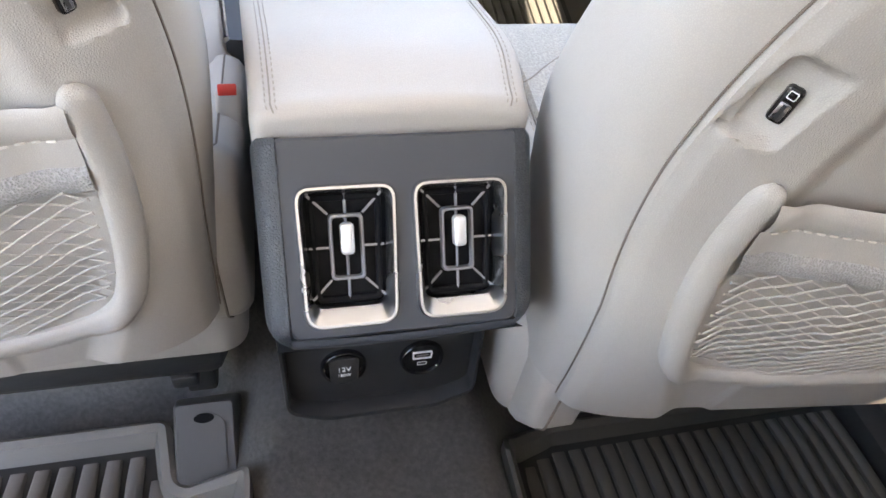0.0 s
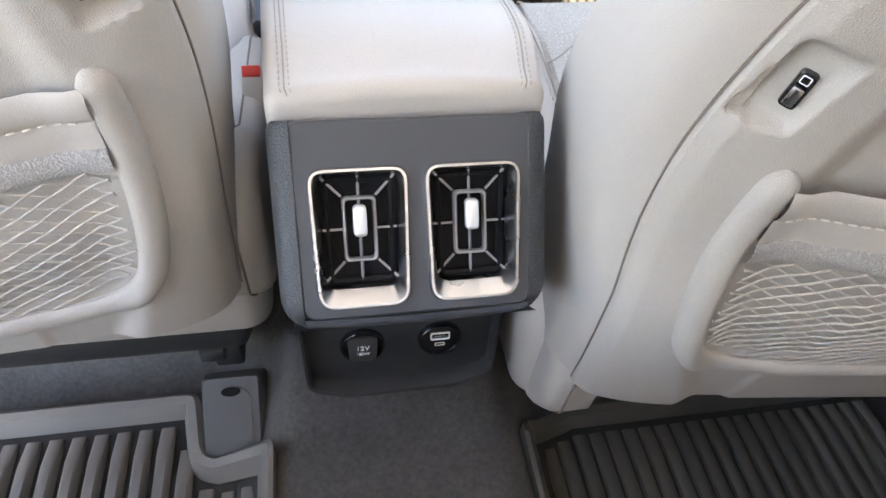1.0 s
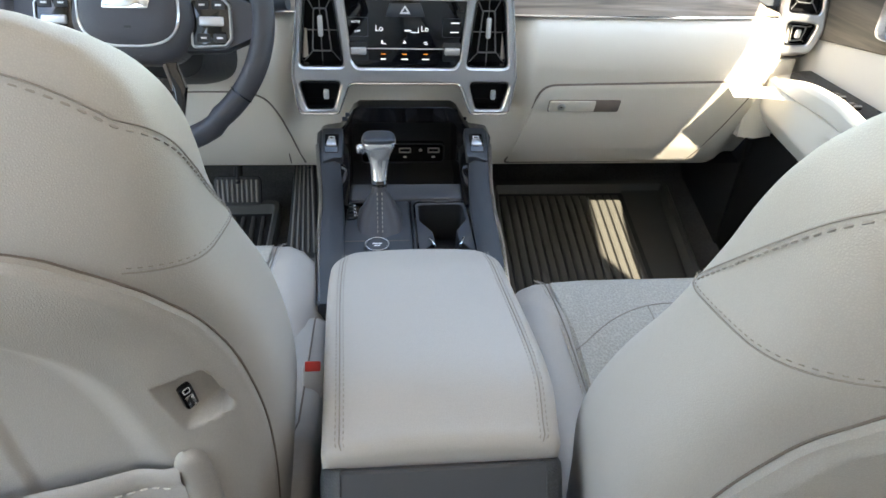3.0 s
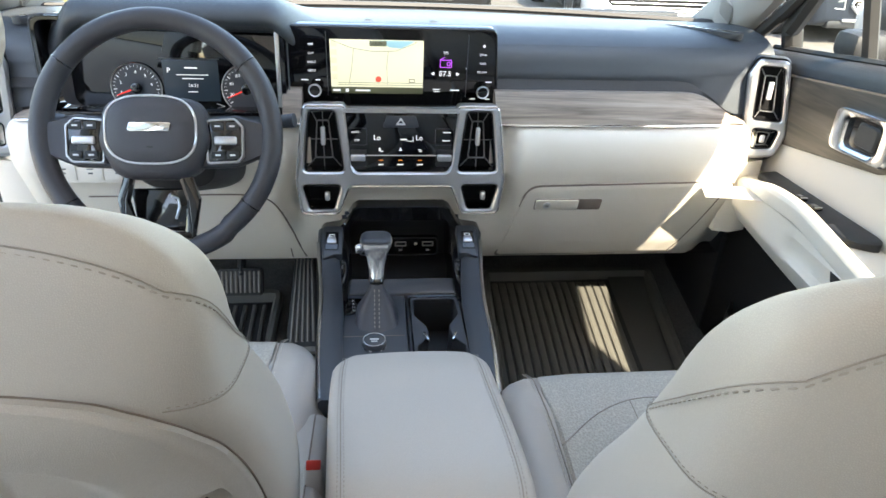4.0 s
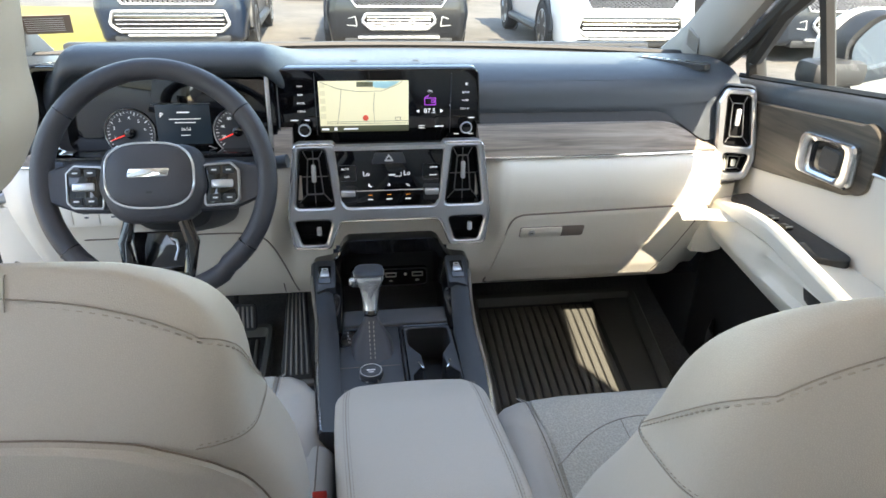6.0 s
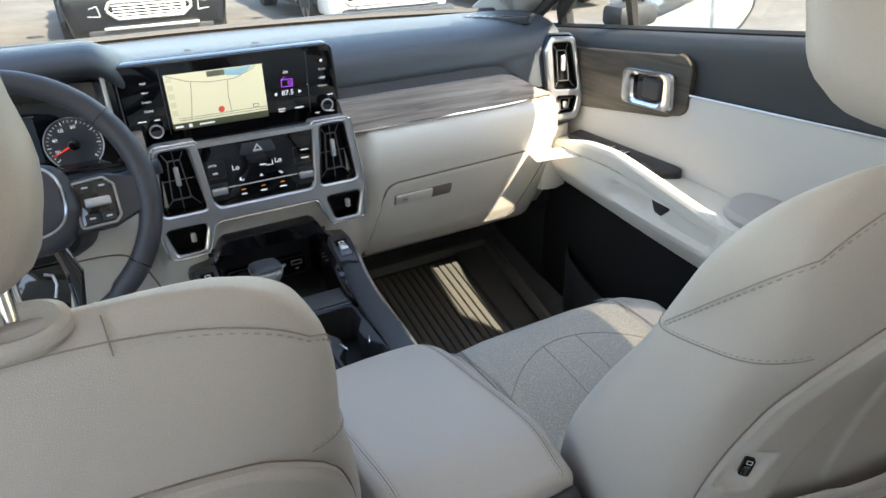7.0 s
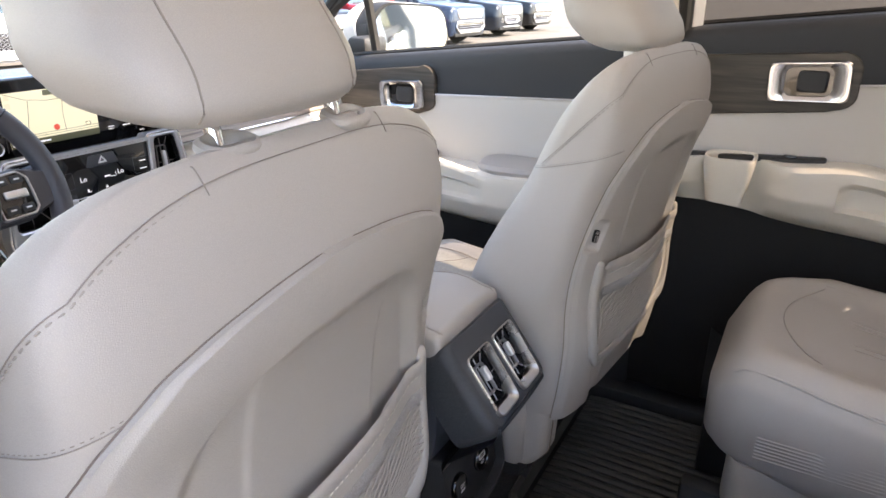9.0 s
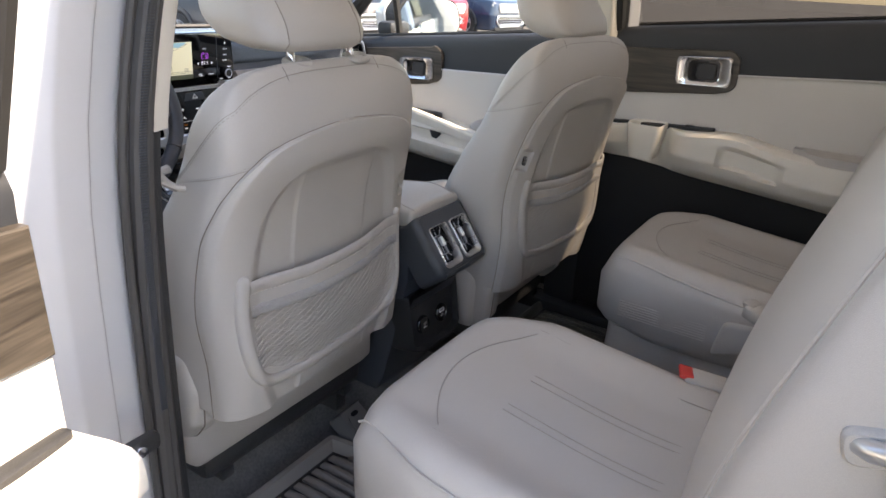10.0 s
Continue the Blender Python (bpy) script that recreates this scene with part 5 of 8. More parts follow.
bars([(0.006, -0.005, 0.024, 0.0024), (0.008, -0.018, 0.060, 0.0014), (0.008, -0.025, 0.040, 0.0014), (0.006, -0.050, 0.018, 0.0013)], TS, LIT, cs)
part("screen_line", tube([IC @ Vector((-0.052, 0.012, 0.002)), IC @ Vector((0.060, 0.012, 0.002))], 0.0008, 4), SILVER, ic)
part("screen_line", tube([IC @ Vector((0.048, -0.072, 0.002)), IC @ Vector((0.090, -0.088, 0.002))], 0.0008, 4), SILVER, ic)
part("unit_divider", box(0.178, 0.0, 0.03, 0.008, 0.14, 0.05, 0.002, m=IC), SILVER, ic, "satin divider")

# ---- end vents
def end_vent(s):
    v = thing("end_vent", "tall satin-framed air vent at the dashboard end", "air vent")
    m = seat_on((s * 0.752, 1.279, 0.720), (0.90, -0.38 * s, 0), (-s * 0.25, 0.27, 0.93))
    f = lambda pts: [(x * s, y) for x, y in (pts if s > 0 else pts[::-1])]
    o = rounded(f([(-0.018, -0.108), (0.034, -0.100), (0.050, -0.055), (0.026, 0.092), (-0.032, 0.092), (-0.046, 0.06), (-0.030, -0.09)]), [0.02, 0.02, 0.02, 0.016, 0.014, 0.01, 0.012], 5)
    h1 = rounded(f([(-0.022, -0.030), (0.036, -0.030), (0.018, 0.080), (-0.030, 0.080)]), 0.010, 5)
    h2 = rounded(f([(-0.014, -0.090), (0.026, -0.084), (0.036, -0.044), (-0.018, -0.044)]), 0.009, 5)
    part("satin_frame", pierced(o, [h1, h2], -0.03, 0.010, m, 0.005, 0.002), SILVER, v, "satin silver frame")
    for lp, tall in ((h1, True), (h2, False)):
        w = part("outlet", ring_frame(lp, inset(lp, 0.004), -0.02, 0.006, m), PIANO, v, "black outlet")
        part("well", loft([[m @ Vector((x, y, z)) for x, y in inset(lp, 0.003)] for z in (-0.016, -0.04)]), VENTBLACK, w)
        cx, cy = sum(p[0] for p in lp) / len(lp), sum(p[1] for p in lp) / len(lp)
        fr = [(cx + (x - cx) * 0.5, cy + (y - cy) * 0.66) for x, y in lp]
        part("vane_frame", ring_frame(fr, inset(fr, 0.002), -0.012, -0.006, m), SILVER, w)
        q = inset(lp, 0.005)
        for k in (3, 9, 15, 21):
            part("vane", tube([m @ Vector((*fr[k], -0.008)), m @ Vector((*q[k], -0.008))], 0.001, 4), VANE, w)
        part("slider", box(cx, cy + (0.006 if tall else 0), -0.002, 0.010, 0.036 if tall else 0.016, 0.010, 0.003, 3, m=m), SLIDER, w, "bright slider")
    part("housing", loft([[m @ Vector((x * k, y * k, z)) for x, y in inset(o, -0.004)] for z, k in ((-0.012, 1.0), (-0.03, 1.05), (-0.12, 1.05))], caps=False), PAD, v, "dark housing")
    part("end_block", loft([[(s * x, y, z) for x, y in ((0.700, 1.272), (0.735, 1.262), (0.775, 1.275), (0.79, 1.33), (0.79, 1.45), (0.70, 1.45))] for z in (0.44, 0.54, 0.58, 0.605)]), IVORY, v, "ivory end block")


end_vent(1)
end_vent(-1)

# a loose sheet of paper caught above the glove box
pm = seat_on((0.676, 1.196, 0.563), (0.094, -0.030, 0.004), (0.014, 0.045, -0.001))
PAPER = material("white_paper", (0.82, 0.82, 0.80), 0.8, bump=0.05, grain_size=800, vary=0.01)
bm = grid(lambda u, v: pm @ Vector((-0.056 + 0.112 * u, -0.036 + 0.072 * v, 0.002 * math.sin(3 * u))), 8, 6)
bmesh.ops.solidify(bm, geom=bm.faces[:], thickness=0.0006)
tagged(part("paper_sheet", bm, PAPER, None), "white paper sheet caught above the glove box", "paper")

# ---------------------------------------------------------------- steering wheel
WC = (-0.381, 1.042, 0.730)
WM = seat_on(WC, (1, 0, 0), (0, 0.40, 0.917))
wh = thing("steering_wheel", "dark leather steering wheel with satin trimmed spokes", "steering wheel")
rim = [WM @ Vector((0.172 * math.cos(a), 0.176 * math.sin(a) - (0.006 if math.sin(a) < -0.8 else 0), 0)) for a in np.linspace(0, 2 * math.pi, 97)[:-1]]
nrm = (WM.to_3x3() @ Vector((0, 0, 1))).normalized()
bm = loft([[p + ((p - Vector(WC)).normalized() * math.cos(t) * 0.0165 + nrm * math.sin(t) * 0.0185) * (1 + 0.14 * max(0, math.sin(2 * a_) * -1) * 0) for t in np.linspace(0, 2 * math.pi, 17)[:-1]] for a_, p in zip(np.linspace(0, 2 * math.pi, 97)[:-1], rim)], caps=False, cyclic=True)
part("rim", bm, WHEELGRIP, wh, "slate leather rim")
part("rim_stitching", stitches([WM @ Vector((0.160 * math.cos(a), 0.164 * math.sin(a), 0.008)) for a in np.linspace(radians(35), radians(145), 80)], r=0.0009, length=0.005, gap=0.003), THREAD, wh)
for a in (38, 142, 218, 322):
    a = radians(a)
    c = WM @ Vector((0.172 * math.cos(a), 0.176 * math.sin(a), 0))
    rad = (c - Vector(WC)).normalized()
    part("rim_joint", tube([c + (rad * math.cos(t) * 0.0167 + nrm * math.sin(t) * 0.0187) for t in np.linspace(0, 2 * math.pi, 25)[:-1]], 0.0010, 5, closed=True), PIANO, wh)
hub = rounded([(-0.058, -0.066), (0.058, -0.066), (0.083, -0.01), (0.072, 0.058), (-0.072, 0.058), (-0.083, -0.01)], [0.045, 0.045, 0.04, 0.035, 0.035, 0.04], 8)
part("hub", loft([[WM @ Vector((x * f, y * f - 0.004, z)) for x, y in hub] for z, f in ((-0.04, 0.92), (0.0, 1.0), (0.018, 0.99), (0.028, 0.93), (0.034, 0.80), (0.037, 0.5))]), WHEELGRIP, wh, "slate padded hub")
el = oval(0.0655, 0.050, 2.9, 64)
part("hub_ring", tube([WM @ Vector((x, y + 0.004, 0.0365)) for x, y in el], 0.0020, 6, closed=True), SILVER, wh, "satin oval ring")
part("hub_pad", loft([[WM @ Vector((x * f, y * f + 0.004, z)) for x, y in el] for z, f in ((0.030, 0.97), (0.0375, 0.97), (0.040, 0.9), (0.042, 0.6), (0.0425, 0.3))]), WHEELGRIP, wh)
part("badge", plate(rounded([(-0.032, -0.0065), (0.028, -0.0065), (0.032, 0.0065), (-0.028, 0.0065)], 0.003), 0.0418, 0.0440, 0.0006, WM @ Matrix.Translation((0, 0.008, 0))), CHROME, wh, "plain bright badge")
words("AIRBAG", 0.0075, WM @ Matrix.Translation((0, -0.056, 0.0335)), CHAR, wh)
bars([(0, -0.022, 0.009, 0.003)], WM @ Matrix.Translation((0, 0, 0.0425)), DARK, wh)
for s in (-1, 1):
    sp = rounded([(s * 0.060, -0.052), (s * 0.060, 0.024), (s * 0.118, 0.030), (s * 0.166, 0.016), (s * 0.166, -0.030), (s * 0.118, -0.050)][::s], 0.008, 4)
    part("spoke", loft([[WM @ Vector((x, y, z)) for x, y in lp] for lp, z in ((sp, -0.012), (sp, 0.006), (inset(sp, 0.003), 0.010))]), WHEELGRIP, wh, "slate spoke")
    bz = rounded([(s * 0.074, -0.046), (s * 0.074, 0.022), (s * 0.118, 0.025), (s * 0.131, 0.012), (s * 0.131, -0.034), (s * 0.122, -0.044)][::s], 0.007, 4)
    tr = part("spoke_trim", ring_frame(bz, inset(bz, 0.004), 0.004, 0.018, WM), SILVER, wh, "satin spoke trim")
    kp = part("key_pad", plate(inset(bz, 0.0035), 0.004, 0.0155, 0.001, WM), PIANO, tr, "black key pad")
    part("toggle_bar", box(s * 0.104, -0.010, 0.018, 0.034, 0.013, 0.006, 0.003, 3, m=WM), SILVER, kp)
    for dx, dy in ((-0.012, 0.012), (0.010, 0.012), (-0.012, -0.032), (0.010, -0.032)):
        part("key", plate(rounded(rect(s * 0.104 + dx - 0.009, dy - 0.006, s * 0.104 + dx + 0.009, dy + 0.006), 0.002), 0.0155, 0.0172, 0.0006, WM), DARK, kp)
        bars([(s * 0.104 + dx, dy, 0.008, 0.0025)], WM @ Matrix.Translation((0, 0, 0.0172)), WHITEINK, kp)
    low = [WM @ Vector((s * x, y, z)) for x, y, z in ((0.040, -0.060, 0.012), (0.052, -0.10, 0.008), (0.046, -0.140, 0.002), (0.040, -0.168, 0.0))]
    part("lower_spoke", tube(low, 0.011, 8, flat=0.7), PIANO, wh, "gloss black lower spoke")
lp = rounded([(-0.055, -0.178), (0.055, -0.178), (0.046, -0.150), (-0.046, -0.150)], 0.006)
part("lower_plate", plate(lp, -0.004, 0.010, 0.002, WM), PIANO, wh, "gloss black lower plate")
part("lower_trim", box(-0.022, -0.166, 0.011, 0.036, 0.011, 0.003, 0.001, m=WM), CHROME, wh)
infill = rounded([(-0.040, -0.150), (0.040, -0.150), (0.050, -0.082), (-0.050, -0.082)], 0.006)
part("lower_infill", plate(infill, -0.030, -0.012, 0.003, WM), PIANO, wh, "gloss black lower spoke panel")
part("infill_edge", tube([WM @ Vector((x, y, -0.0115)) for x, y in ((0.012, -0.094), (0.022, -0.098), (0.024, -0.112), (0.018, -0.130))], 0.0022, 6), SILVER, wh, "thin bright edge")
# column and stalks behind the wheel
sc = thing("steering_column", "black column shroud with two stalks", "steering column")
part("shroud", loft([[(WC[0] + x, WC[1] + 0.05 + d, WC[2] - 0.060 - 0.30 * d + y) for x, y in oval(w, h_, 3, 32)] for d, w, h_ in ((0.0, 0.066, 0.050), (0.04, 0.078, 0.060), (0.12, 0.088, 0.066), (0.22, 0.092, 0.066))]), DARK, sc)
for s in (-1, 1):
    part("stalk", tube([(WC[0] + s * 0.05, 1.137, 0.713), (WC[0] + s * 0.13, 1.117, 0.723), (WC[0] + s * 0.185, 1.107, 0.733)], [0.008, 0.0075, 0.009], 10), DARK, sc)
    part("stalk_tip", tube([(WC[0] + s * 0.165, 1.111, 0.730), (WC[0] + s * 0.200, 1.104, 0.736)], [0.011, 0.012], 12), CHAR, sc)
# pedals
PEDAL = material("worn_pedal_rubber", (0.27, 0.25, 0.225), 0.6, bump=0.3, grain=0.2, grain_size=500, vary=0.2)
pd = thing("brake_pedal", "black ribbed brake pedal in the driver footwell", "pedal")
pm_ = seat_on((-0.372, 1.40, 0.250), (1, 0, 0), (0, 0.45, 0.89))
part("plate", plate(rounded(rect(-0.052, -0.034, 0.052, 0.034), 0.014), -0.012, 0.0, 0.003, pm_), RUBBER, pd)
for k in range(9):
    part("rib", box(-0.043 + 0.0107 * k, 0, 0.001, 0.0055, 0.052, 0.005, 0.0015, 1, m=pm_), PEDAL, pd)
part("arm", tube([(-0.372, 1.41, 0.26), (-0.372, 1.50, 0.36), (-0.372, 1.58, 0.44)], 0.010, 8), DARK, pd)
pd = thing("throttle_pedal", "tall ribbed floor-hinged throttle pedal", "pedal")
pm_ = seat_on((-0.226, 1.40, 0.205), (1, 0.05, 0), (0.09, 0.87, 0.48))
tp = rounded([(-0.042, -0.135), (0.034, -0.135), (0.026, 0.130), (-0.022, 0.130)], 0.008)
part("plate", plate(tp, -0.014, 0.0, 0.003, pm_), RUBBER, pd)
for k in range(5):
    part("rib", tube([pm_ @ Vector((-0.030 + 0.013 * k, -0.12, 0.0005)), pm_ @ Vector((-0.016 + 0.0085 * k, 0.118, 0.0005))], 0.0035, 5), PEDAL, pd)
part("hinge", box(-0.004, -0.140, -0.006, 0.085, 0.014, 0.02, 0.004, m=pm_), PEDAL, pd)
part("arm", tube([(-0.22, 1.49, 0.25), (-0.22, 1.56, 0.24)], 0.012, 8), DARK, pd)

# ---------------------------------------------------------------- centre console
con = thing("centre_console", "dark centre console with rear vents, gear lever tunnel and cup holders", "console")
# face of the rear panel
RF = seat_on((0.0, 0.352, 0.4935), (1, 0, 0), (0, 0.098, 0.133))
face = rounded([(-0.082, -0.061), (0.082, -0.061), (0.083, 0.0775), (-0.083, 0.0775)], [0.012, 0.012, 0.004, 0.004], 4)
VX, VY, VW, VH = (-0.0385, 0.0405), -0.003, 0.0345, 0.0495
hole = lambda c: [(x + c, y + VY) for x, y in inset(rounded([(-VW * 0.94, -VH), (VW * 0.94, -VH), (VW, VH), (-VW, VH)], [0.014, 0.014, 0.012, 0.012], 5), 0.003)]
part("rear_panel", pierced(face, [hole(c) for c in VX], -0.02, 0.0, RF), CHAR, con, "dark grey rear panel")


def vent(m, w, h, ob, name="air_vent"):
    """A framed outlet on a face: bezel, well, cross vanes, inner frame and slider."""
    o = rounded([(-w * 0.94, -h), (w * 0.94, -h), (w, h), (-w, h)], [0.014, 0.014, 0.012, 0.012], 5)
    i1 = rounded([(-w * 0.94 + 0.0065, -h + 0.0120), (w * 0.94 - 0.0065, -h + 0.0120), (w - 0.0060, h - 0.0060), (-w + 0.0060, h - 0.0060)], 0.009, 5)
    v = part(name, loft([[m @ Vector((x, y, z)) for x, y in lp] for lp, z in ((o, -0.004), (o, 0.003), (inset(o, 0.0012), 0.005), (inset(o, 0.003), 0.005), (i1, -0.006), (i1, -0.016))], caps=False), VENTTRIM, ob, "satin silver vent frame")
    part("well", loft([[m @ Vector((x, y, z)) for x, y in i1] for z in (-0.0155, -0.045)]), VENTBLACK, v, "black vent well")
    cx, cy = 0.0, 0.0045
    ww, hh = w - 0.0085, h - 0.0120
    part("inner_wall", ring_frame([(x * 0.97, y) for x, y in inset(i1, 0.002)], inset(i1, 0.007), -0.016, -0.011, m), VENTBLACK, v)
    a, b = ww * 0.46, hh * 0.62
    part("vane_frame", ring_frame(rounded(rect(-a, cy - b, a, cy + b), 0.004), rounded(rect(-a + 0.0025, cy - b + 0.0025, a - 0.0025, cy + b - 0.0025), 0.003), -0.014, -0.008, m), VANE, v, "grey vane frame")
    for x0, y0, x1, y1 in ((0, cy + b, 0, cy + hh), (0, cy - b, 0, cy - hh), (-a, cy, -ww, cy), (a, cy, ww, cy), (-a, cy + b, -ww, cy + hh), (a, cy + b, ww, cy + hh), (-a, cy - b, -ww, cy - hh), (a, cy - b, ww, cy - hh), (0, cy + b, 0, cy - b)):
        part("vane", tube([m @ Vector((x0, y0, -0.012)), m @ Vector((x1, y1, -0.012))], 0.0011, 4), VANE, v)
    part("slider", box(0, cy + b * 0.30, -0.004, 0.0095, b * 0.95, 0.010, 0.003, 3, m=m), SLIDER, v, "bright metal slider")
    return v


for x in VX:
    vent(RF @ Matrix.Translation((x, VY, 0.0)), VW, VH, con)

# soft shoulders beside the panel and the shell forward of it
def body_ring(y, hw, z1, z0, r=0.02):
    return [(x, y, z) for x, z in rounded([(-hw, z0), (hw, z0), (hw, z1), (-hw, z1)], [0.01, 0.01, r, r], 5)]


for q in (-1, 1):
    sh = []
    for v in [0.078 - 0.148 * t for t in np.linspace(0, 1, 30)]:
        low_ = max(0.0, (-0.044 - v) / 0.026)                      # round lower corner
        top_ = max(0.0, (v - 0.070) / 0.009)
        off = 0.0165 * math.sqrt(max(0.02, 1 - low_ * low_)) * (1 - 0.25 * top_ ** 2)
        sink = 0.016 * low_ ** 3 + 0.003 * top_ ** 2
        row = [RF @ Vector((q * (0.0815 + off * math.sin(math.pi / 2 * k / 8)), v, 0.0012 - sink - 0.020 * (1 - math.cos(math.pi / 2 * k / 8)))) for k in range(9)]
        sh.append(row + [RF @ Vector((q * (0.0815 + off), v, -0.075)), RF @ Vector((q * 0.078, v, -0.075)), RF @ Vector((q * 0.078, v, -0.004 - sink))])
    part("shoulder", loft(sh), SHOULDER, con, "slate leather-grained shoulder")
part("panel_roll", loft([[RF @ Vector((x, y - 0.002 * (1 - (x / 0.08) ** 2), z)) for y, z in ((-0.0600, -0.0006), (-0.0640, -0.0015), (-0.0675, -0.005), (-0.0690, -0.011), (-0.0690, -0.032), (-0.058, -0.032))] for x in np.linspace(-0.081, 0.081, 17)]), CHAR, con, "rolled lower edge of the panel")
prof = spline([(0.41, 0.097, 0.535, 0.40), (0.48, 0.100, 0.535, 0.10), (0.60, 0.104, 0.53, 0.10), (0.74, 0.106, 0.505, 0.10), (0.80, 0.112, 0.44, 0.1)])
part("rear_body", loft([body_ring(y, *prof(y)) for y in np.linspace(0.41, 0.80, 14)]), CHAR, con, "dark grey console body")
# sockets under the panel
SF = seat_on((0.0, 0.402, 0.262), (1, 0, 0), (0, 0.02, 0.12))
hood = rounded([(-0.098, 0.075), (-0.095, -0.030), (-0.06, -0.044), (0.06, -0.044), (0.095, -0.030), (0.098, 0.075)], [0.01, 0.02, 0.03, 0.03, 0.02, 0.01], 5)
part("socket_panel", plate(hood, -0.05, 0.0, 0.003, SF), DARK, con, "dark socket panel")
rimo = rounded([(-0.100, 0.10), (-0.097, -0.038), (-0.06, -0.056), (0.06, -0.056), (0.097, -0.038), (0.100, 0.10)], [0.01, 0.025, 0.04, 0.04, 0.025, 0.01], 5)
rimi = rounded([(-0.094, 0.10), (-0.091, -0.030), (-0.05, -0.042), (0.05, -0.042), (0.091, -0.030), (0.094, 0.10)], [0.01, 0.015, 0.03, 0.03, 0.015, 0.01], 5)
part("socket_lip", ring_frame(rimo, rimi, -0.05, 0.016, SF), DARK, con, "curved lip below the sockets")
part("under_shelf", loft([[(x, y, z) for x in (-0.092, 0.092)] for y, z in ((0.322, 0.426), (0.345, 0.404), (0.395, 0.36), (0.408, 0.33))], closed=False, caps=False), CHAR, con)
s1 = SF @ Matrix.Translation((-0.038, 0.011, 0))
k1 = part("power_socket", lathe([(0.0225, 0.0), (0.0225, 0.004), (0.021, 0.006), (0.0185, 0.006), (0.0175, 0.003), (0.0001, 0.003)], s1), PIANO, con, "twelve volt socket with cap")
part("cap", plate(rounded([(-0.013, -0.018), (0.013, -0.018), (0.015, 0.016), (-0.015, 0.016)], 0.006), 0.003, 0.008, 0.0015, s1), RUBBER, k1)
words("12V", 0.0085, s1 @ Matrix.Translation((0, 0.002, 0.0083)), WHITEINK, k1)
words("180W", 0.0052, s1 @ Matrix.Translation((0, -0.006, 0.0083)), WHITEINK, k1)
s2 = SF @ Matrix.Translation((0.040, 0.011, 0))
k2 = part("usb_socket", lathe([(0.0225, 0.0), (0.0225, 0.004), (0.021, 0.006), (0.019, 0.006), (0.018, 0.004), (0.0001, 0.004)], s2), PIANO, con, "round charging socket")
part("port_rim", ring_frame(rounded(rect(-0.010, 0.001, 0.010, 0.011), 0.002), rounded(rect(-0.0085, 0.0025, 0.0085, 0.0095), 0.0015), 0.004, 0.0055, s2), WHITEINK, k2)
part("port_tongue", box(0, 0.0055, 0.0048, 0.013, 0.003, 0.002, 0.0004, m=s2), CHROME, k2)
part("socket_mark", ring_frame(rounded(rect(-0.005, -0.0085, 0.005, -0.004), 0.001), rounded(rect(-0.004, -0.0077, 0.004, -0.0048), 0.001), 0.004, 0.0044, s2), WHITEINK, k2)

# ---- arm rest lid
lid = thing("console_lid", "greige leather arm rest lid with stitched edges", "arm rest")
LY0, LY1, LR, LE = 0.406, 0.741, 0.052, 0.012         # near and far edge, far corners, rounded rim


def lid_top(x, y):
    return 0.588 - 0.013 * SS(0.500, 0.405, y) ** 2 - (y - 0.41) * 0.15 + 0.008 * SS(0.41, 0.50, y) - 0.016 * SS(0.66, 0.77, y) - 0.006 * (x / 0.1) ** 2


def lid_side(q, y):
    """The lid's edge, with round far corners."""
    w = (0.0965 + 0.0090 * SS(LY0, 0.66, y)) if q < 0 else (0.0960 + 0.0045 * SS(LY0, 0.47, y) - 0.0060 * SS(0.50, 0.70, y))
    far, near = max(0.0, y - (LY1 - LR)), max(0.0, LY0 + 0.008 - y)
    return q * (w - (LR - math.sqrt(max(0.0, LR ** 2 - far ** 2))) * 0.85 - (0.008 - math.sqrt(max(0.0, 0.008 ** 2 - near ** 2))))


rings = []
for i in range(65):
    v = 0.5 - 0.5 * math.cos(math.pi * i / 64)
    y = LY0 + (LY1 - LY0) * v
    e = max(0.0, LE - (y - LY0), LE - (LY1 - y))
    sink = LE - math.sqrt(max(0.0, LE ** 2 - e ** 2))
    x0, x1 = lid_side(-1, y), lid_side(1, y)
    zb = 0.532 - 0.034 * SS(0.60, 0.735, y)
    ring = [(x0 + 0.003, y, zb), (x0, y, zb + 0.004)]
    top_at = lambda x: lid_top(x, y) - sink
    ring += [(x0 + LE * (1 - math.cos(a)), y, top_at(x0 + LE) - LE * (1 - math.sin(a))) for a in np.linspace(0, math.pi / 2, 8)]
    ring += [(x0 + LE + (x1 - x0 - 2 * LE) * k / 24, y, top_at(x0 + LE + (x1 - x0 - 2 * LE) * k / 24)) for k in range(1, 24)]
    ring += [(x1 - LE * (1 - math.cos(a)), y, top_at(x1 - LE) - LE * (1 - math.sin(a))) for a in np.linspace(math.pi / 2, 0, 8)]
    rings.append(ring + [(x1, y, zb + 0.004), (x1 - 0.003, y, zb)])
part("pad", loft(rings), LEATHER, lid, "greige leather pad")
for q in (-1, 1):
    tw = lambda y: lid_side(q, min(y, 0.70)) - q * 0.0145
    line = [(tw(y), y, lid_top(tw(y), y) + 0.0004 - (LE - math.sqrt(LE ** 2 - max(0.0, LE - (y - LY0)) ** 2))) for y in np.linspace(0.409, 0.722, 70)]
    part("edge_seam", tube(line, 0.0006, 5), SEAM_SOFT, lid)
    for e in (-0.0032, 0.0032):
        part("stitching", stitches([(x + e, y, z + 0.0002) for x, y, z in line], r=0.0005, length=0.0034, gap=0.0022), SEAM_CHAIR, lid)
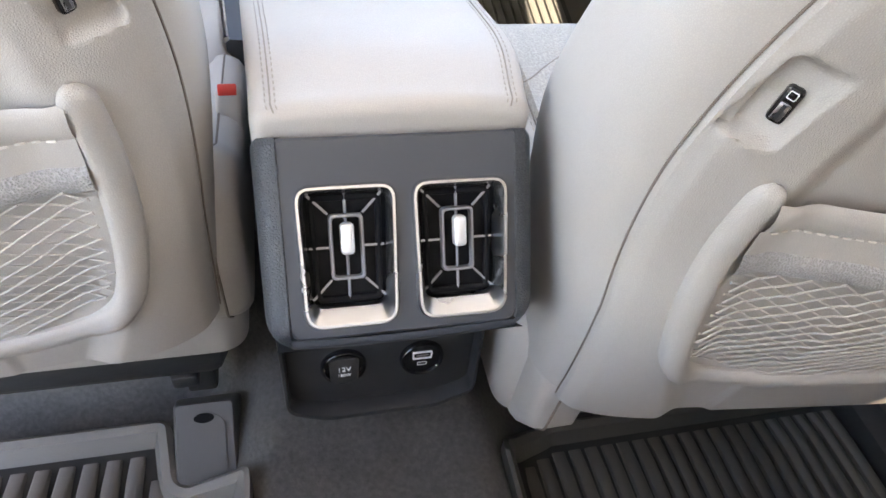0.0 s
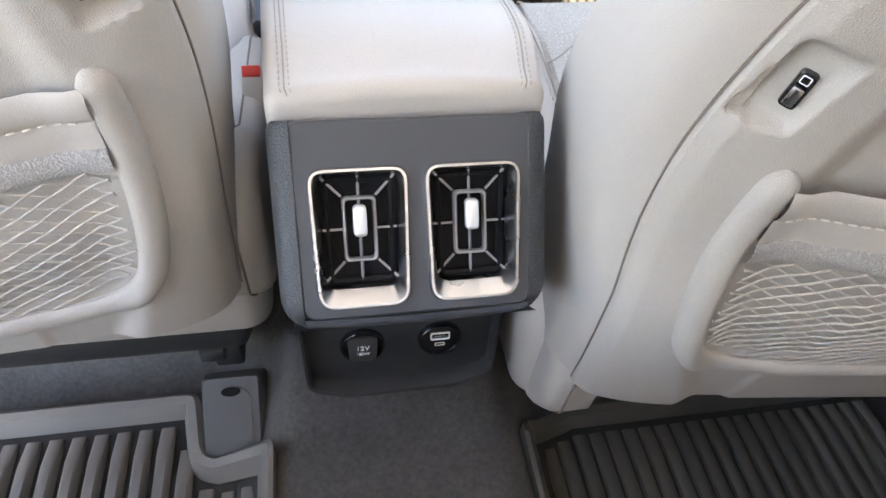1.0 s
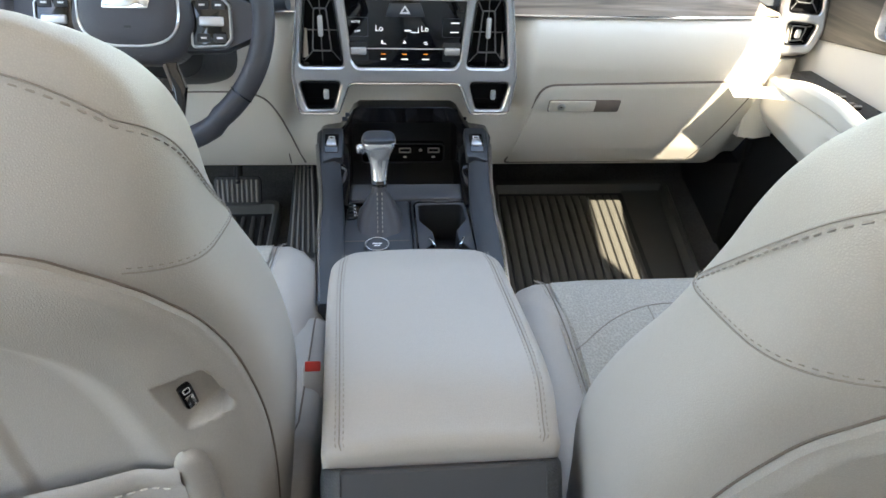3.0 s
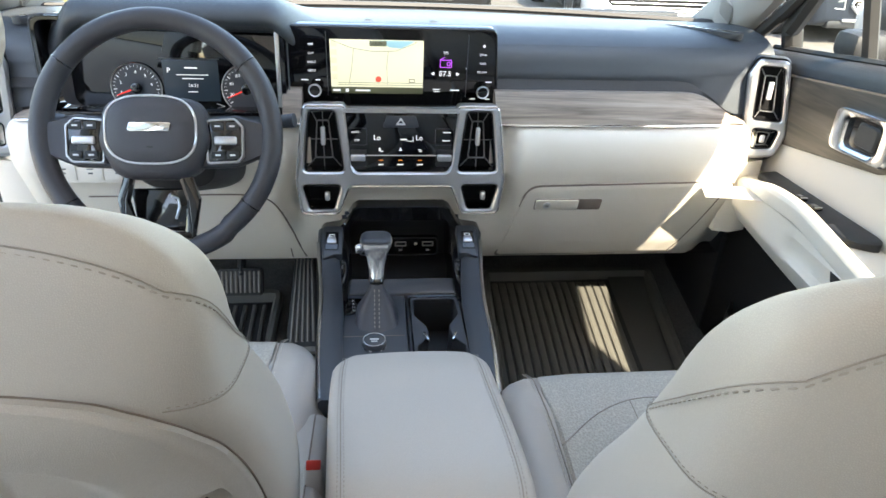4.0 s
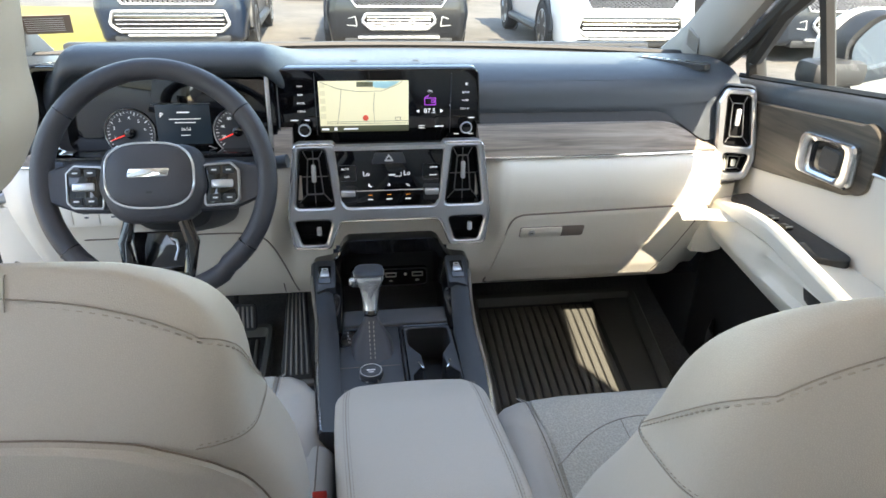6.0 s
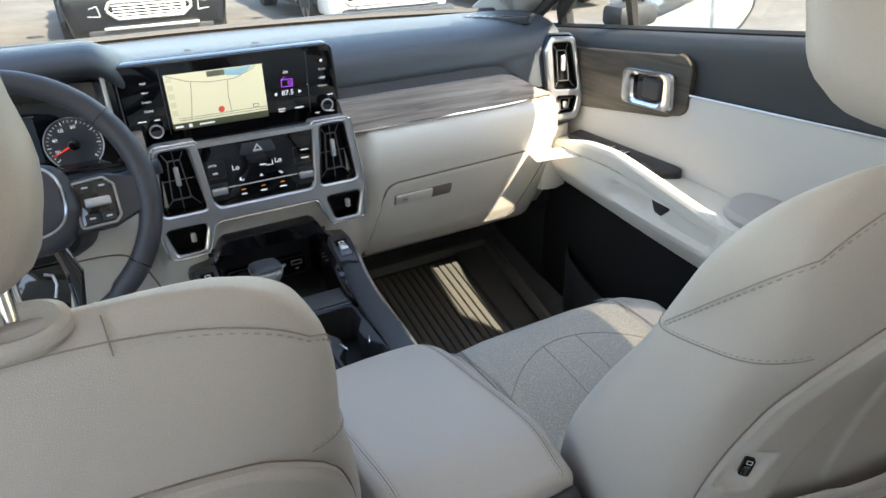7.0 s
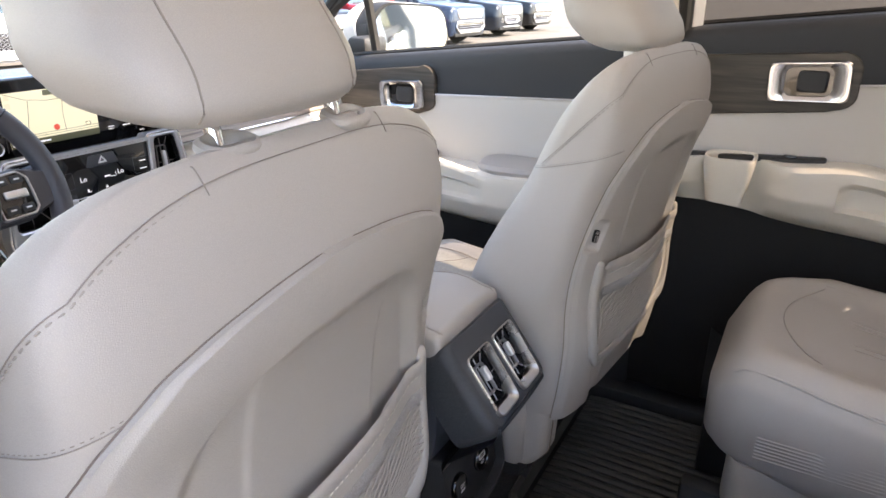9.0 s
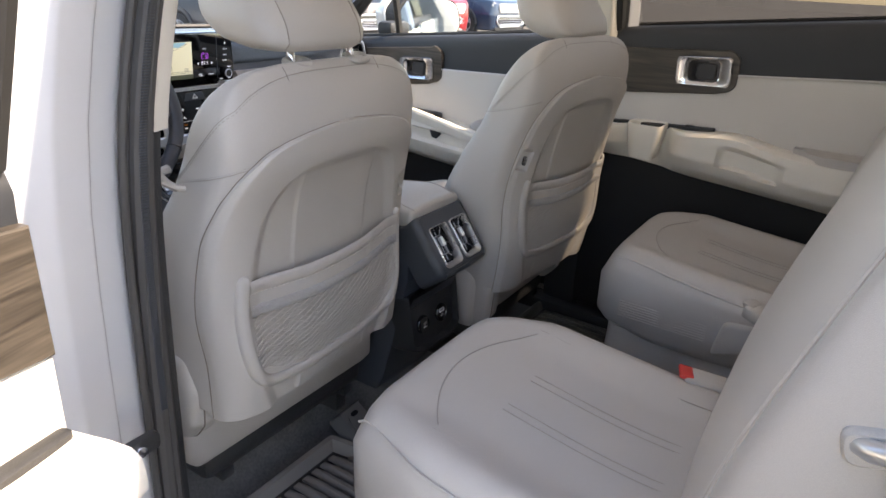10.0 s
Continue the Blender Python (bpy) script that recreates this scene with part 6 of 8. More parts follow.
part("hinge_strip", box(0, 0.420, 0.548, 0.17, 0.012, 0.010, 0.002), DARK, lid)

# ---- front console: body, side rails, storage niche, shifter, cup holders
bm = loft([[(x, y, z) for x, z in rounded([(-w, 0.06), (w, 0.06), (w - 0.004, 0.31), (-w + 0.004, 0.31)], [0.01, 0.01, 0.012, 0.012], 4)] for y, w in ((0.78, 0.128), (0.90, 0.138), (1.05, 0.142), (1.20, 0.150), (1.38, 0.155))])
part("front_body", bm, DARK, con, "black front console")
for q in (-1, 1):
    ctr = path3([(q * 0.128, 0.80, 0.398), (q * 0.137, 0.92, 0.406), (q * 0.141, 1.05, 0.412), (q * 0.147, 1.13, 0.422), (q * 0.152, 1.18, 0.436), (q * 0.156, 1.225, 0.452), (q * 0.157, 1.262, 0.458)], 30)
    part("side_rail", loft([[p + Vector((q * x, 0, z)) for x, z in ((-0.032, -0.12), (-0.030, -0.012), (-0.022, -0.004), (-0.006, 0.0), (0.006, 0.001), (0.011, -0.004), (0.013, -0.14))] for p in ctr]), CHAR, con, "dark side rail")
    part("bright_edge", tube([p + Vector((q * 0.0095, 0, 0.0005)) for p in ctr[:24]], 0.0042, 8), BEZEL, con, "slim satin edge")
    hs = seat_on((q * 0.138, 1.215, 0.4545), (1, 0, 0), (0, 0.90, 0.36))
    pl = part("heater_switch", plate(rounded([(-0.017, -0.052), (0.004, -0.040), (0.021, -0.040), (0.021, 0.036), (-0.019, 0.036)] if q < 0 else [(-0.004, -0.040), (0.017, -0.052), (0.019, 0.036), (-0.021, 0.036), (-0.021, -0.040)], 0.005), -0.02, 0.003, 0.002, hs), CHAR, con, "seat heater switch plate")
    part("rocker", plate(rounded(rect(-0.013, -0.028, 0.013, 0.018), 0.003), 0.003, 0.005, 0.001, hs), PIANO, pl)
    part("rocker_edge", plate(rounded([(-0.010, -0.014), (0.010, -0.014), (0.008, 0.002), (-0.008, 0.002)], 0.003), 0.005, 0.009, 0.002, hs), SILVER, pl)
    part("rocker_mark", ring_frame(rounded(rect(-0.006, 0.004, 0.006, 0.012), 0.002), rounded(rect(-0.004, 0.006, 0.004, 0.010), 0.0015), 0.005, 0.0055, hs), WHITEINK, pl)


def along(points, n):
    """n points at even steps along a broken line."""
    p = [Vector(q).to_3d() for q in points]
    d = np.concatenate([[0], np.cumsum([(b - a).length for a, b in zip(p, p[1:])])])
    return [(float(np.interp(u, d, [q.x for q in p])), float(np.interp(u, d, [q.y for q in p]))) for u in np.linspace(0, d[-1], n)]


# storage niche under the dash: gloss surround, cavity, shelf line, lip
no = along([(-0.172, 0.33), (-0.166, 0.446), (-0.158, 0.456), (-0.124, 0.462), (-0.114, 0.472), (-0.096, 0.503), (-0.085, 0.510), (0.092, 0.510), (0.104, 0.503), (0.122, 0.472), (0.132, 0.462), (0.166, 0.456), (0.174, 0.446), (0.180, 0.33)], 90)
ni = along([(-0.104, 0.33), (-0.102, 0.465), (-0.094, 0.477), (0.098, 0.477), (0.105, 0.465), (0.109, 0.33)], 90)
part("niche_surround", loft([[(x, y, z) for x, z in no] for y in (1.34, 1.262)] + [[(x * 0.985 + 0.0005, 1.258, z - 0.003) for x, z in no], [(x, 1.258, z) for x, z in ni], [(x, 1.37, z) for x, z in ni]], closed=False, caps=False), PIANO, con, "gloss black niche surround")
part("niche_back", box(0, 1.368, 0.41, 0.24, 0.010, 0.18, 0.002), DARK, con)
part("niche_floor", box(0.002, 1.262, 0.338, 0.215, 0.21, 0.010, 0.002), DARK, con)
part("niche_brow", box(0.002, 1.285, 0.4745, 0.190, 0.030, 0.005, 0.002), PIANO, con)
for q in (-1, 1):
    part("niche_wall", loft([[(q * 0.104, y, 0.315), (q * 0.104, y, zt - 0.004), (q * 0.110, y, zt), (q * 0.128, y, zt), (q * 0.128, y, 0.315)] for y, zt in ((1.08, 0.396), (1.12, 0.400), (1.17, 0.418), (1.215, 0.440), (1.26, 0.452))]), PIANO, con, "gloss black niche wall")
part("niche_lip", box(0.001, 1.138, 0.372, 0.208, 0.056, 0.040, 0.004, 3), PEWTER, con, "dark grey lip")
uf = seat_on((0.002, 1.352, 0.369), (1, 0, 0), (0, 0.0, 1))
up = part("usb_panel", plate(rounded(rect(-0.090, -0.024, 0.090, 0.022), 0.012), -0.01, 0.004, 0.002, uf), PIANO, con, "front charging panel")
part("panel_frame", ring_frame(rounded(rect(-0.090, -0.024, 0.090, 0.022), 0.012), rounded(rect(-0.087, -0.021, 0.087, 0.019), 0.010), 0.003, 0.0055, uf), CHAR, up)
for x in (0.004, 0.066):
    part("port", ring_frame(rounded(rect(x - 0.013, 0.0, x + 0.013, 0.012), 0.002), rounded(rect(x - 0.0105, 0.0025, x + 0.0105, 0.0095), 0.001), 0.004, 0.0060, uf), SILVER, up)
    part("port_mark", plate(rect(x - 0.004, -0.012, x + 0.004, -0.008), 0.004, 0.0045, 0.0001, uf), WHITEINK, up)
part("lamp_dot", disc(0.004, 0.004, 0.0048, uf @ Matrix.Translation((0.038, 0.006, 0))), WHITEINK, up)
part("socket_lid", disc(0.016, 0.004, 0.009, uf @ Matrix.Translation((-0.055, 0, 0)), 28, 0.002), DARK, up)
# shifter field, boot, lever
part("shift_plate", plate(rounded([(-0.118, 0.80), (0.004, 0.80), (0.004, 1.105), (-0.106, 1.105)], 0.006), 0.30, 0.390, 0.003), CHAR, con, "dark shifter plate")
gl = thing("gear_lever", "gear lever with a satin silver knob and leather boot", "gear lever")
bx, by = -0.049, 1.035
KNOB = material("polished_grey_metal", (0.78, 0.78, 0.78), 0.22, metal=0.75, vary=0.03)
# a soft boot: pinched to the stem, its flanks folding out to two wings
rings = []
for z, w, d, fold in ((0.388, 0.040, 0.062, 0.35), (0.396, 0.038, 0.056, 0.45), (0.408, 0.031, 0.040, 0.55), (0.420, 0.024, 0.028, 0.50), (0.431, 0.017, 0.019, 0.30), (0.440, 0.0125, 0.014, 0.1), (0.448, 0.0115, 0.012, 0.0)):
    lean_ = (z - 0.388) * 0.42
    rings.append([(bx + x * (1 - fold * (1 - abs(x) / w) * 0.2), by + lean_ + y * (1 - fold * math.sin(3.1 * abs(x) / w) ** 2 * 0.5), z) for x, y in oval(w, d, 2.6, 48)])
part("boot", loft(rings), WHEELGRIP, gl, "dark leather boot")
for q in (-0.004, 0.004):
    part("boot_stitching", stitches([(bx + q, by + (z - 0.388) * 0.42 - d - 0.0006, z + 0.0006) for z, d in ((0.396, 0.056), (0.408, 0.040), (0.420, 0.028), (0.431, 0.019), (0.440, 0.014), (0.448, 0.012))]), SEAM_SOFT, gl)
part("knob_stem", loft([[(bx + x, by + 0.031 + (z - 0.458) * 0.45 + y, z) for x, y in oval(w, w * 1.05, 2.2, 32)] for z, w in ((0.440, 0.0120), (0.449, 0.0130), (0.453, 0.0150), (0.457, 0.0135))]), PIANO, gl)
K = spline([(-0.036, 0.0125, 0.0135, 2.0), (-0.02, 0.0130, 0.014, 2.0), (0.0, 0.0150, 0.016, 2.2), (0.008, 0.0165, 0.018, 2.4), (0.018, 0.0190, 0.022, 2.6), (0.028, 0.0240, 0.028, 3.0), (0.036, 0.0285, 0.033, 3.4), (0.042, 0.0295, 0.0345, 3.6)])
part("knob_neck", loft([[(bx + x, by + 0.042 + y + 0.55 * h, 0.472 + h - 0.16 * y) for x, y in oval(K(h)[0], K(h)[1], K(h)[2], 40)] for h in np.linspace(-0.018, 0.042, 20)]), KNOB, gl, "bright metal knob sides")
part("knob_top", loft([[(bx + x * f, by + 0.067 + y * f, 0.5145 + dz - 0.16 * y * f) for x, y in oval(0.0280, 0.0330, 3.5, 40)] for dz, f in ((0, 1), (0.004, 0.97), (0.007, 0.85), (0.008, 0.5))]), CHAR, gl, "slate knob top")
part("lock_button", box(bx - 0.031, by + 0.062, 0.497, 0.016, 0.014, 0.018, 0.006, 3), CHROME, gl, "bright release button")
ind = part("gear_indicator", plate(rounded([(-0.108, 1.035), (-0.082, 1.045), (-0.074, 1.092), (-0.104, 1.092)], 0.006), 0.390, 0.393, 0.001), PIANO, con, "gear indicator window")
for k, tx in enumerate("PRND"):
    words(tx, 0.008, Matrix.Translation((-0.094 + 0.001 * k, 1.082 - 0.011 * k, 0.3932)), WHITEINK, ind, depth=0.0001)
part("plate_joint", box(-0.057, 0.972, 0.3902, 0.112, 0.0016, 0.001, 0.0003), SEAM, con)
dial = Matrix.Translation((-0.054, 0.943, 0.389)) @ Matrix.Diagonal((0.84, 0.84, 1.0, 1.0))
dl = part("drive_dial", lathe([(0.0245, 0), (0.0245, 0.010), (0.0235, 0.014), (0.021, 0.015), (0.0195, 0.0135), (0.0001, 0.0135)], dial, 40), CHAR, con, "ridged drive mode dial")
part("dial_ring", lathe([(0.0252, 0.002), (0.0262, 0.004), (0.0252, 0.006), (0.0245, 0.004)], dial, 40, cyclic=True), CHROME, dl)
part("dial_ring", lathe([(0.0212, 0.0150), (0.0222, 0.0158), (0.0232, 0.0150), (0.0222, 0.0144)], dial, 40, cyclic=True), SILVER, dl)
bars([(0, 0.003, 0.018, 0.004), (0, -0.004, 0.012, 0.003)], dial @ Matrix.Translation((0, 0, 0.0137)), WHITEINK, dl)
# cup holders: one waisted well for two cups
tray = rounded([(0.007, 0.80), (0.122, 0.80), (0.110, 1.105), (0.007, 1.105)], 0.008)
well = rounded([(0.020, 0.870), (0.104, 0.870), (0.104, 0.940), (0.082, 0.968), (0.080, 1.000), (0.100, 1.035), (0.100, 1.090), (0.019, 1.090), (0.019, 1.035), (0.040, 1.000), (0.042, 0.968), (0.020, 0.940)], [0.02, 0.02, 0.012, 0.02, 0.02, 0.014, 0.012, 0.012, 0.014, 0.02, 0.02, 0.012], 4)
ch = part("cup_holder", pierced(tray, [well], 0.37, 0.390, Matrix(), 0.002, 0.002), CHAR, con, "dark waisted twin cup holder")
part("well_wall", loft([[(x, y, z) for x, y in lp] for lp, z in ((well, 0.389), (inset(well, 0.002), 0.315))], caps=False), DARK, ch)
part("well_rim", tube([(x, y, 0.3905) for x, y in inset(rounded(rect(0.012, 0.86, 0.108, 1.097), 0.014), 0)], 0.0022, 5, closed=True), PIANO, ch)
for x, q in ((0.036, 1), (0.086, -1)):
    part("grip_tab", box(0, 0, 0, 0.0045, 0.024, 0.008, 0.002, m=Matrix.Translation((x, 0.962, 0.392)) @ Matrix.Rotation(radians(20 * q), 4, "Z")), CHROME, ch, "bright grip tab")

# seat rail anchor cover beside the tunnel
an = thing("rail_anchor", "grey plastic seat rail end cap on the carpet", "seat rail cap")
am = seat_on((-0.201, 0.462, 0.052), (1, 0, 0), (0, 0.75, 0.5))
part("cap", loft([[am @ Vector((x, y, z)) for x, y in lp] for lp, z in ((rounded(rect(-0.040, -0.062, 0.040, 0.050), 0.006), -0.03), (rounded(rect(-0.036, -0.058, 0.036, 0.046), 0.006), 0.008), (rounded(rect(-0.033, -0.054, 0.033, 0.043), 0.006), 0.012))]), PEWTER, an)
part("flap", loft([[am @ Vector((x, y, z)) for x, y in rounded([(-0.024, -0.048), (0.024, -0.048), (0.024, 0.030), (-0.024, 0.030)], [0.003, 0.003, 0.02, 0.02], 6)] for z in (0.012, 0.0145)]), PEWTER, an)
part("latch_dent", loft([[am @ Vector((x, 0.026 + y, z)) for x, y in oval(0.012, 0.006, 2, 20)] for z in (0.0147, 0.0152)]), VENTBLACK, an)
part("bracket", box(-0.203, 0.545, 0.10, 0.036, 0.06, 0.05, 0.005), DARK, an)
part("bolt", disc(0.010, 0, 0.008, Matrix.Translation((-0.203, 0.525, 0.126)), 6), CHROME, an)

# ---------------------------------------------------------------- front seats
SEAT_BACK = spline([(0.30, 0.242, 0.280, 0.480), (0.36, 0.2465, 0.268, 0.500), (0.45, 0.2503, 0.257, 0.510), (0.55, 0.2608, 0.2615, 0.483), (0.65, 0.2567, 0.251, 0.4323), (0.73, 0.2464, 0.2335, 0.3849), (0.80, 0.2383, 0.2112, 0.3545),
                    (0.832, 0.238, 0.2095, 0.3366), (0.8576, 0.2357, 0.2131, 0.3183), (0.8794, 0.2286, 0.2183, 0.3005), (0.8973, 0.2147, 0.2245, 0.284), (0.9114, 0.1917, 0.2311, 0.2693), (0.9217, 0.1552, 0.2378, 0.2567), (0.9268, 0.1049, 0.2424, 0.2491)])
POWER, POWER_FRONT = 4.54, 4.0


def back_y(x, z):
    """The rear face of the backrest."""
    hw, yr, yf = SEAT_BACK(z)
    c, hd = (yr + yf) / 2, (yf - yr) / 2
    u = min(abs(x) / hw, 1.0)
    return c - hd * (1 - u**POWER) ** (1 / POWER)


ARCH = spline([(0.305, 0.233), (0.325, 0.2345), (0.36, 0.236), (0.41, 0.238), (0.46, 0.240), (0.53, 0.244), (0.61, 0.2435), (0.66, 0.238), (0.71, 0.229), (0.76, 0.216), (0.785, 0.204), (0.802, 0.187), (0.818, 0.158), (0.829, 0.110), (0.835, 0.06), (0.838, 0.02)])
IN_ARCH = spline([(0.325, 0.15), (0.40, 0.175), (0.50, 0.190), (0.60, 0.184), (0.66, 0.175), (0.71, 0.162), (0.74, 0.146), (0.765, 0.120), (0.780, 0.080), (0.787, 0.03)])


def around(z, phi, out=0.001):
    """A point of the backrest's skin: phi from the middle of its rear face to the sides."""
    hw, yr, yf = SEAT_BACK(z)
    a = -math.pi / 2 + phi
    c_, s_ = math.cos(a), math.sin(a)
    n = POWER if s_ < 0 else POWER_FRONT
    return ((hw + out) * math.copysign(abs(c_) ** (2 / n), c_), (yr + yf) / 2 + ((yf - yr) / 2 + out) * math.copysign(abs(s_) ** (2 / n), s_), z)


def at_depth(y, z, out=0.001):
    """The half width of the backrest's skin at a depth and height."""
    hw, yr, yf = SEAT_BACK(z)
    c, hd = (yr + yf) / 2, (yf - yr) / 2
    n = POWER if y < c else POWER_FRONT
    return hw * max(0.0, 1 - min(1.0, abs(y - c) / hd) ** n) ** (1 / n) + out


def seam_over(out):
    """The stitched seam from side to side over the top of the backrest."""
    top = [around(0.915 - 0.035 * phi * phi, phi, out) for phi in np.linspace(0, 1.05, 60)]
    y1, z1 = top[-1][1], top[-1][2]
    for y in np.linspace(y1 + 0.002, 0.335, 40):
        z = z1 - 1.02 * (y - y1)
        top.append((at_depth(y, z, out), y, z))
    return [(-x, y, z) for x, y, z in reversed(top)] + top[1:]


def front_seat(s, at, label, yaw, lean, drop, aside, hem, head, cover=(0.0, 0.0)):
    """s: the side of its inner (console) edge, +1 or -1 in x; yaw, lean and drop set the backrest, aside shifts its shell, hem is the shell's lower edge, head is (middle, shift, front bulge, breadth, power) of the head rest."""
    turn = Matrix.Translation((0, 0.3, 0)) @ Matrix.Rotation(yaw, 4, "Z") @ Matrix.Translation((0, -0.3, 0)) @ Matrix(((1, 0, 0, 0), (0, 1, lean, -0.6 * lean), (0, 0, 1, 0), (0, 0, 0, 1)))

    def rest(name, bm, material, parent, label="", sharp=38):
        """A part that tilts with the backrest."""
        for v in bm.verts:
            if s > 0 and v.co.x > 0:
                v.co.x *= 1 - 0.030 * SS(0.70, 0.82, v.co.z)
            v.co.z -= drop * SS(0.66, 0.80, v.co.z)
        bm.transform(turn)
        return part(name, bm, material, parent, label, sharp)

    wide = 1.05 if s > 0 else 1.0
    arch = lambda z: ARCH(z) * (1.035 if s > 0 else 1.0)
    seat = thing("front_seat", label, "car seat", at, "front seats")
    # upholstered backrest
    zs = [hem + 0.012 + (0.9148 - hem) * (1 - (1 - i / 60) ** 1.6) for i in range(61)]
    rings = []
    for z in zs:
        ring = [around(z, 2 * math.pi * i / 96, 0.0) for i in range(96)]
        yc = sum(SEAT_BACK(z)[1:]) / 2
        # hollow behind the shell, so that its niche has room
        rings.append([(x, y + (0.030 * SS(0.012, 0.030, arch(z) - abs(x - aside)) * SS(0.815, 0.79, z) if y < yc and z < 0.83 else 0.0), q) for x, y, q in ring])
    rest("backrest", loft(rings), LEATHER, seat, "greige leather backrest")
    # hard back shell, proud of the cover, with a sunk field and the socket niche
    ux, uz = s * (0.204 if s > 0 else 0.196), 0.657

    def niche(x, z):
        dx, dz = (x - ux) * s, z - uz
        along = -dx * 0.25 + dz * 0.968
        across = dx * 0.968 + dz * 0.25
        # a ramp from the inner rim down to a steep outer wall
        ramp = max(0.0, min(1.0, (across + 0.010) / 0.026))
        return SS(0.0265, 0.0195, abs(along - 0.002)) * SS(0.0245, 0.0185, across) * (0.22 + 0.78 * ramp) * SS(-0.0108, -0.0070, across)

    def shell(x_, z):
        x = x_ - aside
        inside = SS(0.0, 0.030, IN_ARCH(z) * wide - abs(x)) * SS(0.787, 0.762, z) if z < 0.787 else 0.0
        crease = 0.003 * SS(0.100, 0.090, abs(x)) * inside
        edge = min(arch(z) - abs(x), 0.03)
        return back_y(x_, z) - 0.006 - 0.004 * SS(0.0, 0.012, edge) + 0.011 * inside - crease + 0.020 * niche(x_, z)

    def edge_of(z):
        w = SEAT_BACK(z)[0] * 0.985
        return max(-w, aside - arch(z)), min(w, aside + arch(z))

    rings = []
    n = 260
    for j in range(221):
        z = hem + (0.838 - hem) * math.sin(math.pi / 2 * j / 220)
        a0, a1 = edge_of(z)
        row = [(a0, back_y(a0, z) + 0.012, z)] + [(a0 + (a1 - a0) * i / n, shell(a0 + (a1 - a0) * i / n, z), z) for i in range(n + 1)] + [(a1, back_y(a1, z) + 0.012, z)]
        rings.append(row)
    rings.append([(x, back_y(x, 0.838) + 0.010, 0.8395) for x, y, z in rings[-1]])
    rest("back_shell", loft(rings, closed=False, caps=False), SHELL, seat, "hard greige back shell", sharp=60)
    # dark joint round the shell
    zj = [hem + 0.002 + (0.8355 - hem) * math.sin(math.pi / 2 * j / 70) for j in range(71)]
    arch_pts = [(edge_of(z)[0], z) for z in zj] + [(edge_of(z)[1], z) for z in reversed(zj)]
    rest("shell_joint", tube([(x * 1.004, back_y(x, z) - 0.0004, z) for x, z in arch_pts], 0.0008, 5), SEAM, seat, "dark joint line")
    # charging socket in the niche
    e = 0.006
    gx, gz = (shell(ux + e, uz) - shell(ux - e, uz)) / (2 * e), (shell(ux, uz + e) - shell(ux, uz - e)) / (2 * e)
    face = seat_on((ux, shell(ux, uz) - 0.001, uz), (-s * 0.12, gx * -s * 0.12 + gz * 0.993, 0.993), (-0.993, gx * -0.993 + gz * -s * 0.12, -s * 0.12))
    so = rest("charge_socket", plate(rounded(rect(-0.0104, -0.0046, 0.0104, 0.0046), 0.003), -0.004, 0.003, 0.001, face), PIANO, seat, "black charging socket")
    rest("port", plate(rounded(rect(-0.0088, -0.0028, 0.002, 0.0028), 0.0008), 0.003, 0.0036, 0.0003, face), CHROME, so)
    rest("port_tongue", plate(rect(-0.0080, -0.001, 0.001, 0.0010), 0.0036, 0.0041, 0.0002, face), DARK, so)
    rest("socket_mark", ring_frame(rounded(rect(0.0042, -0.0024, 0.0088, 0.0024), 0.001), rounded(rect(0.0047, -0.0019, 0.0083, 0.0019), 0.0008), 0.003, 0.0034, face), WHITEINK, so)
    # map pocket: rim, leather top, elastic band, net
    half = [(0.1916, 0.61), (0.1936, 0.5936), (0.1967, 0.5526), (0.1957, 0.5034), (0.1905, 0.4624), (0.1802, 0.4312), (0.1566, 0.4075), (0.1185, 0.3976), (0.0515, 0.3943)]
    u = path3([(x, z, 0) for x, z in half] + [(-x, z, 0) for x, z in reversed(half)], 90)
    u = [Vector((p.x * wide + aside, p.y, 0)) for p in u]
    rings = []
    for i, p in enumerate(u):
        t = (u[min(i + 1, 89)] - u[max(i - 1, 0)]).normalized()
        nrm = Vector((-t.y, t.x, 0))
        far = min((p - u[0]).length, (p - u[89]).length) / 0.014
        end = math.sqrt(max(0.02, 1 - (1 - min(1, far)) ** 2))
        w = 0.0112 * end
        row = []
        for k in range(9):
            c_, s_ = math.cos(math.pi * k / 8), math.sin(math.pi * k / 8)
            q = p + nrm * w * c_
            row.append((q.x, shell(q.x, q.y) - 0.0090 * s_ ** 0.7 * end + (0.006 if k in (0, 8) else 0), q.y))
        rings.append(row)
    rest("pocket_rim", loft(rings, closed=False, caps=False), SHELL, seat, "raised pocket rim")
    sag = lambda x: 0.006 + 0.010 * (1 - (x / 0.18) ** 2)                 # pocket stands off the shell
    wid = lambda z: wide * (0.187 if z > 0.4624 else 0.187 - 0.35 * max(0, 0.4624 - z))
    zoff = lambda x: 0.010 * (x / 0.18) ** 2                              # its edge dips to the middle

    def front_of(x, z):
        return shell(x + aside, z) - sag(x) * SS(0.405, 0.5034, z) - 0.003

    def strip(z0, z1, puff, nz, name, mat, lab):
        rings = []
        for j in range(nz + 1):
            z = z0 + (z1 - z0) * j / nz
            a = wid(z)
            rings.append([(aside + a * (2 * i / 40 - 1), front_of(a * (2 * i / 40 - 1), z) - puff * math.sin(math.pi * j / nz) ** 0.6, z + zoff(a * (2 * i / 40 - 1))) for i in range(41)])
        rest(name, loft(rings, closed=False, caps=False), mat, seat, lab)
    strip(0.5657, 0.5887, 0.0035, 10, "pocket_top", LEATHER, "padded leather pocket edge")
    strip(0.5444, 0.5665, 0.0004, 6, "pocket_hem", LEATHER, "")
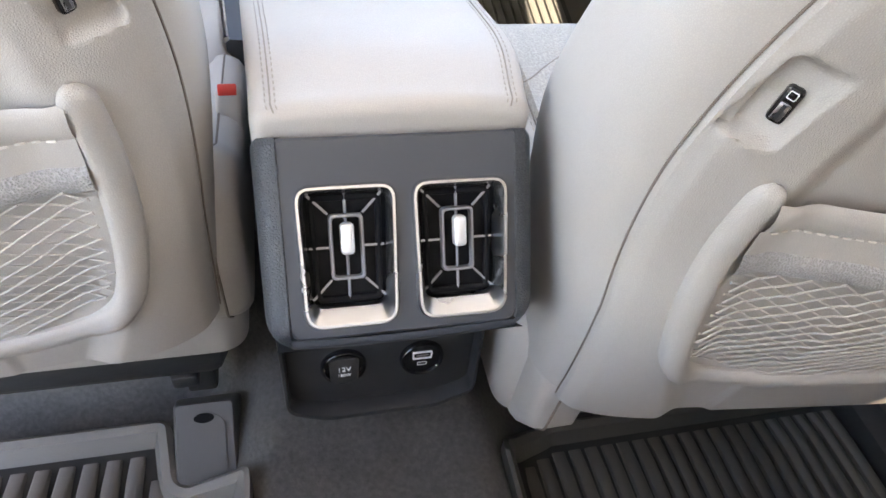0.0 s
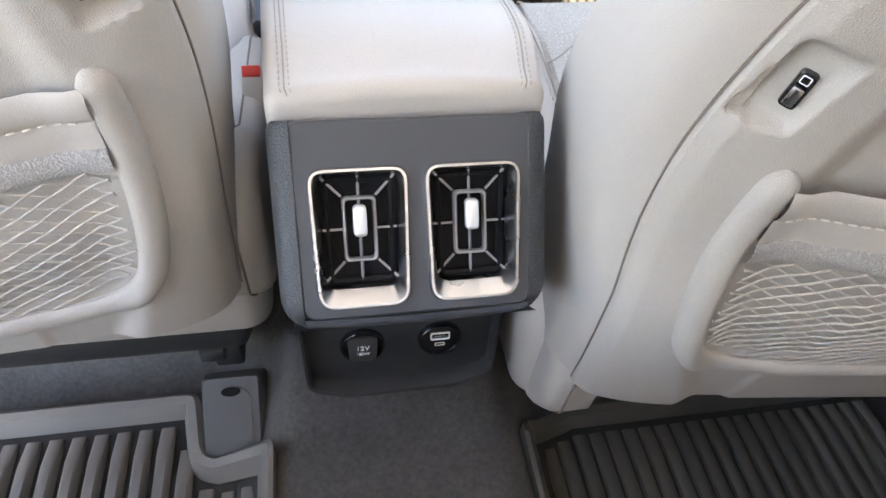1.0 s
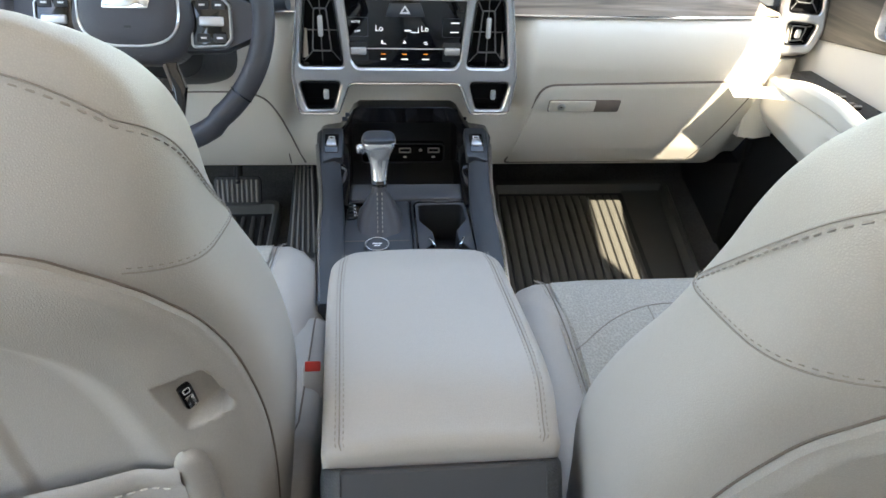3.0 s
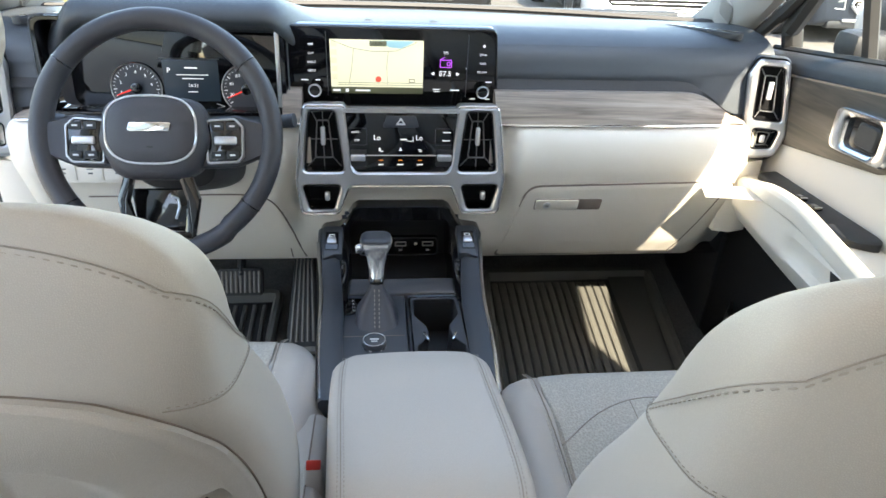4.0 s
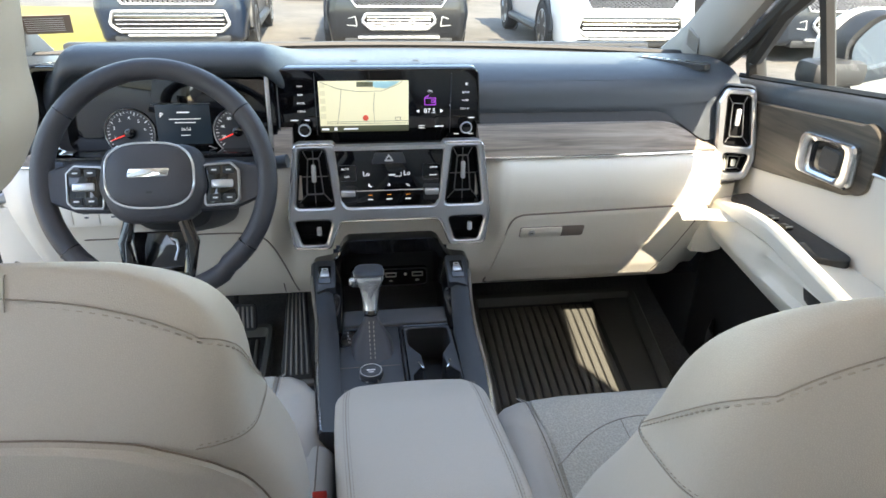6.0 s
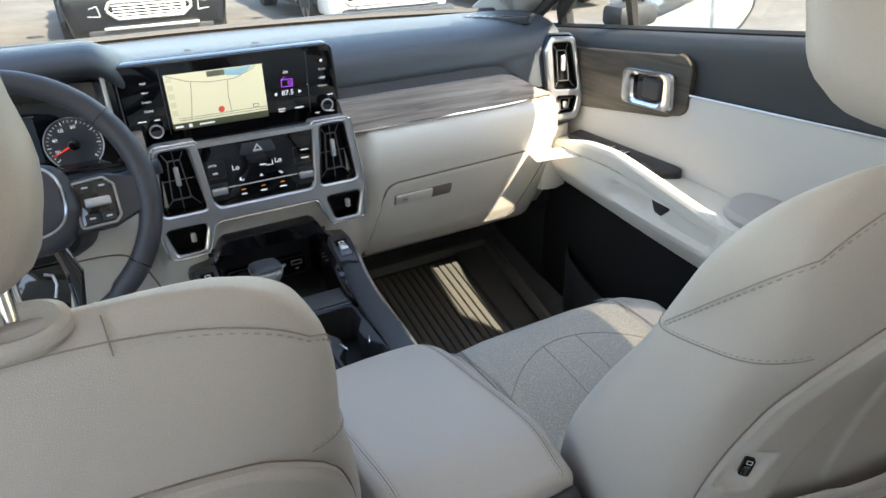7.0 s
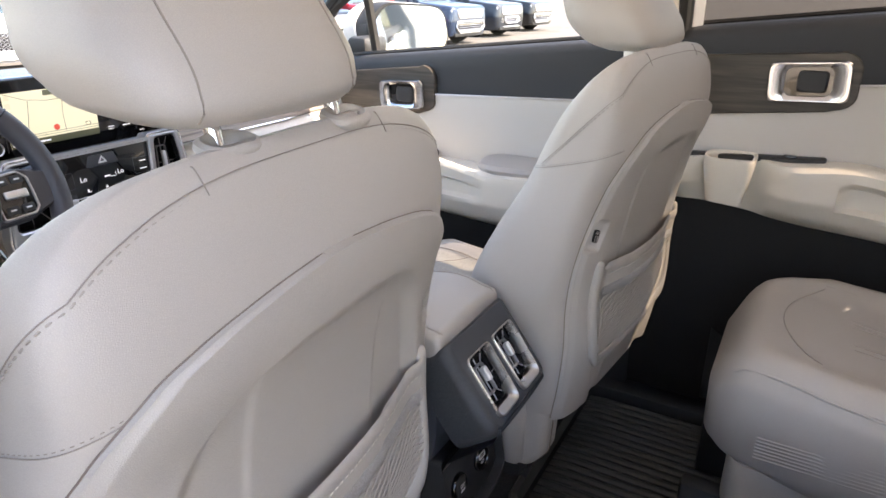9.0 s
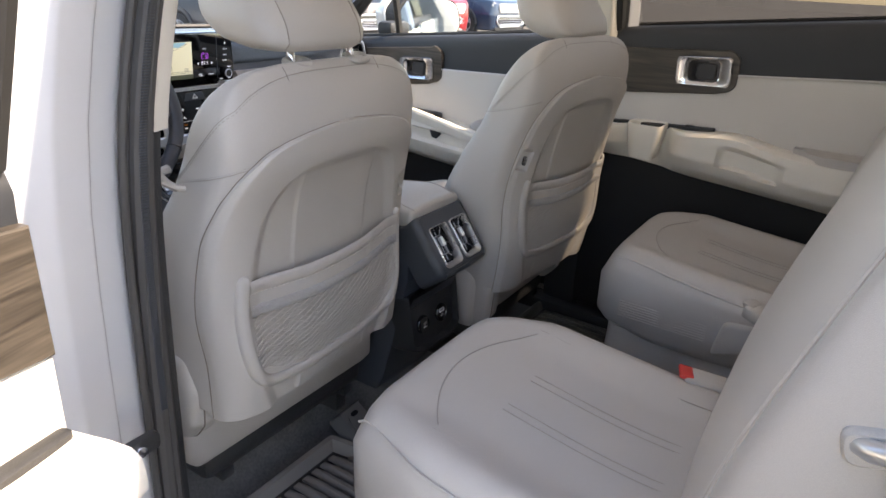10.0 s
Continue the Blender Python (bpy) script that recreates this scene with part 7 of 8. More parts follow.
    strip(0.5264, 0.5452, 0.0025, 6, "elastic_band", BAND, "grey woven elastic band")
    rest("pocket_stitching", stitches([(x + aside, front_of(x, 0.5657) - 0.0008, 0.5657 + zoff(x)) for x in np.linspace(-0.183 * wide, 0.183 * wide, 60)]), THREAD, seat)
    bm = bmesh.new()
    pitch = 0.0105
    for sl in (1, -1):
        for k in range(-18, 42):
            pts = []
            for i in range(61):
                x = (-0.182 + 0.364 * i / 60) * wide
                z = 0.30 + k * pitch + sl * x * 0.45 + 0.0004 * math.sin(i * 1.3 + k)
                a = wid(z) - 0.002
                if 0.4034 < z < 0.528 and abs(x) < a and not (z < 0.4255 and abs(x) > 0.150 * wide - (0.4255 - z)):
                    pts.append((x + aside, front_of(x, z) - 0.0012 * sl, z + zoff(x)))
            if len(pts) > 3:
                tube(pts, 0.0008, 5, bm=bm)
    rest("pocket_net", bm, NET, seat, "greige diamond net")["kind"] = "stuff"
    rest("net_backing", loft([[(aside + wid(z) * (2 * i / 30 - 1), shell(aside + wid(z) * (2 * i / 30 - 1), z) - 0.0018, z) for i in range(31)] for z in np.linspace(0.405, 0.528, 8)], closed=False, caps=False), SHELL, seat, "shaded shell behind the net")
    # seams and stitches of the cover
    line = seam_over(0.001)
    rest("top_seam", tube(line, 0.0005, 5), SEAM_SOFT, seat)
    rest("top_stitching", stitches(r=0.0008, length=0.0042, gap=0.0030, points=[(x, y, z - 0.0038) for x, y, z in seam_over(0.0012)]), SEAM_CHAIR, seat)
    for q in (-1, 1):
        fold = []
        for t in np.linspace(0, 1, 16):
            z = 0.9045 + 0.0175 * math.sin(math.pi * t * 0.85)
            hw, yr, yf = SEAT_BACK(z)
            b_ = back_y(0.112, z)
            fold.append((q * 0.112, b_ - 0.0008 if t < 0.58 else yr + yf - b_ + 0.0008, z + 0.0008))
        rest("yoke_seam", tube(fold, 0.0005, 5), SEAM_SOFT, seat)
    for q in (-1, 1):
        pts = []
        for i in range(40):
            t = i / 39
            y, z = 0.2215 + 0.135 * t, 0.797 - 0.040 * t ** 0.8
            pts.append((q * at_depth(y, z), y, z))
        rest("side_seam", tube(pts, 0.0005, 5), SEAM_SOFT, seat)
        rest("side_stitching", stitches([(x, y - 0.0003, z + 0.003) for x, y, z in pts], r=0.0004, length=0.0026, gap=0.0028), SEAM_SOFT, seat)
    # head rest on its two stems
    hx, shift, bulge, broad, square = head
    dx, dy, dz = shift
    hr = part("head_rest", loft([[(hx + dx + x * (1 + broad * SS(1.08, 0.98, z)), dy + c + y * (bulge if y > 0 else 1.0), z + dz) for x, y in oval(w, d, square, 72)] for z, w, d, c in
              [(lambda r: (z_, r[0], r[1], r[2]))(HEAD(z_)) for z_ in [0.920 + 0.213 * (0.5 - 0.5 * math.cos(math.pi * i / 28)) for i in range(29)]]]), LEATHER, seat, "greige leather head rest")
    for q in (-1, 1):
        pts = [(hx + dx + q * 0.078, dy + HEAD(z)[2] - HEAD(z)[1] * (1 - min(0.99, 0.078 / HEAD(z)[0]) ** 3) ** (1 / 3) - 0.0004, z + dz) for z in np.linspace(0.924, 1.118, 30)]
        part("head_seam", tube(pts, 0.0008, 5), SEAM_SOFT, hr)
        sx = dx + (0.0175 if s > 0 else 0.02) + q * 0.0665
        gy, gz = (0.264, 0.0) if s > 0 else (0.268, 0.0)
        sx -= 0.012 if s > 0 else 0.0
        part("stem", tube([(sx, dy + 0.270, 0.88), (sx, dy + 0.278, 0.91), (sx, dy + 0.292, 0.96)], 0.0065, 14), CHROME, seat, "chrome head rest stem")
        part("stem_guide", loft([[(sx + x * 1.3, dy + gy + y, z - drop + gz + 0.25 * y) for x, y in oval(w, w * 0.80, 2.4, 28)] for z, w in ((0.916, 0.014), (0.920, 0.019), (0.924, 0.021), (0.928, 0.020), (0.930, 0.0165), (0.928, 0.012), (0.922, 0.009))]), SHELL, seat, "greige stem guide")
    if s > 0:
        rest("belt_guide", tube([(-0.236, 0.318, 0.755), (-0.252, 0.322, 0.758), (-0.260, 0.335, 0.768), (-0.257, 0.350, 0.778), (-0.238, 0.352, 0.780)], 0.007, 8), SHELL, seat, "greige belt guide")
    # cushion with raised sides, perforated centre
    def top(x, y):
        v = (y - 0.40) / 0.48
        return 0.352 + 0.050 * SS(0, 0.8, v) - 0.030 * SS(0.86, 1.02, v) + 0.034 * SS(0.135, 0.21, abs(x)) * SS(1.0, 0.6, v)
    ol = rounded([(-0.245, 0.36), (0.245, 0.36), (0.245, 0.78), (0.205, 0.885), (-0.205, 0.885), (-0.245, 0.78)], [0.03, 0.03, 0.08, 0.08, 0.08, 0.08], 8)
    part("cushion", cushion(ol, top, 0.20, roll=0.30), LEATHER, seat, "greige leather cushion")
    fl = rounded([(-0.150, 0.42), (0.150, 0.42), (0.168, 0.84), (0.10, 0.862), (-0.10, 0.862), (-0.168, 0.84)], 0.03, 5)
    bm = bmesh.new()
    prev = None
    for i in range(31):
        x = -0.166 + 0.332 * i / 30
        sp = clip_line(fl, x)
        if not sp:
            prev = None
            continue
        a, b = sp[0][0], sp[-1][1]
        cur = [bm.verts.new((x, a + (b - a) * j / 26, top(x, a + (b - a) * j / 26) + 0.0015 + 0.0045 * min(1, min(j, 26 - j) / 3))) for j in range(27)]
        if prev:
            for j in range(26):
                bm.faces.new((prev[j], cur[j], cur[j + 1], prev[j + 1]))
        prev = cur
    part("seat_field", bm, PERF, seat, "perforated greige centre field")
    for yy in (0.70,):
        line = [(x, yy + 0.10 * (1 - (x / 0.17) ** 2) - 0.03, top(x, yy + 0.10 * (1 - (x / 0.17) ** 2) - 0.03) + 0.0062) for x in np.linspace(-0.162, 0.162, 40)]
        part("cross_seam", tube(line, 0.0009, 5), SEAM_SOFT, seat)
        for q in (-0.035, 0.035):
            part("field_seam", tube([(q, y, top(q, y) + 0.0062) for y in np.linspace(0.44, 0.765, 20)], 0.0008, 5), SEAM_SOFT, seat)
    for q in (-1, 1):
        line = [(q * (0.155 + 0.016 * SS(0.42, 0.84, y)), y, top(q * (0.155 + 0.016 * SS(0.42, 0.84, y)), y) + 0.001) for y in np.linspace(0.42, 0.87, 40)]
        part("edge_seam", tube(line, 0.0011, 5), SEAM_SOFT, seat)
        part("edge_stitching", stitches([(x + q * 0.006, y, z + 0.0012) for x, y, z in line]), THREAD, seat)
    # pan, covers and rails
    part("pan", box(0, 0.60, 0.185, 0.44, 0.46, 0.07, 0.02), DARK, seat, "black seat pan")
    for q in (-1, 1):
        ol = [(y, z + cover[1]) for y, z in rounded([(0.318, 0.31), (0.322, 0.240), (0.352, 0.200), (0.42, 0.198), (0.66, 0.205), (0.72, 0.25), (0.66, 0.31), (0.45, 0.34), (0.40, 0.375), (0.34, 0.372)], [0.03, 0.03, 0.03, 0.03, 0.03, 0.03, 0.03, 0.02, 0.03, 0.03], 6)]
        bm = loft([[(q * (x + cover[0]), y, z) for y, z in lp] for x, lp in ((0.19, ol), (0.218, ol), (0.228, inset(ol, 0.002)), (0.235, inset(ol, 0.006)), (0.240, inset(ol, 0.013)), (0.242, inset(ol, 0.024)))])
        part("side_cover", bm, SHELL, seat, "greige plastic side cover")
        part("cover_joint", tube([(q * (0.2195 + cover[0]), y - 0.0008, z) for y, z in ol], 0.0013, 5, closed=True), SEAM, seat, "dark joint line")
        part("rail", box(q * 0.17, 0.60, 0.145, 0.03, 0.46, 0.022, 0.004), DARK, seat)
    return seat


HEAD = spline([(0.920, 0.086, 0.036, 0.284), (0.928, 0.102, 0.048, 0.289), (0.945, 0.112, 0.0575, 0.299), (1.0, 0.108, 0.0585, 0.330), (1.06, 0.100, 0.057, 0.363), (1.10, 0.093, 0.050, 0.384), (1.125, 0.078, 0.036, 0.397), (1.133, 0.045, 0.016, 0.402)])

front_seat(-1, (0.3657, 0.0, 0.0), "front passenger seat in greige leather with a net pocket", -0.1107, 0.0, 0.0, 0.014, 0.313, (0.026, (0.0123, 0.0, 0.0), 1.55, 0.24, 3.3), (-0.006, 0.0))
front_seat(1, (-0.3813, 0.1151, 0.0), "driver seat in greige leather, set further forward", 0.0673, 0.0411, 0.018, -0.006, 0.352, (-0.015, (0.0013, -0.0021, 0.004), 2.3, 0.0, 3.0), (0.022, 0.085))


# ---------------------------------------------------------------- rear chairs
def rear_chair(at, label, back=0.0, inner=1):
    """Origin: floor under the middle of the cushion's front edge; inner: the side of its inner edge in x."""
    c = thing("rear_chair", label, "car seat", at, "rear seats")
    def top(x, y):
        v = (y + 0.50) / 0.50
        return 0.455 + 0.035 * SS(0.2, 0.9, v) - 0.035 * SS(0.90, 1.02, v) + 0.016 * SS(0.11, 0.2, abs(x)) * SS(1.0, 0.7, v)
    ol = rounded([(-0.225, -0.52), (0.225, -0.52), (0.228, -0.16), (0.175, 0.0), (-0.175, 0.0), (-0.228, -0.16)], [0.03, 0.03, 0.14, 0.10, 0.10, 0.14], 9)
    cu = part("cushion", cushion(ol, top, 0.30, roll=0.35), LEATHER, c, "greige leather cushion")
    pts = [(x, -0.085 - 0.06 * (x / 0.15) ** 2, top(x, -0.085 - 0.06 * (x / 0.15) ** 2) + 0.001) for x in np.linspace(-0.15, 0.15, 30)]
    for q in (-1, 1):
        sd = [(q * (0.15 + 0.012 * SS(-0.5, -0.15, y)), y, top(q * 0.155, y) + 0.001) for y in np.linspace(-0.48, -0.145, 30)]
        part("edge_seam", tube(sd, 0.0009, 5), SEAM_CHAIR, cu)
        rim = [(q * (0.222 - 0.05 * SS(-0.18, -0.01, y)), y, top(q * 0.2, y) - 0.026) for y in np.linspace(-0.48, -0.03, 30)]
        part("piping", tube(rim, 0.0022, 6), LEATHER, cu)
        for k in (0.036, 0.052):
            part("field_seam", tube([(q * k, y, top(q * k, y) + 0.0008) for y in np.linspace(-0.47, -0.19, 16)], 0.0008, 5), SEAM_CHAIR, cu)
    part("front_seam", tube(pts, 0.0009, 5), SEAM_CHAIR, cu)
    bm = bmesh.new()
    for k in range(7):
        tube([(inner * (0.2315 - 0.004 * abs(y + 0.25)), y, 0.352 + 0.006 * k) for y in np.linspace(-0.27, -0.08, 12)], 0.0014, 4, bm=bm)
    part("side_ribs", bm, SHELL, cu, "fine moulded lines")
    part("plinth", loft([[(x * f, y * 0.96 - 0.015, z) for x, y in rounded(rect(-0.20, -0.50, 0.20, -0.03), 0.05)] for z, f in ((0.305, 1.0), (0.23, 1.04), (0.20, 0.95))]), SHELL, c, "grey plastic plinth")
    for q in (-1, 1):
        part("rail", box(q * 0.15, -0.26, 0.11, 0.04, 0.56, 0.2, 0.01), DARK, c, "black slide rail")
    # hinge cover and belt anchor at the inner rear corner
    wedge = rounded([(-0.285, 0.325), (-0.40, 0.372), (-0.43, 0.400), (-0.42, 0.425), (-0.30, 0.412)], [0.012, 0.01, 0.01, 0.02, 0.02], 4)
    part("hinge_cover", loft([[(inner * x, y, z) for y, z in lp] for x, lp in ((0.20, wedge), (0.238, wedge), (0.243, inset(wedge, 0.003)), (0.245, inset(wedge, 0.008)))]), SHELL, c, "grey plastic hinge cover")
    part("anchor_cap", box(inner * 0.207, -0.345, 0.425, 0.030, 0.062, 0.050, 0.006, 3), PEWTER, c, "grey anchor cap")
    # backrest
    prof = spline([(0.42, 0.215, -0.56, -0.43), (0.50, 0.235, -0.575, -0.42), (0.65, 0.245, -0.61, -0.435), (0.80, 0.24, -0.645, -0.475), (0.92, 0.225, -0.67, -0.515), (1.0, 0.195, -0.685, -0.55), (1.04, 0.15, -0.685, -0.585), (1.055, 0.08, -0.67, -0.61)])
    rings = []
    for z in [0.42 + 0.635 * (1 - (1 - i / 36) ** 1.4) for i in range(37)]:
        hw, yb, yf = prof(z)
        rings.append([(x, y, z) for x, y in oval(hw, (yf - yb) / 2, 3.0, 64, (0, (yb + yf) / 2 + back))])
    br = part("backrest", loft(rings), LEATHER, c, "greige leather backrest")
    for q in (-1, 1):
        part("edge_seam", tube([(q * prof(z)[0] * 0.93, prof(z)[2] - 0.024 + back, z) for z in np.linspace(0.46, 0.98, 30)], 0.002, 5), SEAM_CHAIR, br)
    # fold lever on the outer side
    lx = -inner * 0.243
    lever_at = Matrix.Translation((lx, -0.555 + back, 0.735)) @ Matrix.Rotation(radians(-16), 4, "X")
    lv = part("fold_lever", loft([[lever_at @ Vector((-inner * x, y, z)) for y, z in lp] for x, lp in ((-0.012, rounded(rect(-0.075, -0.016, 0.024, 0.016), 0.012)), (0.004, rounded(rect(-0.075, -0.016, 0.024, 0.016), 0.012)), (0.008, rounded(rect(-0.072, -0.013, 0.021, 0.013), 0.010)))]), SHELL, br, "greige lever bezel")
    part("lever_bar", tube([lever_at @ Vector((-inner * x, y, z)) for x, y, z in ((0.002, 0.012, 0.002), (0.013, 0.004, 0.004), (0.018, -0.016, 0.004), (0.018, -0.062, 0.001))], 0.0085, 12), SILVER, lv, "bright fold lever")
    hd = part("head_rest", loft([[(x, y - 0.005, z) for x, y in oval(w, d, 3.0, 48, (0, -0.64 + back))] for z, w, d in ((1.075, 0.09, 0.03), (1.085, 0.115, 0.045), (1.12, 0.13, 0.052), (1.17, 0.13, 0.05), (1.205, 0.115, 0.04), (1.22, 0.07, 0.02))]), LEATHER, c)
    for q in (-1, 1):
        part("stem", tube([(q * 0.06, -0.64 + back, 1.03), (q * 0.06, -0.645 + back, 1.10)], 0.006, 10), CHROME, c)
    return c


rear_chair((-0.415, 0.160, 0.0), "greige leather rear chair behind the driver seat", -0.025)
rear_chair((0.392, 0.085, 0.0), "greige leather rear chair behind the passenger seat", 0.0, -1)


def buckle(at, label, turn=0, lift=25, red=True, size=1.0):
    b = thing("belt_buckle", label, "seat belt buckle", at)
    b.scale = (size, size, size)
    b.rotation_euler = (radians(lift), 0, radians(turn))
    part("case", box(0, -0.03, 0.012, 0.046, 0.075, 0.028, 0.008, 3), SHELL, b, "grey buckle case")
    part("button", box(0, 0.004, 0.0235, 0.034, 0.022, 0.008, 0.003), RED if red else SHELL, b, "red release button" if red else "grey release button")
    part("stalk", loft([[(x, y, z) for x, z in oval(w, 0.010, 2.5, 20, (0, 0.006))] for y, w in ((-0.06, 0.02), (-0.09, 0.018), (-0.13, 0.016))]), SHELL, b)
    return b


buckle((-0.205, -0.218, 0.455), "rear belt buckle with a red release button", 18, 8)
buckle((0.128, -0.26, 0.455), "grey belt buckle beside the rear passenger chair", -25, 10, False)
buckle((-0.130, 0.648, 0.424), "front belt buckle with a red button beside the console", 0, 50, True, 0.55)

# ---------------------------------------------------------------- parked cars across the lane
LENS = material("clear_lamp_lens", (0.30, 0.32, 0.34), 0.08, coat=1.0, vary=0.1)
CARGLASS = material("dark_car_glass", (0.05, 0.075, 0.085), 0.05, coat=0.6, vary=0.15)
TYRE = material("tyre_rubber", (0.018, 0.018, 0.018), 0.8, bump=0.3, grain_size=120, vary=0.2)
ALLOY = material("machined_alloy", (0.42, 0.42, 0.43), 0.3, metal=0.9, vary=0.1)
AMBERL = material("amber_reflector", (0.75, 0.22, 0.02), 0.3)


def car_paint(name, c):
    return material(name, c, 0.3, coat=0.3, vary=0.04, metal=0.0)


def parked_suv(label, paint, at, style, turn=0.0):
    """Front towards -y, standing on the ground."""
    c = thing("parked_suv", label, "car", at, "parked cars")
    c.rotation_euler = (0, 0, radians(turn))
    st_ = spline([(0.0, 0.80, 0.32, 0.90, 0.06), (0.05, 0.875, 0.26, 0.955, 0.08), (0.18, 0.915, 0.22, 0.99, 0.12), (0.45, 0.925, 0.21, 1.02, 0.14), (1.15, 0.93, 0.24, 1.08, 0.12), (2.4, 0.935, 0.25, 1.09, 0.10), (3.7, 0.93, 0.25, 1.10, 0.10), (4.25, 0.91, 0.28, 1.09, 0.10), (4.52, 0.85, 0.36, 1.02, 0.12), (4.62, 0.76, 0.48, 0.92, 0.12)])
    rings = []
    for y in [4.62 * (0.5 - 0.5 * math.cos(math.pi * i / 40)) for i in range(41)]:
        w, z0, z1, r = st_(y)
        rings.append([(x, y, z) for x, z in rounded([(-w * 0.93, z0), (w * 0.93, z0), (w, z0 + (z1 - z0) * 0.5), (w * 0.93, z1), (-w * 0.93, z1), (-w, z0 + (z1 - z0) * 0.5)], [0.06, 0.06, 0.15, r, r, 0.15], 5)])
    part("body", loft(rings), paint, c, "painted body", sharp=50)
    g = [(1.04, 1.02, 4.42, 0.87), (1.22, 1.34, 4.36, 0.82), (1.42, 1.74, 4.22, 0.745), (1.58, 2.10, 4.02, 0.665), (1.63, 2.35, 3.85, 0.60)]
    part("glass_house", loft([[(x, y, z) for x, y in rounded(rect(-w, a, w, b), 0.16, 5)] for z, a, b, w in g]), CARGLASS, c, "dark windows")
    part("roof", loft([[(x, y, z) for x, y in rounded(rect(-w, a, w, b), 0.2, 5)] for z, a, b, w in ((1.575, 2.08, 4.12, 0.675), (1.63, 2.14, 4.08, 0.66), (1.665, 2.4, 3.9, 0.58))]), paint, c)
    for s in (-1, 1):
        part("windscreen_pillar", tube([(s * 0.85, 1.06, 1.05), (s * 0.80, 1.42, 1.25), (s * 0.735, 1.78, 1.43), (s * 0.665, 2.14, 1.58)], 0.035, 6), paint, c)
        for y0, y1 in ((2.25, 2.30), (3.35, 3.45), (4.30, 4.08)):
            part("side_pillar", tube([(s * 0.872, y0, 1.05), (s * 0.815, y0 + (y1 - y0) * 0.5, 1.30), (s * 0.675, y1, 1.58)], 0.035, 6), paint if y0 > 4 else DARK, c)
        m = box(s * 1.02, 1.28, 1.13, 0.20, 0.14, 0.14, 0.045, 3)
        part("door_mirror", m, paint, c)
        part("sill_cladding", tube([(s * 0.90, y, 0.30) for y in (1.30, 2.2, 3.0, 3.3)], 0.07, 8), DARK, c, "black sill cladding")
        for y in (0.90, 3.70):
            ring = [(s * 0.925, y + 0.395 * math.cos(a), 0.36 + 0.395 * math.sin(a)) for a in np.linspace(-0.15, math.pi + 0.15, 22)]
            part("arch_trim", tube(ring, 0.035, 6), DARK, c, "black wheel arch trim")
            mm = Matrix.Translation((s * 0.80, y, 0.36)) @ Matrix.Rotation(radians(90 * s), 4, "Y")
            w = part("wheel", lathe([(0.24, -0.02), (0.33, -0.03), (0.355, 0.0), (0.36, 0.06), (0.36, 0.12), (0.345, 0.155), (0.30, 0.165), (0.245, 0.155), (0.238, 0.10)], mm, 36), TYRE, c, "black tyre on alloy rim")
            part("well_shadow", disc(0.39, -0.05, -0.035, mm, 28), DARK, w)
            part("rim_barrel", lathe([(0.242, 0.155), (0.225, 0.150), (0.215, 0.08), (0.02, 0.07)], mm, 32), DARK, w)
            part("rim_edge", lathe([(0.238, 0.156), (0.246, 0.161), (0.238, 0.166), (0.230, 0.160)], mm, 32, cyclic=True), ALLOY, w)
            for k in range(5):
                a = 2 * math.pi * k / 5
                for d in (-0.14, 0.14):
                    part("spoke", tube([mm @ Vector((0.05 * math.cos(a), 0.05 * math.sin(a), 0.13)), mm @ Vector((0.15 * math.cos(a + d * 0.6), 0.15 * math.sin(a + d * 0.6), 0.145)), mm @ Vector((0.232 * math.cos(a + d), 0.232 * math.sin(a + d), 0.15))], 0.017, 6), ALLOY, w)
            part("hub_cap", disc(0.055, 0.12, 0.145, mm, 18), ALLOY, w)
    # face
    F = seat_on((0, -0.012, 0), (1, 0, 0), (0, 0.005, 1))
    up = rounded([(-0.54, 0.685), (0.54, 0.685), (0.64, 0.83), (0.59, 0.905), (-0.59, 0.905), (-0.64, 0.83)], 0.03, 4)
    part("upper_grille", plate(up, -0.05, 0.006, 0.01, F), PIANO, c, "black upper grille")
    bm = bmesh.new()
    for k in range(-10, 11):
        for r_ in range(4):
            x, z = k * 0.058 + (0.029 if r_ % 2 else 0), 0.715 + r_ * 0.052
            if abs(x) < 0.56:
                for q in (-1, 1):
                    tube([F @ Vector((x - 0.026, z, 0.008)), F @ Vector((x, z + q * 0.024, 0.012)), F @ Vector((x + 0.026, z, 0.008))], 0.006, 4, bm=bm)
    part("grille_lattice", bm, ALLOY, c, "bright grille lattice")
    part("grille_frame", tube([F @ Vector((x, y, 0.008)) for x, y in up], 0.010, 6, closed=True), SILVER, c)
    wl, wb = (0.66, 0.36) if style == 0 else (0.42, 0.42)
    lo_ = rounded([(-wl + 0.06, wb), (wl - 0.06, wb), (wl + 0.05, wb + 0.09), (wl, 0.60), (-wl, 0.60), (-wl - 0.05, wb + 0.09)], 0.04, 4)
    part("lower_grille", plate(lo_, -0.05, 0.02, 0.01, F), PIANO, c, "black lower intake")
    part("intake_frame", tube([F @ Vector((x, y, 0.02)) for x, y in lo_], 0.020, 8, closed=True), SILVER, c, "satin intake frame")
    for k in range(4):
        zb_ = wb + 0.04 + (0.54 - wb) / 3.6 * k
        part("intake_bar", tube([F @ Vector((-wl + 0.02, zb_, 0.022)), F @ Vector((0, zb_, 0.03)), F @ Vector((wl - 0.02, zb_, 0.022))], 0.007, 6), ALLOY, c)
    part("skid_plate", box(0, 0.02, 0.315, 1.05, 0.10, 0.035, 0.012), SILVER, c, "satin skid strip")
    part("chin", box(0, 0.09, 0.27, 1.40, 0.16, 0.12, 0.03), DARK, c, "black lower bumper")
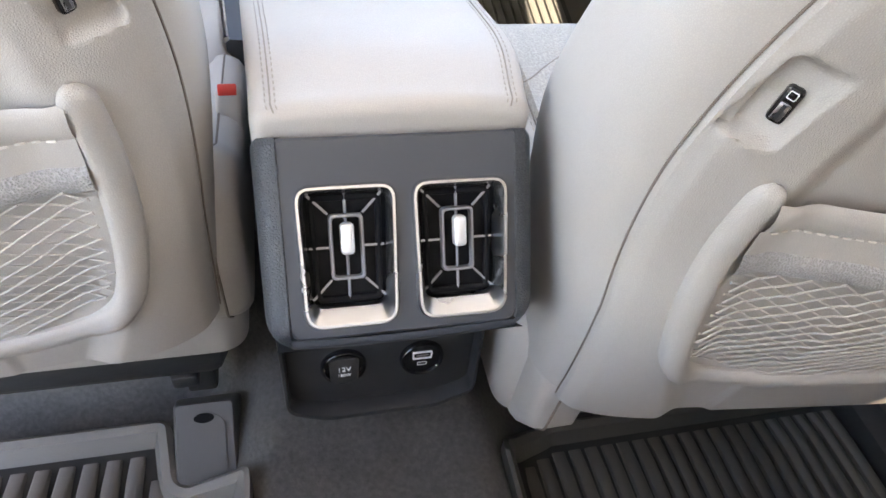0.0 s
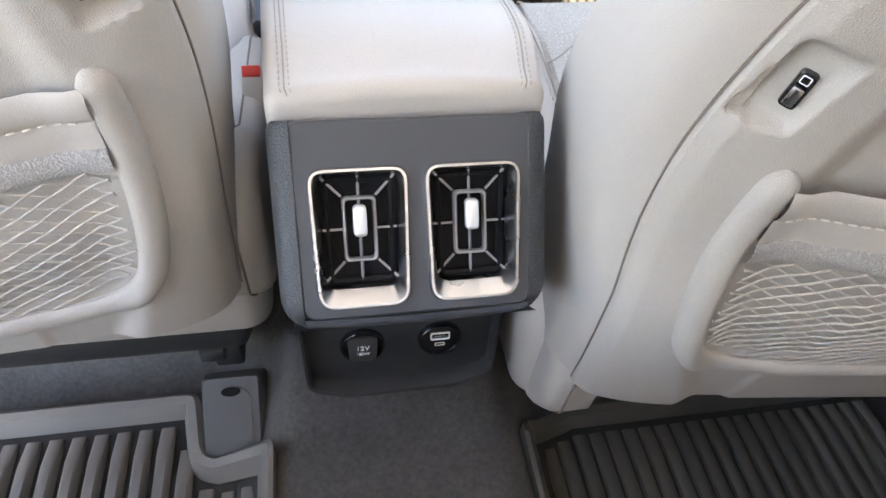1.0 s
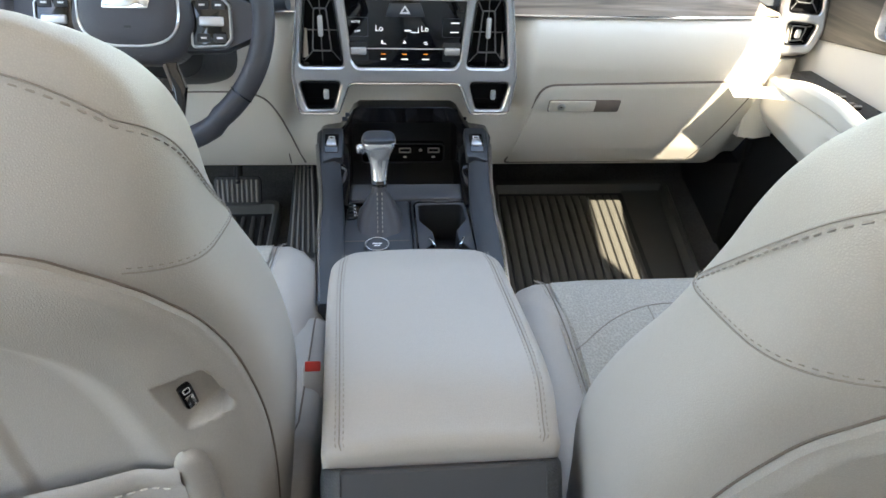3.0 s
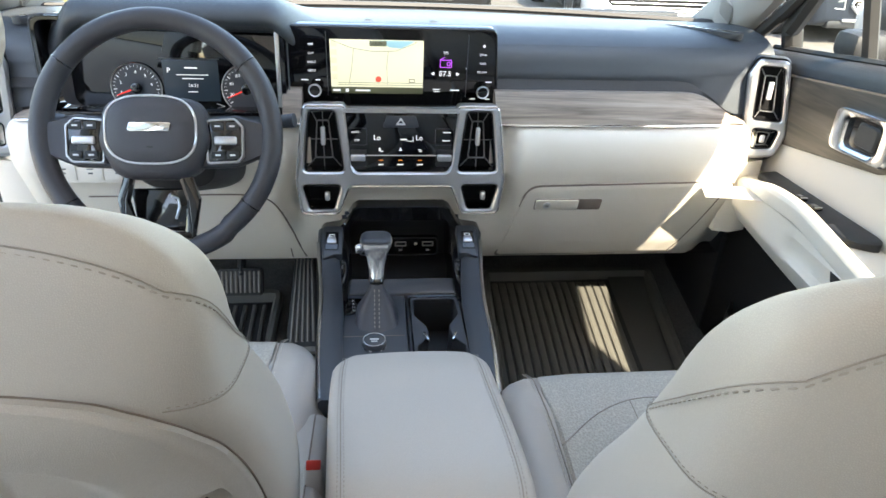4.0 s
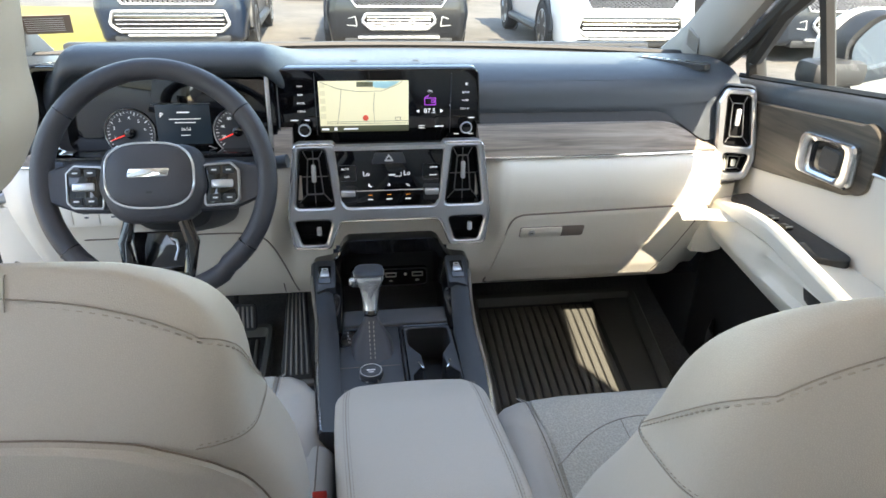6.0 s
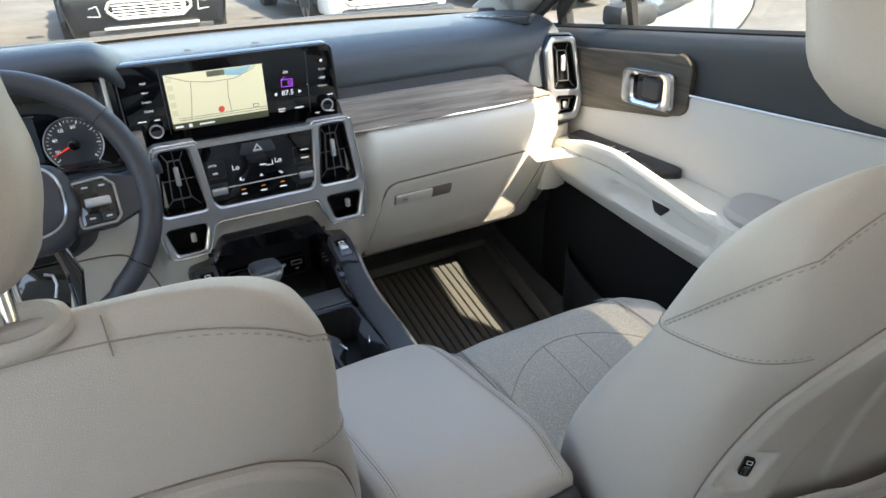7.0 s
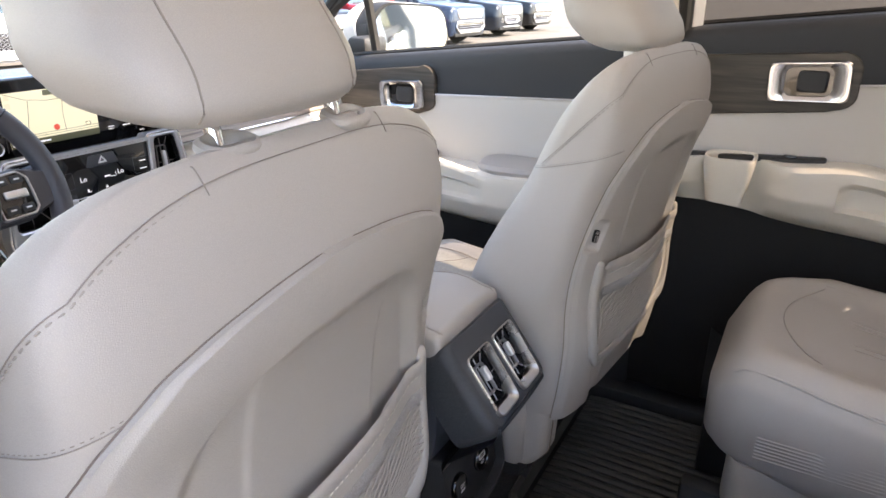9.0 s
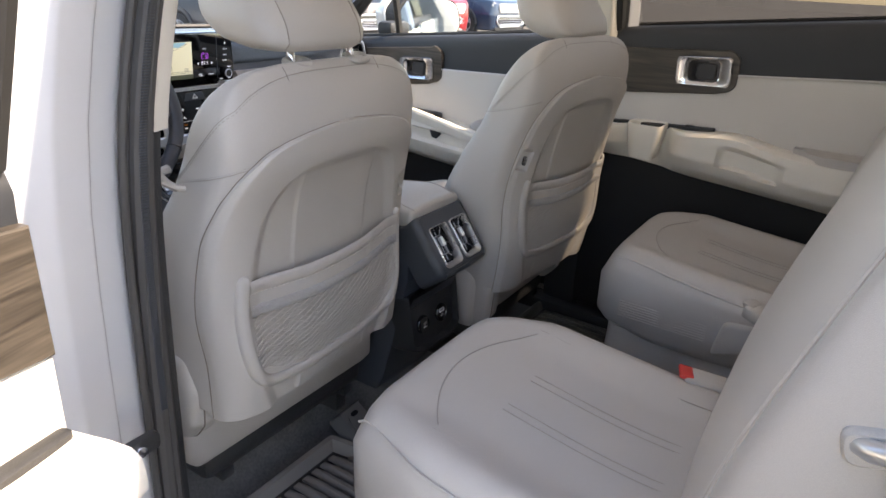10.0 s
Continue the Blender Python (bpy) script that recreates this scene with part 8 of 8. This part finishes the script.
    for s in (-1, 1):
        hl = rounded([(s * 0.60, 0.72), (s * 0.78, 0.74), (s * 0.86, 0.86), (s * 0.84, 0.91), (s * 0.60, 0.90), (s * 0.66, 0.82)][::s], 0.02, 3)
        hm_ = seat_on((0, -0.012, 0), (1, 0.0, 0), (0, 0.03, 1)) @ Matrix.Rotation(radians(5 * s), 4, "Y")
        h = part("headlight", plate(hl, -0.12, 0.045, 0.02, hm_), LENS, c, "clear headlight")
        part("running_light", tube([hm_ @ Vector((s * x, y, 0.048)) for x, y in ((0.61, 0.90), (0.69, 0.82), (0.62, 0.72))], 0.012, 6), WHITEINK, h)
        for k in range(2):
            part("lamp_cell", box(s * (0.72 + 0.06 * k), 0.83, 0.045, 0.04, 0.05, 0.02, 0.006, m=hm_), PIANO, h)
        if style:
            fg = rounded([(s * 0.52, 0.44), (s * 0.74, 0.46), (s * 0.76, 0.52), (s * 0.54, 0.58)][::s], 0.02, 3)
            part("fog_frame", ring_frame(fg, inset(fg, 0.022), -0.05, 0.06, hm_), SILVER, c, "satin fog lamp frame")
            part("fog_lamp", plate(inset(fg, 0.02), -0.05, 0.045, 0.004, hm_), PIANO, c)
        part("side_marker", box(s * 0.90, 0.36, 0.62, 0.02, 0.05, 0.16, 0.006), AMBERL, c, "amber side marker")
        part("hood_line", tube([(x, 0.10 + 0.05 * (x / 0.8) ** 2, 0.945) for x in np.linspace(-0.8, 0.8, 16)], 0.006, 4), DARK, c)
    part("wiper", tube([(-0.6, 1.10, 1.10), (0.0, 1.07, 1.11), (0.5, 1.10, 1.11)], 0.012, 5), DARK, c)
    return c


NAVY, BLACKP, WHITEP, SLATE, REDP, BLUEP = car_paint("navy_paint", (0.006, 0.013, 0.028)), car_paint("black_paint", (0.005, 0.006, 0.008)), car_paint("white_paint", (0.78, 0.78, 0.77)), car_paint("slate_blue_paint", (0.016, 0.022, 0.032)), car_paint("red_paint", (0.24, 0.010, 0.016)), car_paint("mid_blue_paint", (0.016, 0.032, 0.065))
parked_suv("navy SUV parked nose-out, silver lower grille", NAVY, (-2.26, 8.85, GROUND), 0, 2)
parked_suv("black SUV parked nose-out, silver fog lamp frames", BLACKP, (0.57, 8.65, GROUND), 1)
parked_suv("white SUV parked nose-out in the sun", WHITEP, (3.58, 8.45, GROUND), 0, -2)
parked_suv("slate blue SUV parked beside the white one", SLATE, (6.55, 8.3, GROUND), 1, -3)
parked_suv("black SUV further along the row", BLACKP, (9.6, 8.4, GROUND), 1, -3)
parked_suv("red SUV further along the row", REDP, (12.5, 8.5, GROUND), 1, -3)
parked_suv("mid-blue SUV with black arch trims in the row", BLUEP, (15.6, 8.5, GROUND), 0, -4)
parked_suv("slate SUV towards the end of the row", SLATE, (19.0, 8.8, GROUND), 1, -4)
parked_suv("dark SUV at the end of the row", BLACKP, (22.4, 9.1, GROUND), 0, -4)
parked_suv("black SUV in the second row behind", BLACKP, (-0.9, 17.6, GROUND), 0)
parked_suv("navy SUV in the second row behind", NAVY, (2.3, 17.6, GROUND), 1)

po = thing("post", "white concrete post in the grass strip", "post", (-5.2, 10.6, GROUND))
part("shaft", lathe([(0.30, 0.0), (0.28, 0.35), (0.16, 0.45), (0.15, 2.6)], Matrix(), 24), material("white_concrete", (0.72, 0.70, 0.66), 0.9, bump=0.5, grain_size=60, grain=0.2), po)
